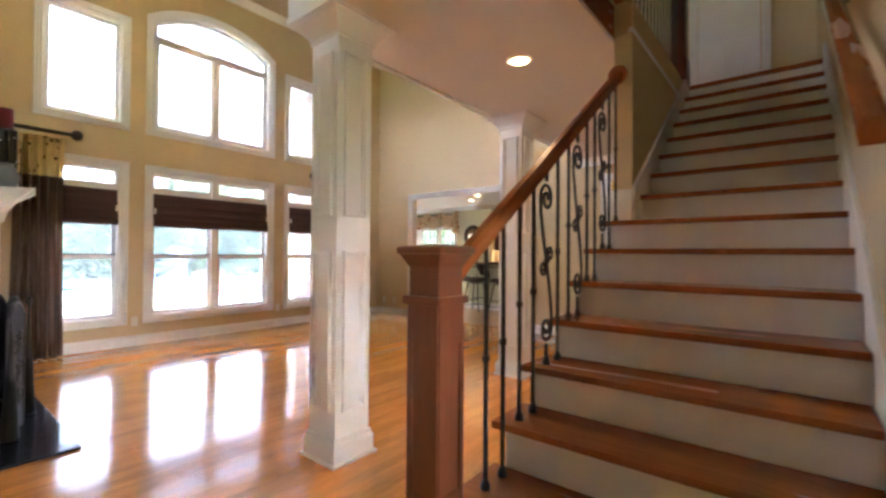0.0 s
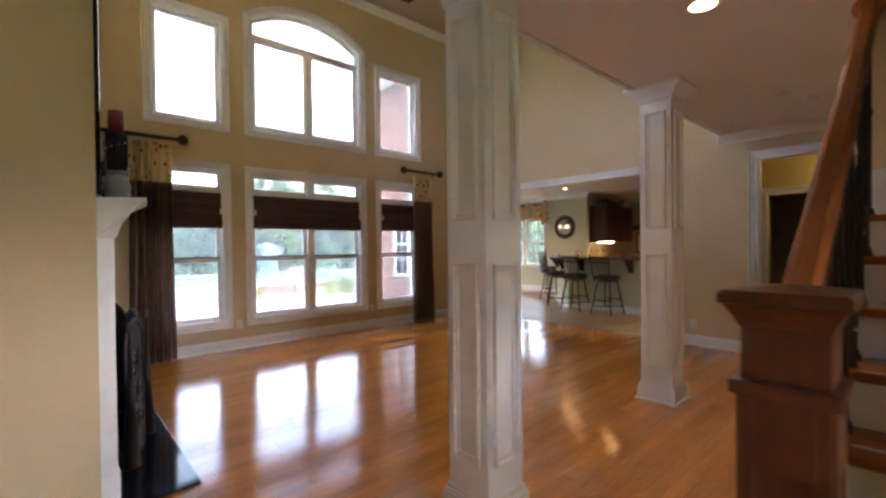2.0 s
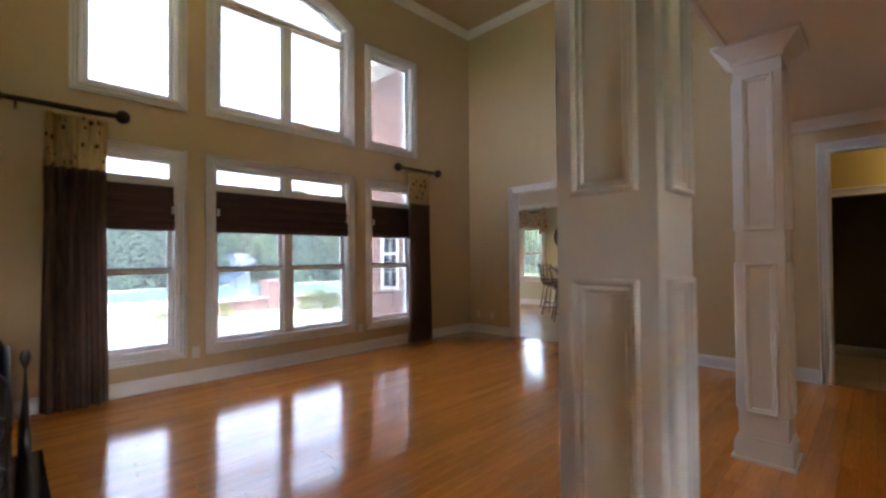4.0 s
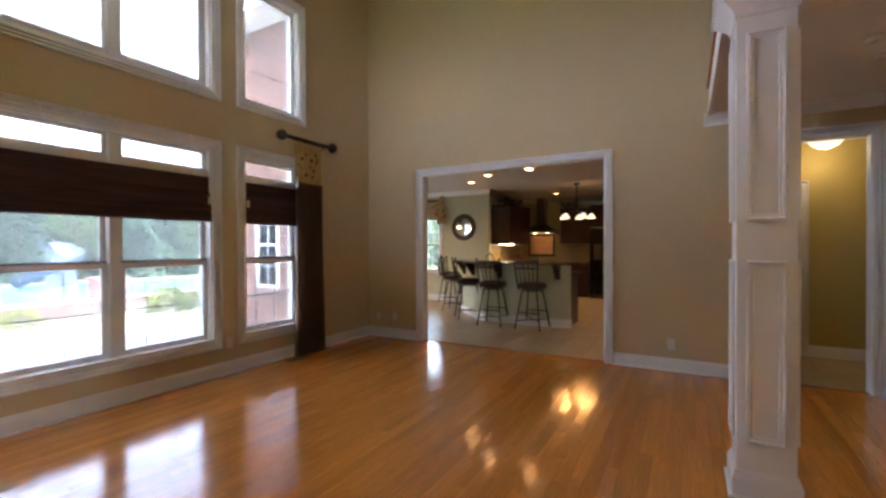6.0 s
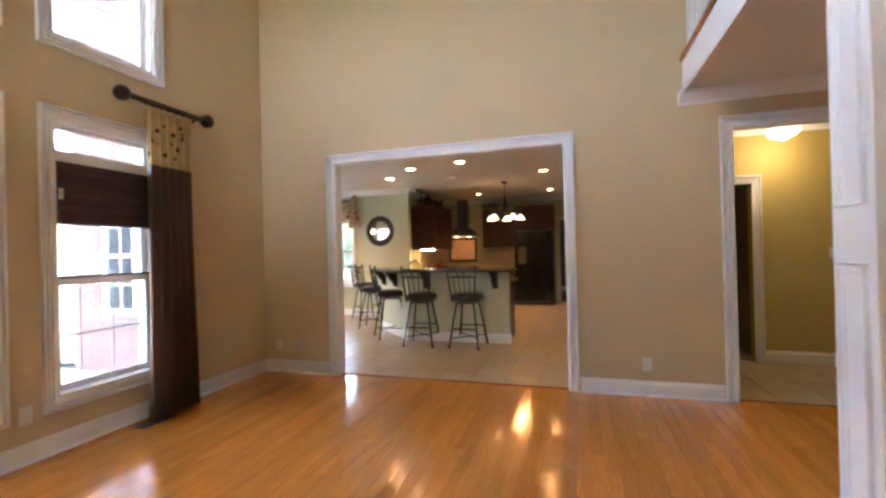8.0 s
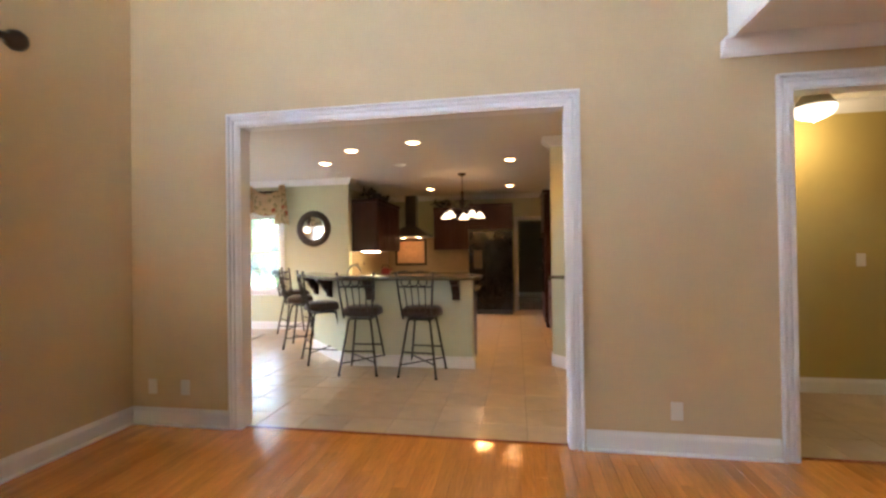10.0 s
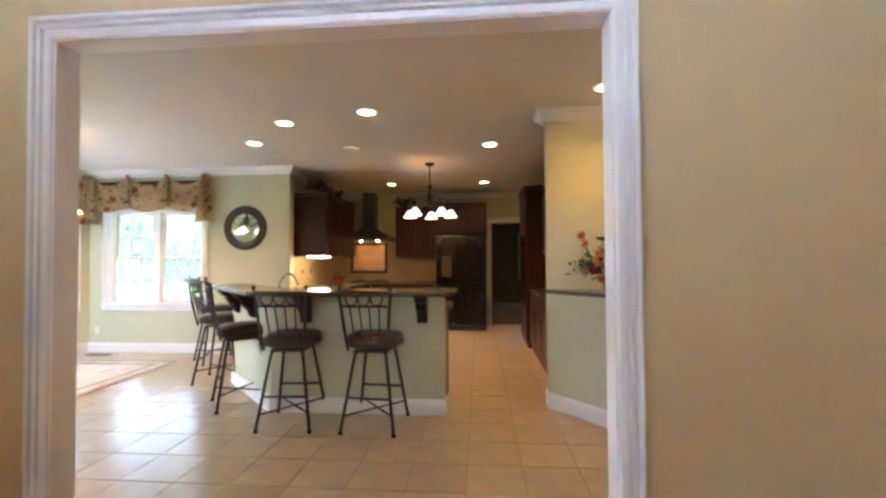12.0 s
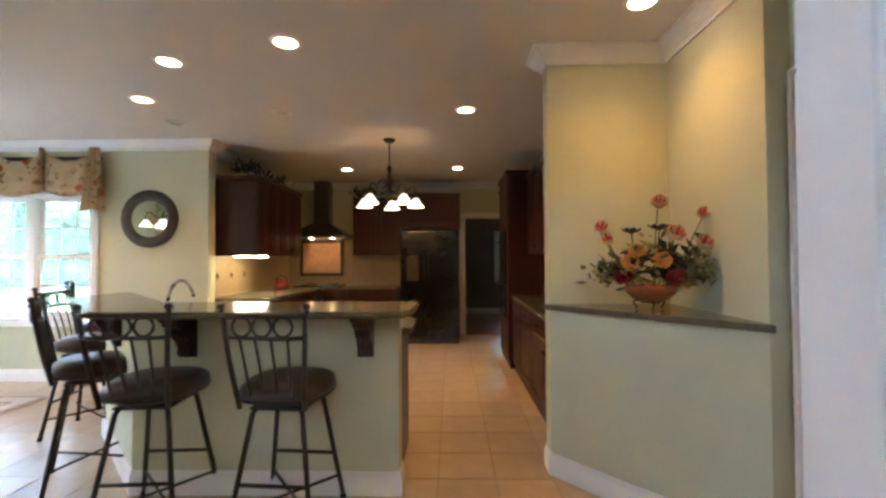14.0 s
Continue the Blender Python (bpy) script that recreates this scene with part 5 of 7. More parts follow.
# peninsula bar: sage half wall, granite top, corbels
BARW = [(-4.14, 8.66), (-5.72, 8.66), (-6.6, 9.54), (-6.6, 9.72), (-5.77, 8.80), (-4.14, 8.80)]
bm = bmesh.new()
prism(bm, BARW, "z", 0.0, 1.055)
tagged(part("wall_bar", bm, SAGE), "sage green half wall under the bar top", "wall", "", "structure")
moulding("baseboard", [(-4.14, 8.80, 0), (-4.14, 8.66, 0), (-5.72, 8.66, 0), (-6.6, 9.54, 0)], BASEPROF, WHITE, "white baseboard round the bar")
bm = bmesh.new()
top = [(-4.04, 8.52), (-4.10, 8.42), (-4.2, 8.40), (-5.62, 8.40), (-5.83, 8.43), (-6.72, 9.34), (-6.72, 9.85), (-6.6, 9.85), (-5.74, 8.98), (-4.04, 8.98)]
prism(bm, top, "z", 1.056, 1.096)
bmesh.ops.bevel(bm, geom=[e for e in bm.edges if abs(e.verts[0].co.z - e.verts[1].co.z) < 1e-6], offset=0.012, segments=3, affect="EDGES")
tagged(part("bar_counter", bm, GRANITE), "polished green brown granite bar top", "bar top")


def corbel(m):
    t = thing("corbel", "dark carved cherry corbel under the bar top", "corbel", "corbels of the bar", m=m)
    bm = bmesh.new()
    prism(bm, [(0, 0), (0, -0.25), (-0.035, -0.245), (-0.05, -0.22), (-0.045, -0.19), (-0.07, -0.15), (-0.12, -0.11), (-0.135, -0.07), (-0.18, -0.05), (-0.195, -0.02), (-0.195, 0)], "x", -0.045, 0.045)
    part("body", bm, CHERRY, t)
    part("cap", bbox(-0.055, 0.055, -0.205, 0, -0.022, 0, bevel=0.004), CHERRY, t)
    for u in (-0.022, 0.0, 0.022):
        bm = bmesh.new()
        tube(bm, [(u, -0.04, -0.235), (u, -0.058, -0.18), (u, -0.10, -0.135), (u, -0.14, -0.075)], 0.008, 6)
        part("flute", bm, CHERRY, t)
    return t


c0 = corbel(pose(-4.33, 8.659, 1.054))
for x, y, a in ((-5.38, 8.659, 0), (-6.05, 8.99, -45), (-6.42, 9.36, -45)):
    copy_thing(c0, pose(x, y, 1.054, 0, 0, a))

# lower counter behind the bar, sink and faucet
def cabinet(name, label, group, x0, x1, y0, y1, z0, z1, face, doors, drawers=False, mat=CHERRY, crown=False):
    """face: '+x', '-x', '+y' or '-y', the way the doors look."""
    t = thing(name, label, "cabinet", group)
    part("body", bbox(x0, x1, y0, y1, z0, z1, bevel=0.003), mat, t)
    ax, sg = face[1], 1 if face[0] == "+" else -1
    at = {"+x": x1, "-x": x0, "+y": y1, "-y": y0}[face]
    u0, u1 = (y0, y1) if ax == "x" else (x0, x1)

    def put(nm, a, b, c, d, h0, h1, bev, m, par):
        q = (at + sg * h0, at + sg * h1, a, b, c, d) if ax == "x" else (a, b, at + sg * h0, at + sg * h1, c, d)
        return part(nm, bbox(*q, bevel=bev), m, par)
    w = (u1 - u0) / doors
    for i in range(doors):
        a, b = u0 + i * w + 0.008, u0 + (i + 1) * w - 0.008
        zt = z1 - 0.02
        zb = z0 + (0.10 if z0 < 0.05 else 0.012)
        if drawers:
            dr = put("drawer_front", a, b, zt - 0.16, zt, 0.001, 0.02, 0.004, mat, t)
            put("knob", (a + b) / 2 - 0.012, (a + b) / 2 + 0.012, zt - 0.092, zt - 0.068, 0.02, 0.04, 0.006, BRONZE, dr)
            zt -= 0.175
        door = put("door", a, b, zb, zt, 0.001, 0.016, 0.003, mat, t)
        put("frame_stile", a, a + 0.06, zb, zt, 0.016, 0.023, 0.002, mat, door)
        put("frame_stile", b - 0.06, b, zb, zt, 0.016, 0.023, 0.002, mat, door)
        put("frame_rail", a + 0.06, b - 0.06, zb, zb + 0.06, 0.016, 0.023, 0.002, mat, door)
        put("frame_rail", a + 0.06, b - 0.06, zt - 0.06, zt, 0.016, 0.023, 0.002, mat, door)
        put("raised_panel", a + 0.08, b - 0.08, zb + 0.08, zt - 0.08, 0.016, 0.024, 0.006, mat, door)
        k = b - 0.03 if i % 2 == 0 else a + 0.03
        kz = zb + 0.08 if z0 > 1 else zt - 0.08
        put("knob", k - 0.012, k + 0.012, kz - 0.012, kz + 0.012, 0.023, 0.043, 0.006, BRONZE, door)
    if crown:
        c = 0.045
        part("crown", bbox(x0 - (c if face == "-x" else 0), x1 + (c if face == "+x" else 0), y0 - c, y1, z1, z1 + 0.06, bevel=0.015), mat, t)
    return t


cabinet("base_cabinet", "dark cherry base cabinet behind the bar", "base cabinets", -5.6, -4.16, 8.802, 9.42, 0, 0.88, "+y", 3, True)
bm = bmesh.new()
prism(bm, [(-4.10, 8.985), (-5.76, 8.985), (-6.598, 9.86), (-6.598, 10.6), (-5.9, 10.3), (-5.5, 9.46), (-4.10, 9.46)], "z", 0.882, 0.92)
tagged(part("counter_top", bm, GRANITE), "granite worktop behind the bar", "worktop")
part("sink", bbox(-5.95, -5.5, 9.25, 9.30, 0.91, 0.925, bevel=0.004), STEEL, thing("kitchen_sink", "steel sink rim in the granite worktop", "sink"))
t = thing("faucet", "curved brushed steel kitchen faucet", "faucet")
bm = bmesh.new()
lathe(bm, [(0.03, 0), (0.03, 0.01), (0.018, 0.02), (0.015, 0.05)], (-5.98, 9.36, 0.921), 16)
part("base", bm, STEEL, t)
bm = bmesh.new()
tube(bm, [(-5.98 + 0.13 * (1 - math.cos(a)), 9.36 - 0.04 * (1 - math.cos(a)), 1.02 + 0.20 * math.sin(a)) for a in [i * math.pi / 14 for i in range(13)]], 0.012, 10)
tube(bm, [(-5.98, 9.36, 0.96), (-5.98, 9.36, 1.03)], 0.013, 10)
part("spout", bm, STEEL, t)
bm = bmesh.new()
tube(bm, [(-5.98, 9.36, 1.0), (-6.04, 9.40, 1.05)], 0.007, 8)
part("lever", bm, STEEL, t)

# bar stools


def bar_stool():
    t = thing("bar_stool", "dark iron swivel bar stool with a brown leather seat", "bar stool", "stools at the bar")
    for sx in (-1, 1):
        for sy in (-1, 1):
            bm = bmesh.new()
            tube(bm, [(sx * 0.215, sy * 0.235, 0.012), (sx * 0.13, sy * 0.14, 0.60), (sx * 0.115, sy * 0.125, 0.625)], 0.013, 8)
            leg = part("leg", bm, IRON, t)
            bm = bmesh.new()
            lathe(bm, [(0.018, 0.0), (0.018, 0.016), (0.013, 0.02)], (sx * 0.215, sy * 0.235, 0), 12)
            part("foot_cap", bm, BLACKGLOSS, leg)
    for a, b, z in (((-0.196, -0.214), (0.196, 0.214), 0.135), ((-0.196, 0.214), (0.196, -0.214), 0.149)):
        bm = bmesh.new()
        tube(bm, [(a[0], a[1], z), ((a[0] + b[0]) / 2, (a[1] + b[1]) / 2, z - 0.0), (b[0], b[1], z)], 0.008, 8)
        part("cross_brace", bm, IRON, t)
    for sy in (-1, 1):
        k = (0.27 - 0.012) / 0.588
        bm = bmesh.new()
        tube(bm, [(-0.215 + 0.085 * k, sy * (0.235 - 0.095 * k), 0.27), (0.215 - 0.085 * k, sy * (0.235 - 0.095 * k), 0.27)], 0.010, 8)
        part("footrest", bm, IRON, t)
    part("leg_plate", bbox(-0.14, 0.14, -0.15, 0.15, 0.620, 0.632, bevel=0.003), IRON, t)
    bm = bmesh.new()
    lathe(bm, [(0.09, 0.632), (0.09, 0.652), (0.2, 0.655), (0.2, 0.662)], n=24)
    part("swivel", bm, IRON, t)
    bm = bmesh.new()
    lathe(bm, [(0.0, 0.662), (0.2, 0.662), (0.225, 0.675), (0.232, 0.70), (0.222, 0.735), (0.19, 0.757), (0.10, 0.766), (0.0, 0.768)], n=36)
    for v in bm.verts:
        r = math.hypot(v.co.x, v.co.y)
        if r > 0.01:
            a = math.atan2(v.co.y, v.co.x)
            s = 1 / max(abs(math.cos(a)), abs(math.sin(a)))
            f = 1 + (s - 1) * 0.35
            v.co.x *= f
            v.co.y *= f
    seat = part("seat", bm, LEATHER, t)
    bm = bmesh.new()
    pts = []
    for i in range(36):
        a = i * math.pi / 18
        s = 1 / max(abs(math.cos(a)), abs(math.sin(a)))
        f = 0.229 * (1 + (s - 1) * 0.35)
        pts.append((f * math.cos(a), f * math.sin(a), 0.678))
    tube(bm, pts, 0.006, 6, True)
    part("piping", bm, LEATHER, seat)
    # back: two posts, two cross bars, three rings, spindles
    def by(z):
        return -0.20 - 0.085 * (z - 0.66) / 0.49

    def hw(z):
        return 0.165 + 0.045 * (z - 0.66) / 0.49
    for sx in (-1, 1):
        bm = bmesh.new()
        tube(bm, [(sx * hw(z), by(z) - 0.012 * math.sin((z - 0.64) * 6), z) for z in (0.645, 0.72, 0.8, 0.88, 0.96, 1.04, 1.10, 1.145)], 0.013, 8)
        post = part("back_post", bm, IRON, t)
        bm = bmesh.new()
        lathe(bm, [(0.013, 0), (0.019, 0.006), (0.019, 0.02), (0.010, 0.028), (0.0, 0.03)], (sx * hw(1.14), by(1.14) - 0.004, 1.14), 12)
        part("finial", bm, IRON, post)
    for z, r in ((1.115, 0.011), (1.005, 0.010)):
        bm = bmesh.new()
        tube(bm, [(u * hw(z), by(z) - 0.012 - 0.02 * (1 - u * u), z) for u in [i / 5 - 1 for i in range(11)]], r, 8)
        part("back_bar", bm, IRON, t)
    for u in (-0.5, 0.0, 0.5):
        bm = bmesh.new()
        cz = 1.06
        tube(bm, [(u * hw(cz) + 0.046 * math.cos(a), by(cz) - 0.012 - 0.02 * (1 - u * u), cz + 0.046 * math.sin(a)) for a in [i * math.pi / 12 for i in range(24)]], 0.007, 6, True)
        part("back_ring", bm, IRON, t)
    for u in (-0.6, -0.2, 0.2, 0.6):
        bm = bmesh.new()
        tube(bm, [(u * hw(1.0), by(1.0) - 0.012 - 0.02 * (1 - u * u), 1.0), (u * hw(0.85), by(0.85) - 0.01, 0.85), (u * hw(0.7), by(0.69), 0.69)], 0.007, 6)
        part("spindle", bm, IRON, t)
    return t


st = bar_stool()
st.matrix_basis = pose(-4.695, 8.42, 0.001, 0, 0, -4)
for x, y, a in ((-5.41, 8.43, 4), (-6.11, 8.87, -53), (-6.78, 9.64, -80), (-7.42, 10.56, -42)):
    copy_thing(st, pose(x, y, 0.001, 0, 0, a))

# west run: upper and base cabinets, backsplash
for y0 in (11.2, 11.93):
    cabinet("wall_cabinet", "dark cherry wall cabinet with raised panel doors", "wall cabinets", -6.748, -6.13, y0, y0 + 0.728, 1.42, 2.32, "+x", 2, crown=True)
cabinet("base_cabinet", "dark cherry base cabinet along the kitchen wall", "base cabinets", -6.748, -5.98, 11.16, 13.2, 0, 0.88, "+x", 4, True)
tagged(part("counter_top", bbox(-6.736, -5.95, 11.16, 13.884, 0.882, 0.92, bevel=0.006), GRANITE), "granite worktop along the kitchen wall", "worktop")
cabinet("base_cabinet", "dark cherry base cabinet under the cooktop", "base cabinets", -5.96, -4.72, 13.28, 13.898, 0, 0.88, "-y", 3, True)
tagged(part("counter_top", bbox(-5.948, -4.70, 13.25, 13.898, 0.882, 0.92, bevel=0.006), GRANITE), "granite worktop beside the refrigerator", "worktop")
solid("backsplash", BACKSPLASH, [(-6.748, -6.738, 11.18, 13.9, 0.922, 1.418), (-6.736, -4.7, 13.886, 13.898, 0.922, 1.75)], "cream stone tile backsplash", "backsplash")
for y in (11.45, 11.8, 12.15):
    t = thing("tile_accent", "dark diamond accent in the stone backsplash", "accent tile", "accents in the backsplash")
    part("inset", bbox(-0.03, 0.03, -0.03, 0.03, 0, 0.006, bevel=0.002), BRONZE, t)
    t.matrix_basis = Matrix.Translation((-6.737, y, 1.17)) @ Matrix.Rotation(radians(90), 4, "Y") @ Matrix.Rotation(radians(45), 4, "Z")
UCL = glow("under-cabinet lamp glow", (1.0, 0.74, 0.36), 0.9)
t = thing("under_cabinet_light", "lit strip lamp under the wall cabinet", "strip light")
part("tube", bbox(-6.45, -6.38, 11.3, 12.1, 1.405, 1.418, bevel=0.003), UCL, t)
# range hood
HOODSTEEL = material("dark brushed steel", (0.24, 0.22, 0.19), 0.3, 1.0, var=0.08, scale=20, stretch=(1, 1, 12))
t = thing("range_hood", "dark steel chimney range hood with two lit lamps", "range hood")
part("chimney", bbox(-6.22, -5.96, 13.62, 13.885, 1.96, LO - 0.001, bevel=0.004), HOODSTEEL, t)
bm = bmesh.new()
lo = [bm.verts.new(p) for p in ((-6.58, 13.30, 1.79), (-5.60, 13.30, 1.79), (-5.60, 13.885, 1.79), (-6.58, 13.885, 1.79))]
hi = [bm.verts.new(p) for p in ((-6.24, 13.60, 2.0), (-5.94, 13.60, 2.0), (-5.94, 13.885, 2.0), (-6.24, 13.885, 2.0))]
for i in range(4):
    bm.faces.new((lo[i], lo[(i + 1) % 4], hi[(i + 1) % 4], hi[i]))
bm.faces.new(hi)
bm.faces.new(lo[::-1])
part("canopy", bm, HOODSTEEL, t)
part("rim", bbox(-6.585, -5.595, 13.295, 13.885, 1.745, 1.789, bevel=0.004), HOODSTEEL, t)
HOODGLOW = glow("hood lamp glow", (1.0, 0.62, 0.25), 1)
for x in (-6.27, -5.91):
    bm = bmesh.new()
    lathe(bm, [(0.0, 0), (0.03, 0), (0.03, 0.006), (0.0, 0.006)], (x, 13.66, 1.737), 16)
    part("lamp", bm, HOODGLOW, t, "small lit hood lamp")
    lamp("hood_lamp", "SPOT", look((x, 13.66, 1.73), (x, 13.75, 0.9)), 0.05, (1.0, 0.60, 0.28), 0.02, angle=100, blend=0.8)
t = thing("framed_tile_mural", "framed decorative tile panel behind the cooktop", "tile panel")
part("frame", bbox(-6.55, -5.76, 13.868, 13.884, 1.07, 1.72, bevel=0.004), BRONZE, t)
part("field", bbox(-6.49, -5.82, 13.862, 13.867, 1.13, 1.66), material("terracotta tile field", (0.42, 0.22, 0.10), 0.4, var=0.25, scale=16, bump=0.15), t)
t = thing("cooktop", "black glass cooktop on the granite worktop", "cooktop")
part("glass", bbox(-6.45, -5.70, 13.30, 13.80, 0.921, 0.935, bevel=0.003), BLACKGLOSS, t)
for x, y in ((-6.28, 13.43), (-5.88, 13.43), (-6.28, 13.66), (-5.88, 13.66)):
    bm = bmesh.new()
    tube(bm, [(x + 0.09 * math.cos(a), y + 0.09 * math.sin(a), 0.95) for a in [i * math.pi / 8 for i in range(16)]], 0.008, 6, True)
    part("grate", bm, IRON, t)
cabinet("wall_cabinet", "dark cherry wall cabinet beside the hood", "wall cabinets", -5.52, -4.70, 13.55, 13.898, 1.44, 2.36, "-y", 2, crown=True)
cabinet("fridge_cabinet", "dark cherry cabinet above the refrigerator", "wall cabinets", -4.68, -3.68, 13.30, 13.898, 1.88, 2.40, "-y", 2, crown=True)
t = thing("refrigerator", "black side-by-side refrigerator with an ice dispenser", "refrigerator")
part("body", bbox(-4.66, -3.70, 13.20, 13.89, 0.02, 1.84, bevel=0.01), BLACKGLOSS, t)
for a, b in ((-4.655, -4.245), (-4.235, -3.705)):
    dd = part("door", bbox(a, b, 13.12, 13.195, 0.10, 1.835, bevel=0.012), BLACKGLOSS, t)
    hx = -4.275 if a < -4.5 else -4.205
    bm = bmesh.new()
    tube(bm, [(hx, 13.12, 0.55), (hx, 13.075, 0.58), (hx, 13.075, 1.52), (hx, 13.12, 1.55)], 0.012, 8)
    part("handle", bm, BLACKGLOSS, dd)
part("dispenser", bbox(-4.55, -4.36, 13.113, 13.119, 1.02, 1.42, bevel=0.002), IRON, t, "ice and water dispenser")
part("toe_grille", bbox(-4.65, -3.71, 13.15, 13.199, 0.0, 0.09), IRON, t)
t = thing("fruit_bowl", "glazed bowl of red fruit on the bar top", "fruit bowl")
bm = bmesh.new()
lathe(bm, [(0.05, 0), (0.09, 0.03), (0.115, 0.07), (0.11, 0.072), (0.085, 0.035), (0.0, 0.02)], (-4.6, 9.25, 0.921), 20)
part("bowl", bm, CHERRY, t)
FRUIT = material("red orange fruit", (0.5, 0.10, 0.03), 0.35, var=0.3)
for a in range(6):
    bm = bmesh.new()
    bmesh.ops.create_icosphere(bm, subdivisions=2, radius=0.036, matrix=Matrix.Translation((-4.6 + 0.055 * math.cos(a * 1.05), 9.25 + 0.055 * math.sin(a * 1.05), 1.0 + 0.012 * (a % 2))))
    part("fruit", bm, FRUIT, t)
t = thing("kettle", "red enamel kettle on the granite worktop", "kettle")
bm = bmesh.new()
lathe(bm, [(0.085, 0.0), (0.10, 0.015), (0.105, 0.05), (0.085, 0.10), (0.05, 0.125), (0.045, 0.13), (0.0, 0.138)], (-6.5, 12.88, 0.921), 24)
part("body", bm, CANDLE, t)
bm = bmesh.new()
lathe(bm, [(0.012, 0.136), (0.018, 0.15), (0.0, 0.16)], (-6.5, 12.88, 0.921), 12)
part("knob", bm, BLACKGLOSS, t)
bm = bmesh.new()
tube(bm, [(-6.41, 12.86, 0.96), (-6.36, 12.85, 1.01), (-6.33, 12.845, 1.04)], [0.02, 0.014, 0.010], 10)
part("spout", bm, CANDLE, t)
bm = bmesh.new()
tube(bm, [(-6.5 + 0.085 * math.cos(q), 12.88, 1.02 + 0.10 * math.sin(q)) for q in [i * math.pi / 10 for i in range(11)]], 0.008, 8)
part("handle", bm, BLACKGLOSS, t)
t = thing("greenery", "dark silk greenery on top of the wall cabinets", "greenery")
for k in range(7):
    bm = bmesh.new()
    leafspray(bm, (-6.38 + rf.uniform(-0.05, 0.05), 11.35 + k * 0.19, 2.45 + rf.uniform(0, 0.05)), 40, rf, 0.07, 0.11, 0.02)
    part("spray", bm, DARKLEAF, t)["kind"] = "stuff"
t = thing("fern", "dark silk fern on the cabinet beside the hood", "greenery")
for k in range(3):
    bm = bmesh.new()
    leafspray(bm, (-5.45 + k * 0.12, 13.7, 2.5), 36, rf, 0.06, 0.11, 0.02)
    part("spray", bm, DARKLEAF, t)["kind"] = "stuff"

# east run
cabinet("base_cabinet", "dark cherry base cabinet with drawers", "base cabinets", -3.05, -2.432, 9.06, 11.55, 0, 0.88, "-x", 4, True)
tagged(part("counter_top", bbox(-3.09, -2.432, 9.055, 11.55, 0.882, 0.92, bevel=0.006), GRANITE), "granite worktop along the east wall", "worktop")
solid("backsplash", BACKSPLASH, [(-2.446, -2.434, 9.06, 11.55, 0.922, 1.40)], "cream stone tile backsplash", "backsplash")
for y0 in (9.06, 9.9, 10.74):
    cabinet("wall_cabinet", "dark cherry wall cabinet with raised panel doors", "wall cabinets", -2.85, -2.432, y0, y0 + 0.80, 1.42, 2.36, "-x", 2, crown=True)
cabinet("oven_cabinet", "tall dark cherry cabinet holding wall ovens", "tall cabinets", -3.10, -2.432, 11.56, 12.45, 0, 2.42, "-x", 1, crown=True)
t = thing("wall_oven", "black glass double wall oven", "oven")
part("front", bbox(-3.145, -3.124, 11.68, 12.33, 0.62, 1.72, bevel=0.005), BLACKGLOSS, t)
for z in (1.05, 1.60):
    bm = bmesh.new()
    tube(bm, [(-3.145, 11.74, z), (-3.185, 11.76, z), (-3.185, 12.25, z), (-3.145, 12.27, z)], 0.011, 8)
    part("handle", bm, BLACKGLOSS, t)
t = thing("picture_card", "small yellow picture card propped on the worktop", "picture")
part("card", bbox(-3.0, -2.985, 9.2, 9.36, 0.921, 1.13, bevel=0.002, m=None), pattern(material("yellow print", (0.6, 0.4, 0.1), 0.5), "voronoi", 30, [(0.1, 0.06, 0.03), (0.65, 0.45, 0.12)], [0.15, 0.3]), t)

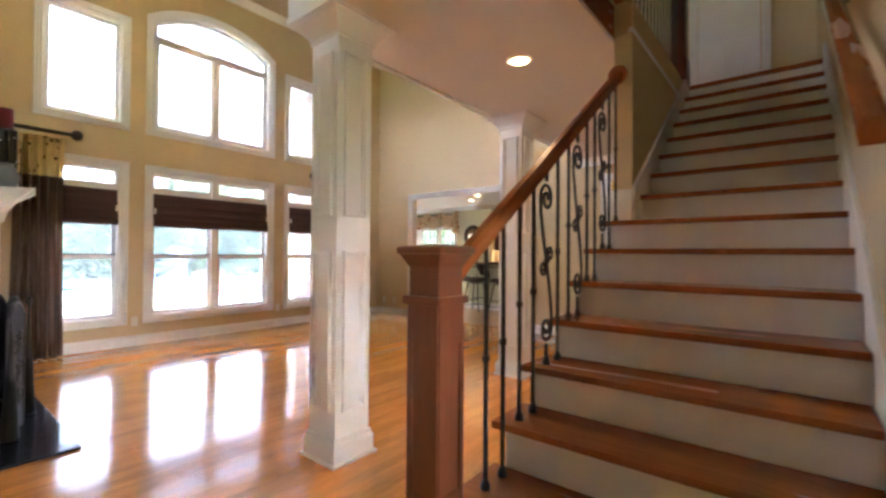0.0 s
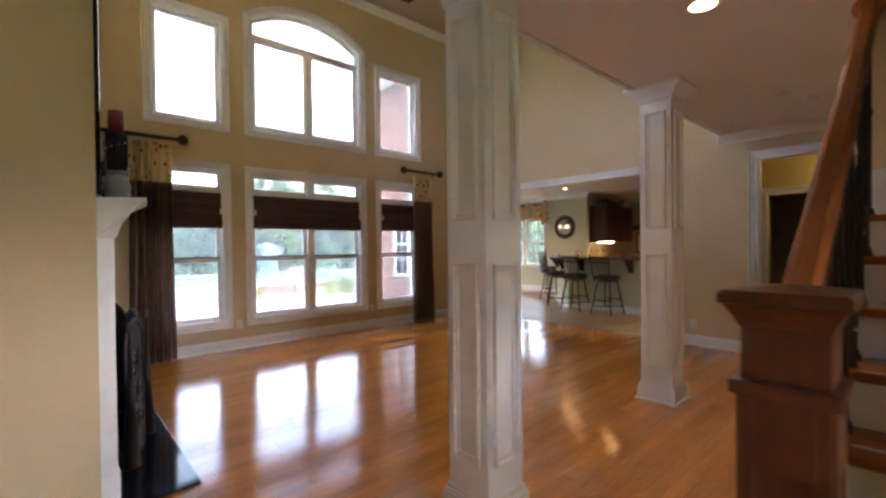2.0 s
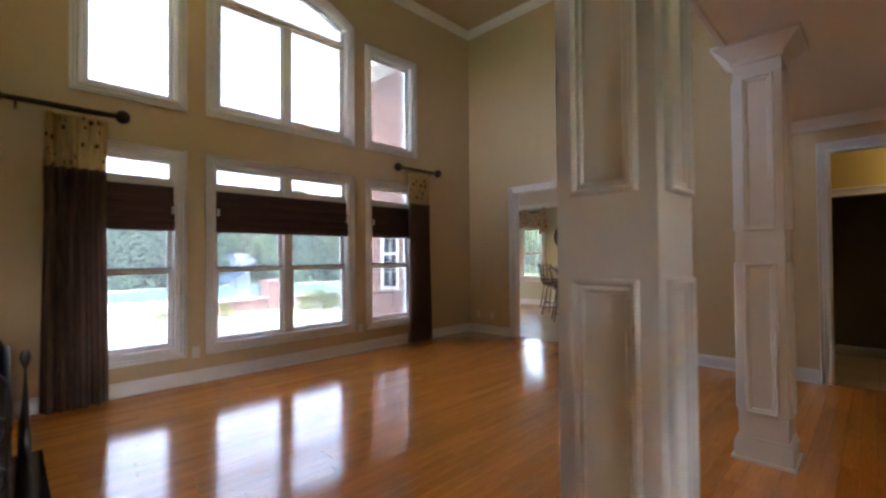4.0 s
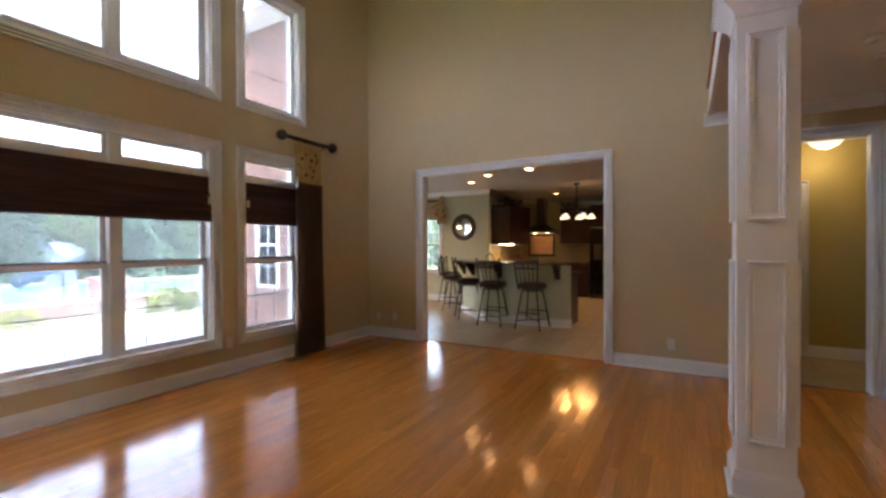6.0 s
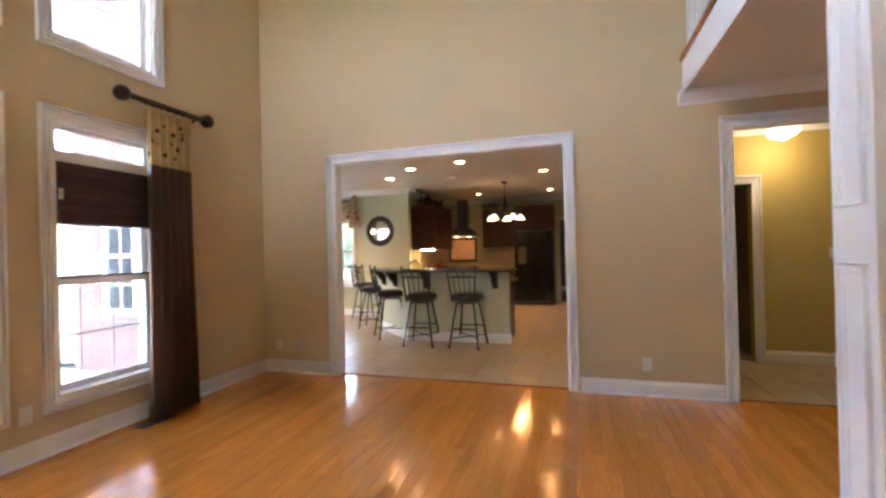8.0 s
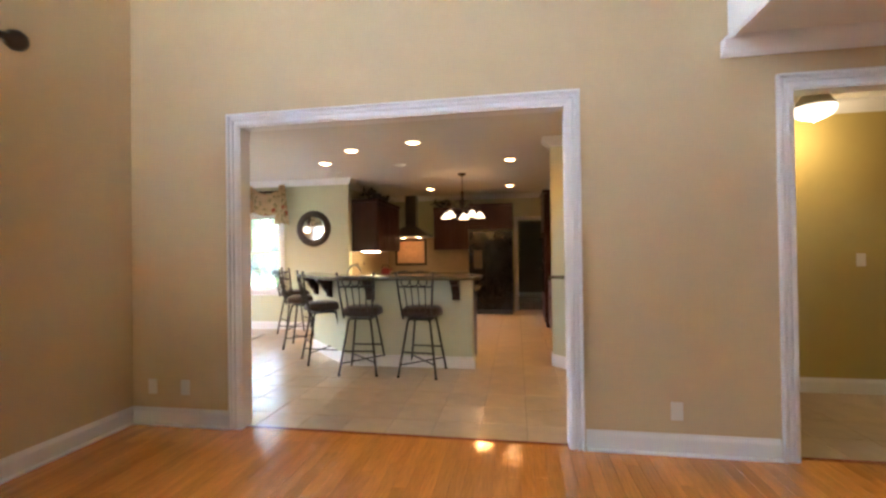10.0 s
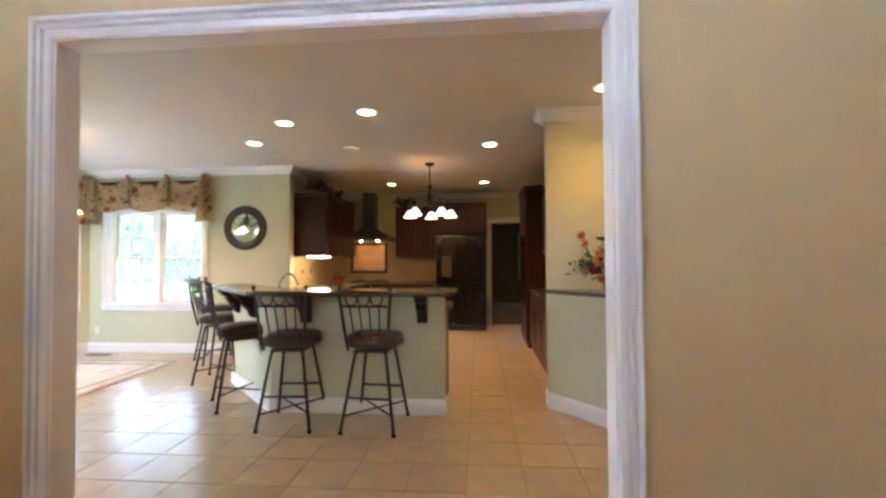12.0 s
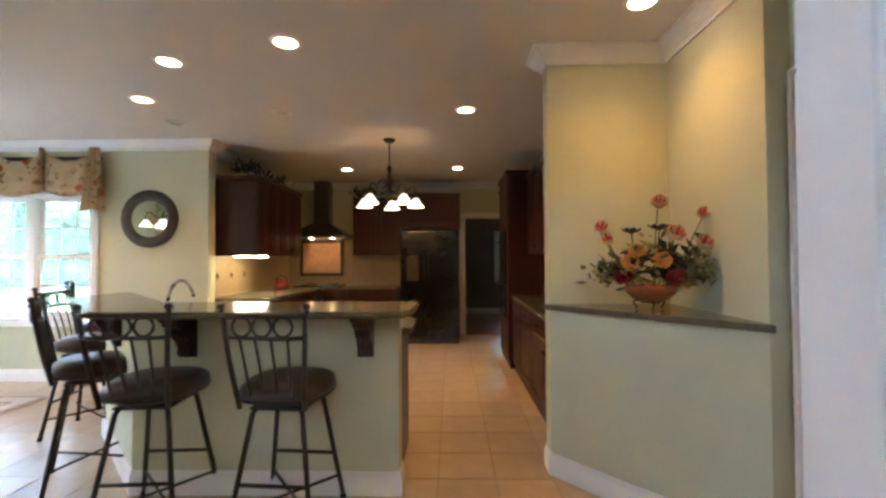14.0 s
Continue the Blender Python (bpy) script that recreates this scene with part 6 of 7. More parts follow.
# chandelier
def chandelier(label, cx, cy, drop, phase, lamps):
    """Five bell shades on curved arms under a turned stem; drop lowers the body on a longer rod."""
    t = thing("chandelier", label, "chandelier")
    bm = bmesh.new()
    lathe(bm, [(0.07, LO - 0.001), (0.07, LO - 0.015), (0.045, LO - 0.04), (0.012, LO - 0.05)], (cx, cy, 0), 24)
    part("canopy", bm, BRONZE, t)
    bm = bmesh.new()
    lathe(bm, [(0.0, 2.07), (0.02, 2.09), (0.012, 2.12), (0.03, 2.20), (0.045, 2.26), (0.028, 2.30), (0.02, 2.36), (0.035, 2.40), (0.02, 2.43), (0.007, 2.44), (0.007, 2.70 + drop)], (cx, cy, -drop), 20)
    part("stem", bm, BRONZE, t)
    for k in range(5):
        a = k * 2 * math.pi / 5 + phase
        c, s = math.cos(a), math.sin(a)
        bm = bmesh.new()
        tube(bm, [(cx + c * r, cy + s * r, z - drop) for r, z in ((0.02, 2.16), (0.10, 2.11), (0.18, 2.13), (0.25, 2.20), (0.29, 2.20), (0.31, 2.14), (0.31, 2.07))], 0.008, 8)
        arm = part("arm", bm, BRONZE, t)
        bm = bmesh.new()
        tube(bm, [(cx + c * (0.10 + 0.05 * math.cos(q)), cy + s * (0.10 + 0.05 * math.cos(q)), 2.22 - drop + 0.05 * math.sin(q)) for q in [i * 0.35 for i in range(14)]], 0.005, 6)
        part("scroll", bm, BRONZE, arm)
        bm = bmesh.new()
        lathe(bm, [(0.022, 2.075), (0.032, 2.068), (0.045, 2.05), (0.062, 2.018), (0.09, 1.982), (0.098, 1.972), (0.091, 1.972), (0.058, 2.012), (0.026, 2.058)], (cx + c * 0.31, cy + s * 0.31, -drop), 24)
        part("shade", bm, SHADEGLOW, t, "frosted glass bell shade, lit")
        if k < lamps:
            lamp("chandelier_lamp", "POINT", pose(cx + c * 0.31, cy + s * 0.31, 1.985 - drop), 0.55 / lamps, (1.0, 0.42, 0.09), 0.02)
    return t


chandelier("bronze chandelier with five lit frosted shades over the kitchen", -4.53, 11.02, 0.0, 0.35, 5)
chandelier("bronze chandelier with five lit frosted shades over the rug", -8.38, 8.95, 0.07, 0.0, 2)
for x, y in ((-3.69, 10.06), (-5.41, 12.64), (-3.73, 12.62)):
    lamp("kitchen_downlight", "SPOT", look((x, y, LO - 0.02), (x, y + 0.01, 0)), 0.10, (1.0, 0.46, 0.11), 0.06, angle=120, blend=1.0)
lamp("niche_downlight", "SPOT", look((-2.81, 8.40, LO - 0.02), (-2.81, 8.41, 0)), 0.42, (1.0, 0.46, 0.09), 0.06, angle=130, blend=1.0)

for x, y in ((-4.86, 8.78), (-5.76, 9.02), (-6.44, 9.71), (-3.69, 10.06), (-2.81, 8.40), (-5.41, 12.64), (-3.73, 12.62)):
    recessed_light(x, y, LO)
for x, y in ((-6.56, 10.35), (-5.39, 10.07)):
    recessed_light(x, y, LO, False)

# rug and floor register
t = thing("area_rug", "cream patterned rug with a dark border on the tiles", "rug")
part("field", bbox(-10.0, -7.87, 8.3, 10.45, 0.001, 0.012, bevel=0.003), CARPET, t)
for d_, z in ((0.03, 0.013), (0.20, 0.0132)):
    a, b, c, e = -10.0 + d_, -7.87 - d_, 8.3 + d_, 10.45 - d_
    bm = bmesh.new()
    w = 0.022
    for q in ((a, b, c, c + w), (a, b, e - w, e), (a, a + w, c + w, e - w), (b - w, b, c + w, e - w)):
        box(bm, q[0], q[1], q[2], q[3], 0.0115, z + 0.001)
    part("border", bm, RUGEDGE, t)
tagged(part("floor_register", bbox(-9.55, -9.2, 10.72, 10.82, 0.001, 0.008, bevel=0.002), BRONZE), "dark metal floor register in the tiles", "floor vent")
wall_plate("y", KW, -1, -9.62, 0.32)

# hall: lamp, baseboard, inner doorway
t = thing("ceiling_lamp", "frosted glass bowl ceiling lamp, lit", "ceiling lamp")
bm = bmesh.new()
lathe(bm, [(0.0, 2.485), (0.06, 2.492), (0.12, 2.515), (0.155, 2.555), (0.16, 2.59)], (-1.04, 7.82, 0), 28)
part("bowl", bm, SHADEGLOW, t)
bm = bmesh.new()
lathe(bm, [(0.0, 2.46), (0.012, 2.47), (0.01, 2.486)], (-1.04, 7.82, 0), 12)
lathe(bm, [(0.161, 2.591), (0.161, 2.599), (0.03, 2.605), (0.03, LO - 0.03), (0.07, LO - 0.001)], (-1.04, 7.82, 0), 24)
part("fitting", bm, WHITE, t)
lamp("hall_lamp", "POINT", pose(-1.04, 7.82, 2.42), 0.14, (1.0, 0.72, 0.38), 0.06)
casing("casing", "y", 8.2, -1, -2.05, -1.22, 0, 2.07)
moulding("baseboard", [(1.05, 8.2, 0), (-1.12, 8.2, 0)], BASEPROF, WHITE, "white baseboard in the hall")
moulding("crown_moulding", [(1.05, 8.2, LO - 0.11), (-2.18, 8.2, LO - 0.11)], CROWN, WHITE, "white crown moulding in the hall")
wall_plate("y", 8.2, -1, -0.45, 1.25, "switch")
casing("casing", "y", 13.9, -1, -3.58, -2.75, 0, 2.1, label="white casing round the kitchen doorway")
moulding("baseboard", [(-1.6, 17.0, 0), (-4.6, 17.0, 0)], BASEPROF, WHITE, "white baseboard in the room beyond")

# ---- outdoors ----
GRASS = material("lawn grass", (0.085, 0.13, 0.035), 0.9, var=0.35, scale=4, bump=0.5, bump_scale=40)
PATIO = material("pale concrete patio", (0.36, 0.34, 0.305), 0.85, var=0.10, scale=3, bump=0.2)
WATER = material("pool water", (0.20, 0.36, 0.44), 0.06, var=0.12, scale=2, bump=0.2, bump_scale=3)
COPING = material("pale stone coping", (0.55, 0.52, 0.47), 0.8, var=0.1)
SLIDE = material("pale blue slide plastic", (0.15, 0.18, 0.235), 0.45, var=0.06)
CONIFER = material("conifer needles", (0.12, 0.175, 0.12), 0.8, var=0.5, scale=3)
DECID = material("deciduous leaves", (0.14, 0.19, 0.085), 0.8, var=0.5, scale=3)
SHRUB = material("yellow green shrub leaves", (0.21, 0.25, 0.04), 0.7, var=0.4, scale=9)
for _m in (CONIFER, DECID, SHRUB):
    _nt = _m.node_tree
    _b = _nt.nodes["Principled BSDF"]
    _b.inputs["Specular IOR Level"].default_value = 0.15
    _tr = _nt.nodes.new("ShaderNodeBsdfTranslucent")
    _mx = _nt.nodes.new("ShaderNodeMixShader")
    _mx.inputs[0].default_value = 0.4
    _nt.links.new(_b.inputs["Base Color"].links[0].from_socket, _tr.inputs["Color"])
    _nt.links.new(_b.outputs[0], _mx.inputs[1])
    _nt.links.new(_tr.outputs[0], _mx.inputs[2])
    _nt.links.new(_mx.outputs[0], _nt.nodes["Material Output"].inputs["Surface"])
BARK = material("tree bark", (0.10, 0.075, 0.055), 0.9, var=0.4, bump=0.6, bump_scale=30)
bm = bmesh.new()
box(bm, -700, 700, -700, 700, -1.2, -0.30)
tagged(part("ground", bm, GRASS), "lawn reaching to the woods", "lawn", "", "structure")
solid("patio", PATIO, [(-14.2, -6.975, -6, 6.6, -0.4, -0.15), (-14.2, -10.9, 6.6, 16, -0.4, -0.15)], "pale concrete patio behind the house", "patio")
# brick wing outside the far window
wing = thing("house_wing", "red brick wing of the house with white trim", "house wing", kind="structure")
bm = bmesh.new()
for a, b, c, d in cells(-10.0, -6.975, -0.4, 5.4, [WW]):
    box(bm, a, b, 6.684, 6.737, c, d)
wing_wall = part("wall", bm, MORTAR, wing, "pale mortar joints")
bm = bmesh.new()
box(bm, 0.0, 1.2, 0.0, 0.05, -0.4, 5.4, m=pose(-10.0, 6.735, 0, 0, 0, 135))
part("wall", bm, BRICK, wing)
part("wall", bbox(-10.9, -10.80, 7.6, 10.2, -0.4, 0.70), BRICK, wing)
part("soffit", bbox(-11.3, -6.975, 6.15, 6.9, 5.40, 5.46), WHITE, wing)
part("fascia", bbox(-11.3, -6.975, 6.12, 6.148, 5.38, 5.6), WHITE, wing)
for o in (WW,):
    part("soldier_course", bbox(o[0] - 0.1, o[1] + 0.1, 6.64, 6.679, o[2] - 0.09, o[2] - 0.002, bevel=0.004), BRICK, wing)
    bm = bmesh.new()
    a, b, c, d = o
    zm = (c + d) / 2
    for q in ((a, a + 0.08, c, d), (b - 0.08, b, c, d), (a + 0.08, b - 0.08, c, c + 0.06), (a + 0.08, b - 0.08, d - 0.06, d), (a + 0.08, b - 0.08, zm - 0.025, zm + 0.025)):
        box(bm, q[0], q[1], 6.67, 6.735, q[2], q[3], 0.003)
    w = part("window", bm, WHITE, wing, "white double-hung sashes")
    pane(bbox(a + 0.07, b - 0.07, 6.70, 6.704, c + 0.05, d - 0.05), w)
    part("grille", bbox((a + b) / 2 - 0.009, (a + b) / 2 + 0.009, 6.685, 6.698, c + 0.06, d - 0.06), WHITE, w)
    for z in ((c + zm) / 2, (d + zm) / 2):
        part("grille", bbox(a + 0.08, b - 0.08, 6.686, 6.697, z - 0.009, z + 0.009), WHITE, w)
# raised pool behind low brick walls
gw = thing("garden_wall", "low red brick garden wall with a stone cap", "garden wall")
part("wall", bbox(-14.35, -14.05, 4.3, 6.05, -0.4, 0.16), BRICK, gw)
part("wall", bbox(-14.35, -14.05, 6.6, 9.9, -0.4, 0.16), BRICK, gw)
part("cap", bbox(-14.38, -14.02, 4.28, 6.05, 0.16, 0.20, bevel=0.01), COPING, gw)
part("cap", bbox(-14.38, -14.02, 6.6, 9.92, 0.16, 0.20, bevel=0.01), COPING, gw)
part("pier", bbox(-14.5, -13.95, 6.05, 6.6, -0.4, 0.62), BRICK, gw)
part("pier_cap", bbox(-14.54, -13.91, 6.01, 6.64, 0.62, 0.69, bevel=0.015), BRICK, gw)
part("return", bbox(-13.95, -12.3, 9.6, 9.9, -0.4, 0.3), BRICK, gw)
pool = thing("swimming_pool", "blue swimming pool with pale coping", "swimming pool")


def oval(cx, cy, rx, ry, k=40, wob=0.12):
    return [(cx + rx * math.cos(a) * (1 + wob * math.sin(2 * a + 0.5)), cy + ry * math.sin(a) * (1 + wob * math.cos(3 * a))) for a in [i * 2 * math.pi / k for i in range(k)]]


bm = bmesh.new()
prism(bm, oval(-19.3, 7.4, 3.9, 7.4), "z", -0.32, 0.05)
part("coping", bm, COPING, pool)
bm = bmesh.new()
prism(bm, oval(-19.3, 7.4, 3.45, 6.9), "z", 0.02, 0.058)
part("water", bm, WATER, pool)
bm = bmesh.new()
prism(bm, oval(-19.3, 7.4, 5.2, 9.4, wob=0.05), "z", -0.35, -0.02)
tagged(part("pool_deck", bm, PATIO), "pale concrete deck round the pool", "deck", "", "structure")
sl = thing("pool_slide", "curved pale blue pool slide", "pool slide")
bm = bmesh.new()
path = [Vector((-21.2 + 1.0 * math.cos(a), 7.3 + 0.8 * math.sin(a), 0.1 + 1.2 * (i / 20) ** 0.8)) for i, a in enumerate([-0.9 + j * 0.17 for j in range(21)])]
rows = []
for i, p in enumerate(path):
    d = (path[min(i + 1, 20)] - path[max(i - 1, 0)]).normalized()
    s = d.cross(Vector((0, 0, 1))).normalized()
    rows.append([bm.verts.new(p + s * 0.38 * math.cos(q) + Vector((0, 0, 0.34 * (1 - math.sin(q))))) for q in [k * math.pi / 8 for k in range(9)]])
for a, b in zip(rows, rows[1:]):
    for j in range(8):
        bm.faces.new((a[j], a[j + 1], b[j + 1], b[j])).smooth = True
bmesh.ops.solidify(bm, geom=bm.faces[:], thickness=0.04)
part("chute", bm, SLIDE, sl)
bm = bmesh.new()
prism(bm, [(-22.5, 0.0), (-21.5, 0.0), (-21.9, 1.5), (-22.3, 1.5)], "y", 7.9, 8.5)
part("tower", bm, SLIDE, sl)


def leaf_mesh(name, mat, rnd, n, shape, size):
    """Many small leaf clumps scattered over a crown; shape gives a radius for a height 0..1."""
    vs, fc = [], []
    for _ in range(n):
        h = rnd.random()
        a = rnd.uniform(0, 2 * math.pi)
        lump = 1 + 0.28 * math.sin(3 * a + 9 * h) + 0.18 * math.sin(7 * a - 5 * h)
        r = shape(h) * lump * math.sqrt(rnd.uniform(0.25, 1.0))
        p = Vector((r * math.cos(a), r * math.sin(a), h))
        d = Vector((math.cos(a) + rnd.uniform(-0.6, 0.6), math.sin(a) + rnd.uniform(-0.6, 0.6), rnd.uniform(-0.7, 0.3))).normalized() * size * rnd.uniform(0.6, 1.4)
        s = d.cross(Vector((rnd.uniform(-1, 1), rnd.uniform(-1, 1), rnd.uniform(0.2, 1)))).normalized() * size * rnd.uniform(0.3, 0.7)
        k = len(vs)
        vs += [tuple(p), tuple(p + d * 0.5 + s), tuple(p + d), tuple(p + d * 0.5 - s)]
        fc.append((k, k + 1, k + 2, k + 3))
    me = bpy.data.meshes.new(name)
    me.from_pydata(vs, [], fc)
    me.materials.append(mat)
    return me


rt = random.Random(21)
con = [leaf_mesh("crown", CONIFER, rt, 6500, lambda h: 0.27 * (1 - h) ** 0.8 + 0.015, 0.033) for _ in range(2)]
dec = [leaf_mesh("crown", DECID, rt, 7000, lambda h: 0.34 * math.sin(math.pi * (0.08 + 0.88 * h)) ** 0.7, 0.028) for _ in range(2)]
bm = bmesh.new()
tube(bm, [(0, 0, -0.05), (0.01, 0.0, 0.3), (-0.005, 0.01, 0.6), (0, 0, 0.93)], [0.028, 0.021, 0.013, 0.004], 8)
for k in range(9):
    a, z = k * 2.4, 0.18 + 0.075 * k
    tube(bm, [(0, 0, z), (0.12 * math.cos(a) * (1.1 - z), 0.12 * math.sin(a) * (1.1 - z), z + 0.04), (0.22 * math.cos(a) * (1.1 - z), 0.22 * math.sin(a) * (1.1 - z), z + 0.06)], [0.008, 0.005, 0.002], 5)
trunk = mesh_of("trunk", bm)
trunk.materials.append(BARK)


def tree(x, y, h, conifer, k):
    t = thing("tree", "tall dark green conifer at the edge of the woods" if conifer else "leafy green tree at the edge of the woods", "tree", "trees beyond the pool")
    for nm, me in (("trunk", trunk), ("crown", (con if conifer else dec)[k % 2])):
        o = new(nm, me)
        o.parent = t
    t.matrix_basis = Matrix.LocRotScale((x, y, -0.3), Euler((0, 0, rt.uniform(0, 6))), (h * rt.uniform(1.0, 1.4), h * rt.uniform(1.0, 1.4), h))


k = 0
for i in range(26):
    a = i / 25
    for row, (xx, hh) in enumerate(((-30, 4.9), (-36, 6.4))):
        y = -26 + 62 * a + rt.uniform(-0.8, 0.8) + row * 1.2
        tree(xx + rt.uniform(-1.5, 1.5), y, hh * rt.uniform(0.82, 1.12), rt.random() < 0.6, k)
        k += 1
for i in range(16):
    tree(-34 + i * 2.6 + rt.uniform(-0.6, 0.6), 36 + rt.uniform(-2, 2) - 0.2 * abs(i - 8), rt.uniform(5.5, 7.5), rt.random() < 0.4, k)
    k += 1
for i in range(12):
    tree(-31 + rt.uniform(-2, 2), 16 + i * 1.7, rt.uniform(4.2, 5.6), rt.random() < 0.5, k)
    k += 1
sh = leaf_mesh("leaves", SHRUB, rt, 1500, lambda h: 0.75 * math.sqrt(max(0.02, 1 - (1.1 * h - 0.1) ** 2)), 0.09)
for x, y, s in ((-13.2, 7.15, 0.62), (-13.3, 7.8, 0.5), (-13.5, 4.6, 0.4), (-13.0, 3.2, 0.3)):
    t = thing("shrub", "rounded yellow green shrub beside the brick wall", "shrub", "shrubs on the patio")
    o = new("leaves", sh)
    o.parent = t
    t.matrix_basis = Matrix.LocRotScale((x, y, -0.2), Euler((0, 0, x * 7)), (s, s, s))
pt = thing("potted_flowers", "pot of red flowers on the patio", "potted plant")
bm = bmesh.new()
lathe(bm, [(0.10, 0), (0.15, 0.2), (0.17, 0.22), (0.14, 0.2), (0.0, 0.18)], (-11.3, 7.75, -0.149), 20)
part("pot", bm, material("grey stone pot", (0.3, 0.29, 0.27), 0.8, var=0.2), pt)
bm = bmesh.new()
leafspray(bm, (-11.3, 7.75, 0.22), 120, rt, 0.11, 0.09, 0.03)
part("leaves", bm, DECID, pt)["kind"] = "stuff"
bm = bmesh.new()
leafspray(bm, (-11.3, 7.75, 0.40), 90, rt, 0.10, 0.05, 0.03)
part("blossoms", bm, material("red blossoms", (0.5, 0.03, 0.04), 0.6), pt)["kind"] = "stuff"

# ---- boards and tiles, last ----


def board_mesh(w, l, h=0.010):
    bm = bmesh.new()
    e = 0.0008
    lo = [(-w / 2, 0), (w / 2, 0), (w / 2, l), (-w / 2, l)]
    up_ = [(-w / 2 + e, e), (w / 2 - e, e), (w / 2 - e, l - e), (-w / 2 + e, l - e)]
    a = [bm.verts.new((*p, -h)) for p in lo]
    b = [bm.verts.new((*p, -e)) for p in lo]
    c = [bm.verts.new((*p, 0)) for p in up_]
    for r, s in ((a, b), (b, c)):
        for i in range(4):
            bm.faces.new((r[i], r[(i + 1) % 4], s[(i + 1) % 4], s[i]))
    bm.faces.new(c)
    return bm


rnd = random.Random(11)
W = 0.083
lengths = [0.62, 0.9, 1.2, 1.5]
shared = {}
for l in lengths:
    shared[l] = mesh_of("board", board_mesh(W - 0.0008, l - 0.0008))
    shared[l].materials.append(OAK)
floor_ob = bpy.data.objects["floor"]
vs, fc = [], []


def joined(vs, fc, x, y, w, l, z=0.0, e=0.0008, h=0.010):
    n = len(vs)
    lo = [(x - w / 2, y), (x + w / 2, y), (x + w / 2, y + l), (x - w / 2, y + l)]
    up_ = [(x - w / 2 + e, y + e), (x + w / 2 - e, y + e), (x + w / 2 - e, y + l - e), (x - w / 2 + e, y + l - e)]
    vs += [(*p, z - h) for p in lo] + [(*p, z - e) for p in lo] + [(*p, z) for p in up_]
    for r in (0, 4):
        for i in range(4):
            fc.append((n + r + i, n + r + (i + 1) % 4, n + r + 4 + (i + 1) % 4, n + r + 4 + i))
    fc.append((n + 8, n + 9, n + 10, n + 11))


Y0, Y1 = -2.7, FY + 0.058
x = WX + W / 2
count = 0
while x < 2.25 - W / 2:
    y = Y0
    first_len = rnd.choice((0.3, 0.5, 0.75, 1.0))
    while y < Y1 - 0.01:
        l = rnd.choice(lengths) if y > Y0 else first_len
        rest = Y1 - y
        if l > rest:
            l = rest
        if l in shared and -4.5 < x < -2.3 and 0.9 < y and count < 300:
            o = new("board", shared[l])
            o.parent = floor_ob
            o.location = (x, y, 0)
            count += 1
        else:
            joined(vs, fc, x, y, W - 0.0008, l - 0.0008)
        y += l
    x += W
me = bpy.data.meshes.new("board_field")
me.from_pydata(vs, [], fc)
me.materials.append(OAKJ)
o = new("board_field", me)
o.parent = floor_ob
o["kind"] = "stuff"

TS = 0.36
tile_me = mesh_of("tile", board_mesh(TS - 0.007, TS - 0.007, 0.008))
tile_me.materials.append(TILE)
kf = bpy.data.objects["floor_kitchen"]
vs, fc = [], []
count = 0
i0 = math.ceil((-10.7 + 3.92) / TS)
for i in range(i0, 5):
    xa, xb = -3.92 + i * TS, -3.92 + (i + 1) * TS
    for j in range(-4, 17):
        ya, yb = 8.13 + j * TS, 8.13 + (j + 1) * TS
        a, b, c, d = max(xa, -10.75), min(xb, -2.21), max(ya, FY + 0.06), min(yb, 13.98)
        if b - a < 0.02 or d - c < 0.02:
            continue
        whole = abs(b - a - TS) < 1e-6 and abs(d - c - TS) < 1e-6
        if whole and -8.2 < xa < -3.0 and ya < 11.6 and count < 300:
            o = new("tile", tile_me)
            o.parent = kf
            o.location = ((xa + xb) / 2, ya + 0.0035, 0)
            count += 1
        else:
            joined(vs, fc, (a + b) / 2, c + 0.0035, b - a - 0.007, d - c - 0.007, 0, 0.0016, 0.007)
me = bpy.data.meshes.new("tile_field")
me.from_pydata(vs, [], fc)
me.materials.append(TILEJ)
o = new("tile_field", me)
o.parent = kf
o["kind"] = "stuff"
vs, fc = [], []
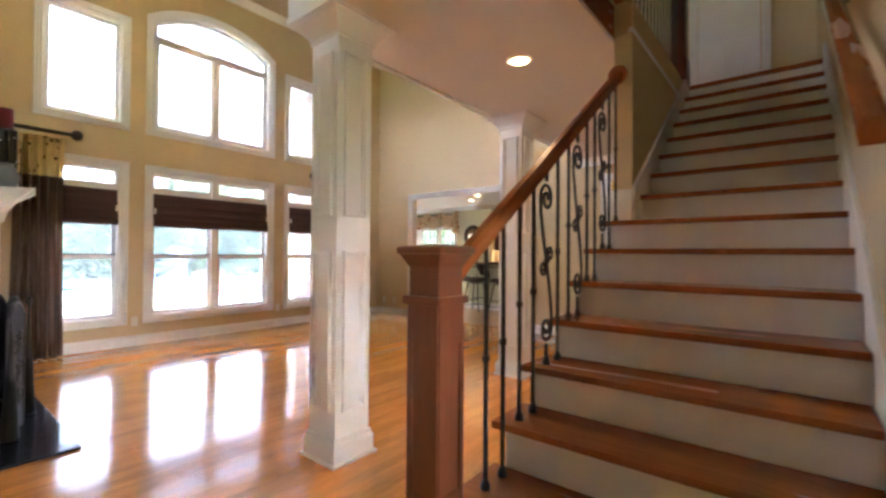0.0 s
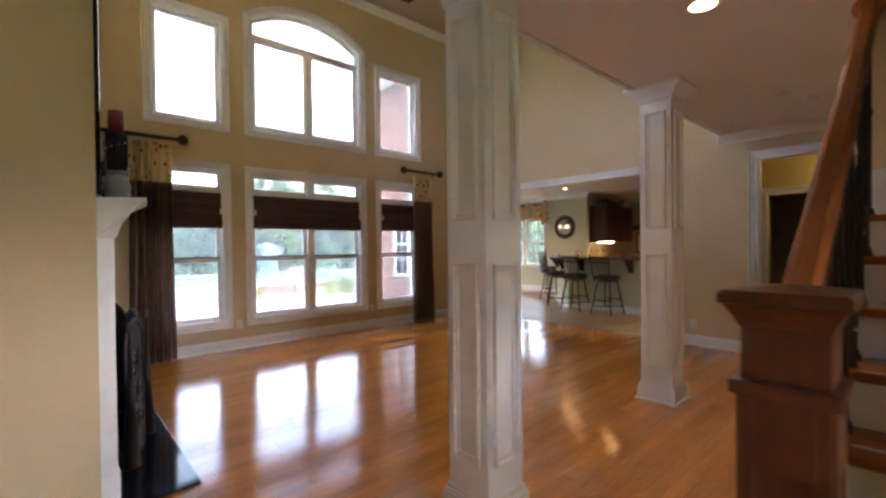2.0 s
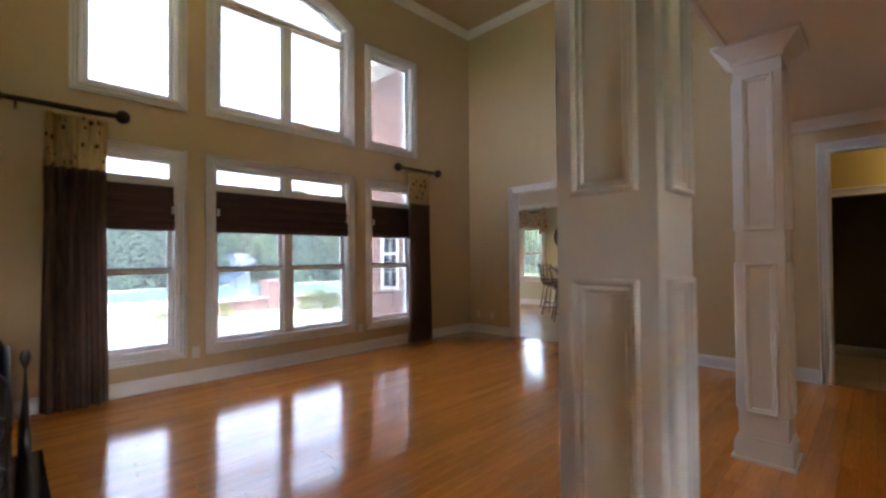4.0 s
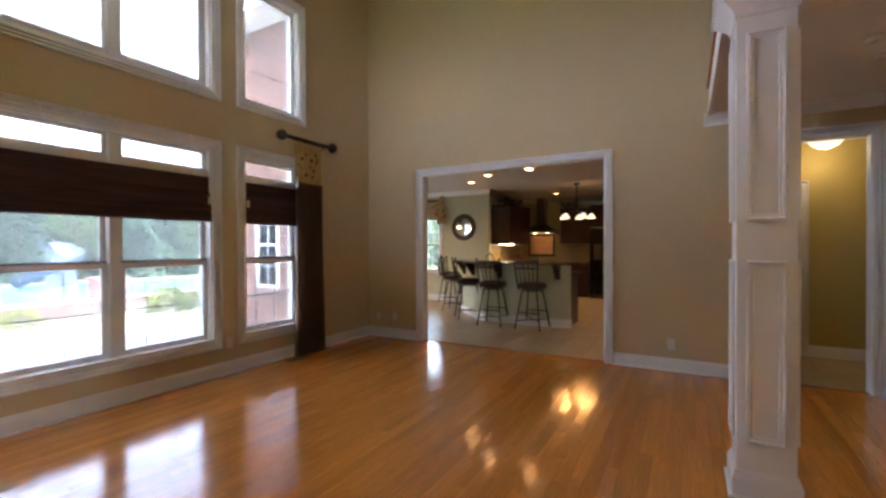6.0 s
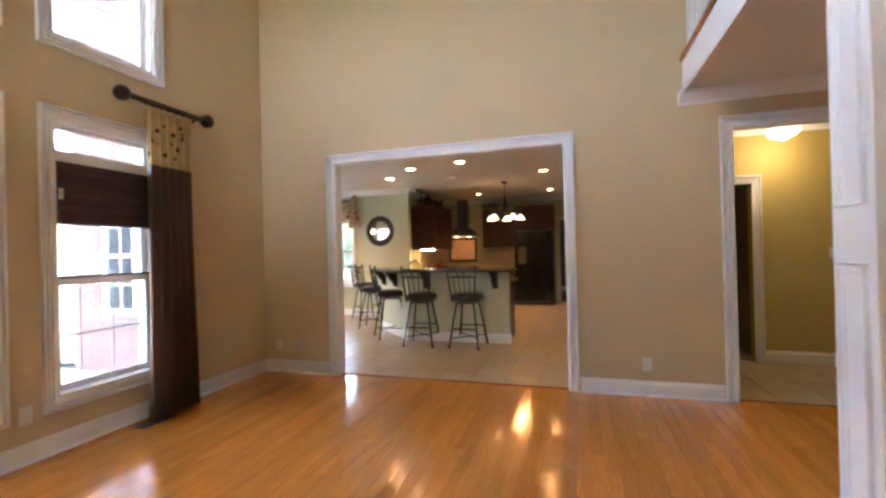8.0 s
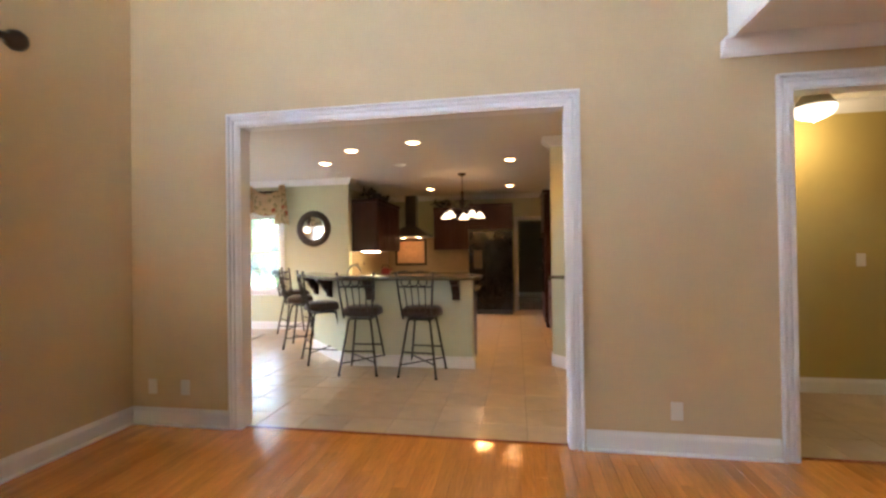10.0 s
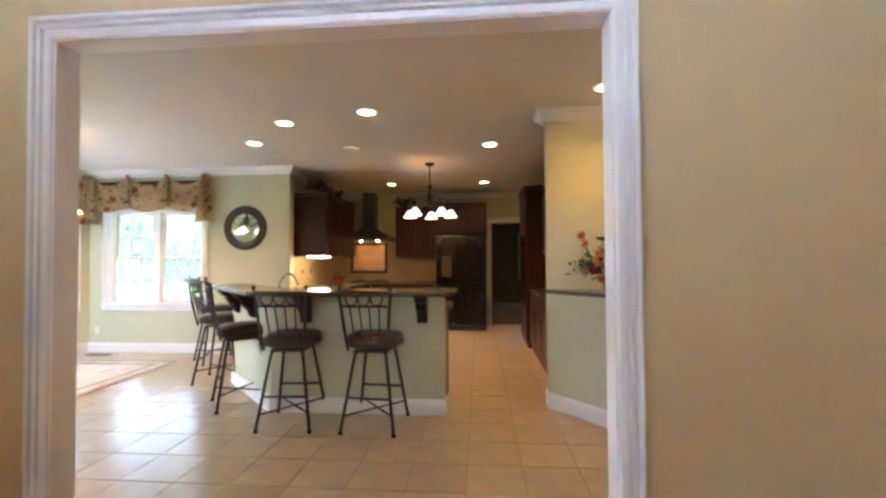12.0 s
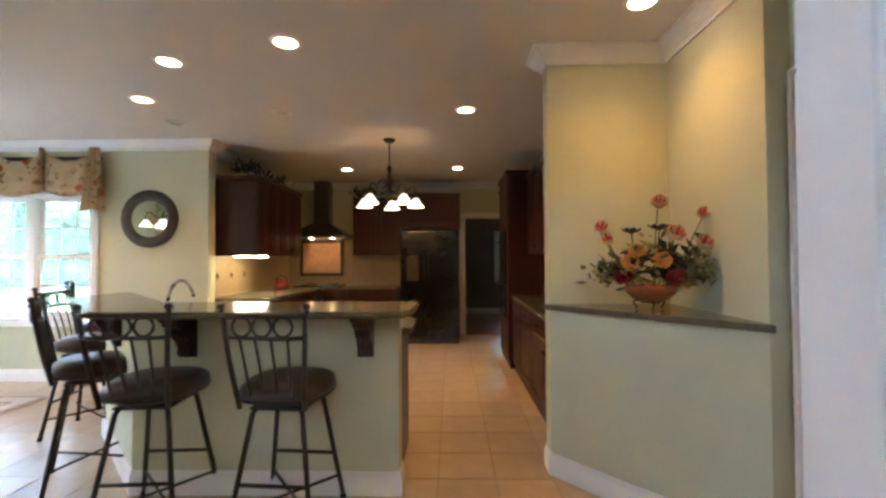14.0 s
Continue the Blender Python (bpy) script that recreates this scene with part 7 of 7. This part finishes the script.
for i in range(10):
    for j in range(5):
        xa, ya = -2.24 + i * TS, FY + 0.062 + j * TS
        joined(vs, fc, xa + TS / 2, ya, TS - 0.007, TS - 0.007, 0, 0.0016, 0.007)
me = bpy.data.meshes.new("tile_field")
me.from_pydata(vs, [], fc)
me.materials.append(TILEJ)
o = new("tile_field", me)
o.parent = bpy.data.objects["floor_hall"]
o["kind"] = "stuff"
solid("threshold", TREAD, [(OP[0] + 0.015, OP[1] - 0.015, FY + 0.03, FY + 0.062, 0.0015, 0.006), (HD[0] + 0.015, HD[1] - 0.015, FY + 0.03, FY + 0.062, 0.0015, 0.006)], "oak threshold between boards and tiles", "threshold")

# bricks of the house wing in running bond round its window
BW, BH, BJ = 0.203, 0.066, 0.010


def brick_block(w):
    bm = box(bmesh.new(), -w / 2, w / 2, 0, 0.016, 0, BH)
    for v in bm.verts:
        if v.co.y < 0.008:
            v.co.x *= 1 - 0.005 / w
            v.co.z += 0.0025 if v.co.z < BH / 2 else -0.0025
    return bm


brick_me = mesh_of("brick", brick_block(BW))
brick_me.materials.append(CLAY)
field = bmesh.new()
count = 0
for r in range(int(5.78 / (BH + BJ))):
    z = -0.39 + r * (BH + BJ)
    x = -10.0 - (0.5 * (BW + BJ) if r % 2 else 0)
    while x < -6.98:
        a, b = max(x, -10.0), min(x + BW, -6.98)
        x += BW + BJ
        spans = [(a, b)]
        if z + BH > WW[2] - 0.095 and z < WW[3] + 0.005:
            lo, hi = WW[0] - (0.1 if z < WW[2] else 0), WW[1] + (0.1 if z < WW[2] else 0)
            spans = [(a, min(b, lo - 0.004)), (max(a, hi + 0.004), b)]
        for c, d in spans:
            if d - c < 0.03:
                continue
            if abs(d - c - BW) < 1e-6 and 0.3 < z < 2.35 and count < 300:
                o = new("brick", brick_me)
                o.parent = wing_wall
                o.location = ((c + d) / 2, 6.672, z)
                count += 1
            else:
                box(field, c, d, 6.6725, 6.686, z, z + BH)
o = part("brick_field", field, CLAYJ, wing_wall)
o["kind"] = "stuff"
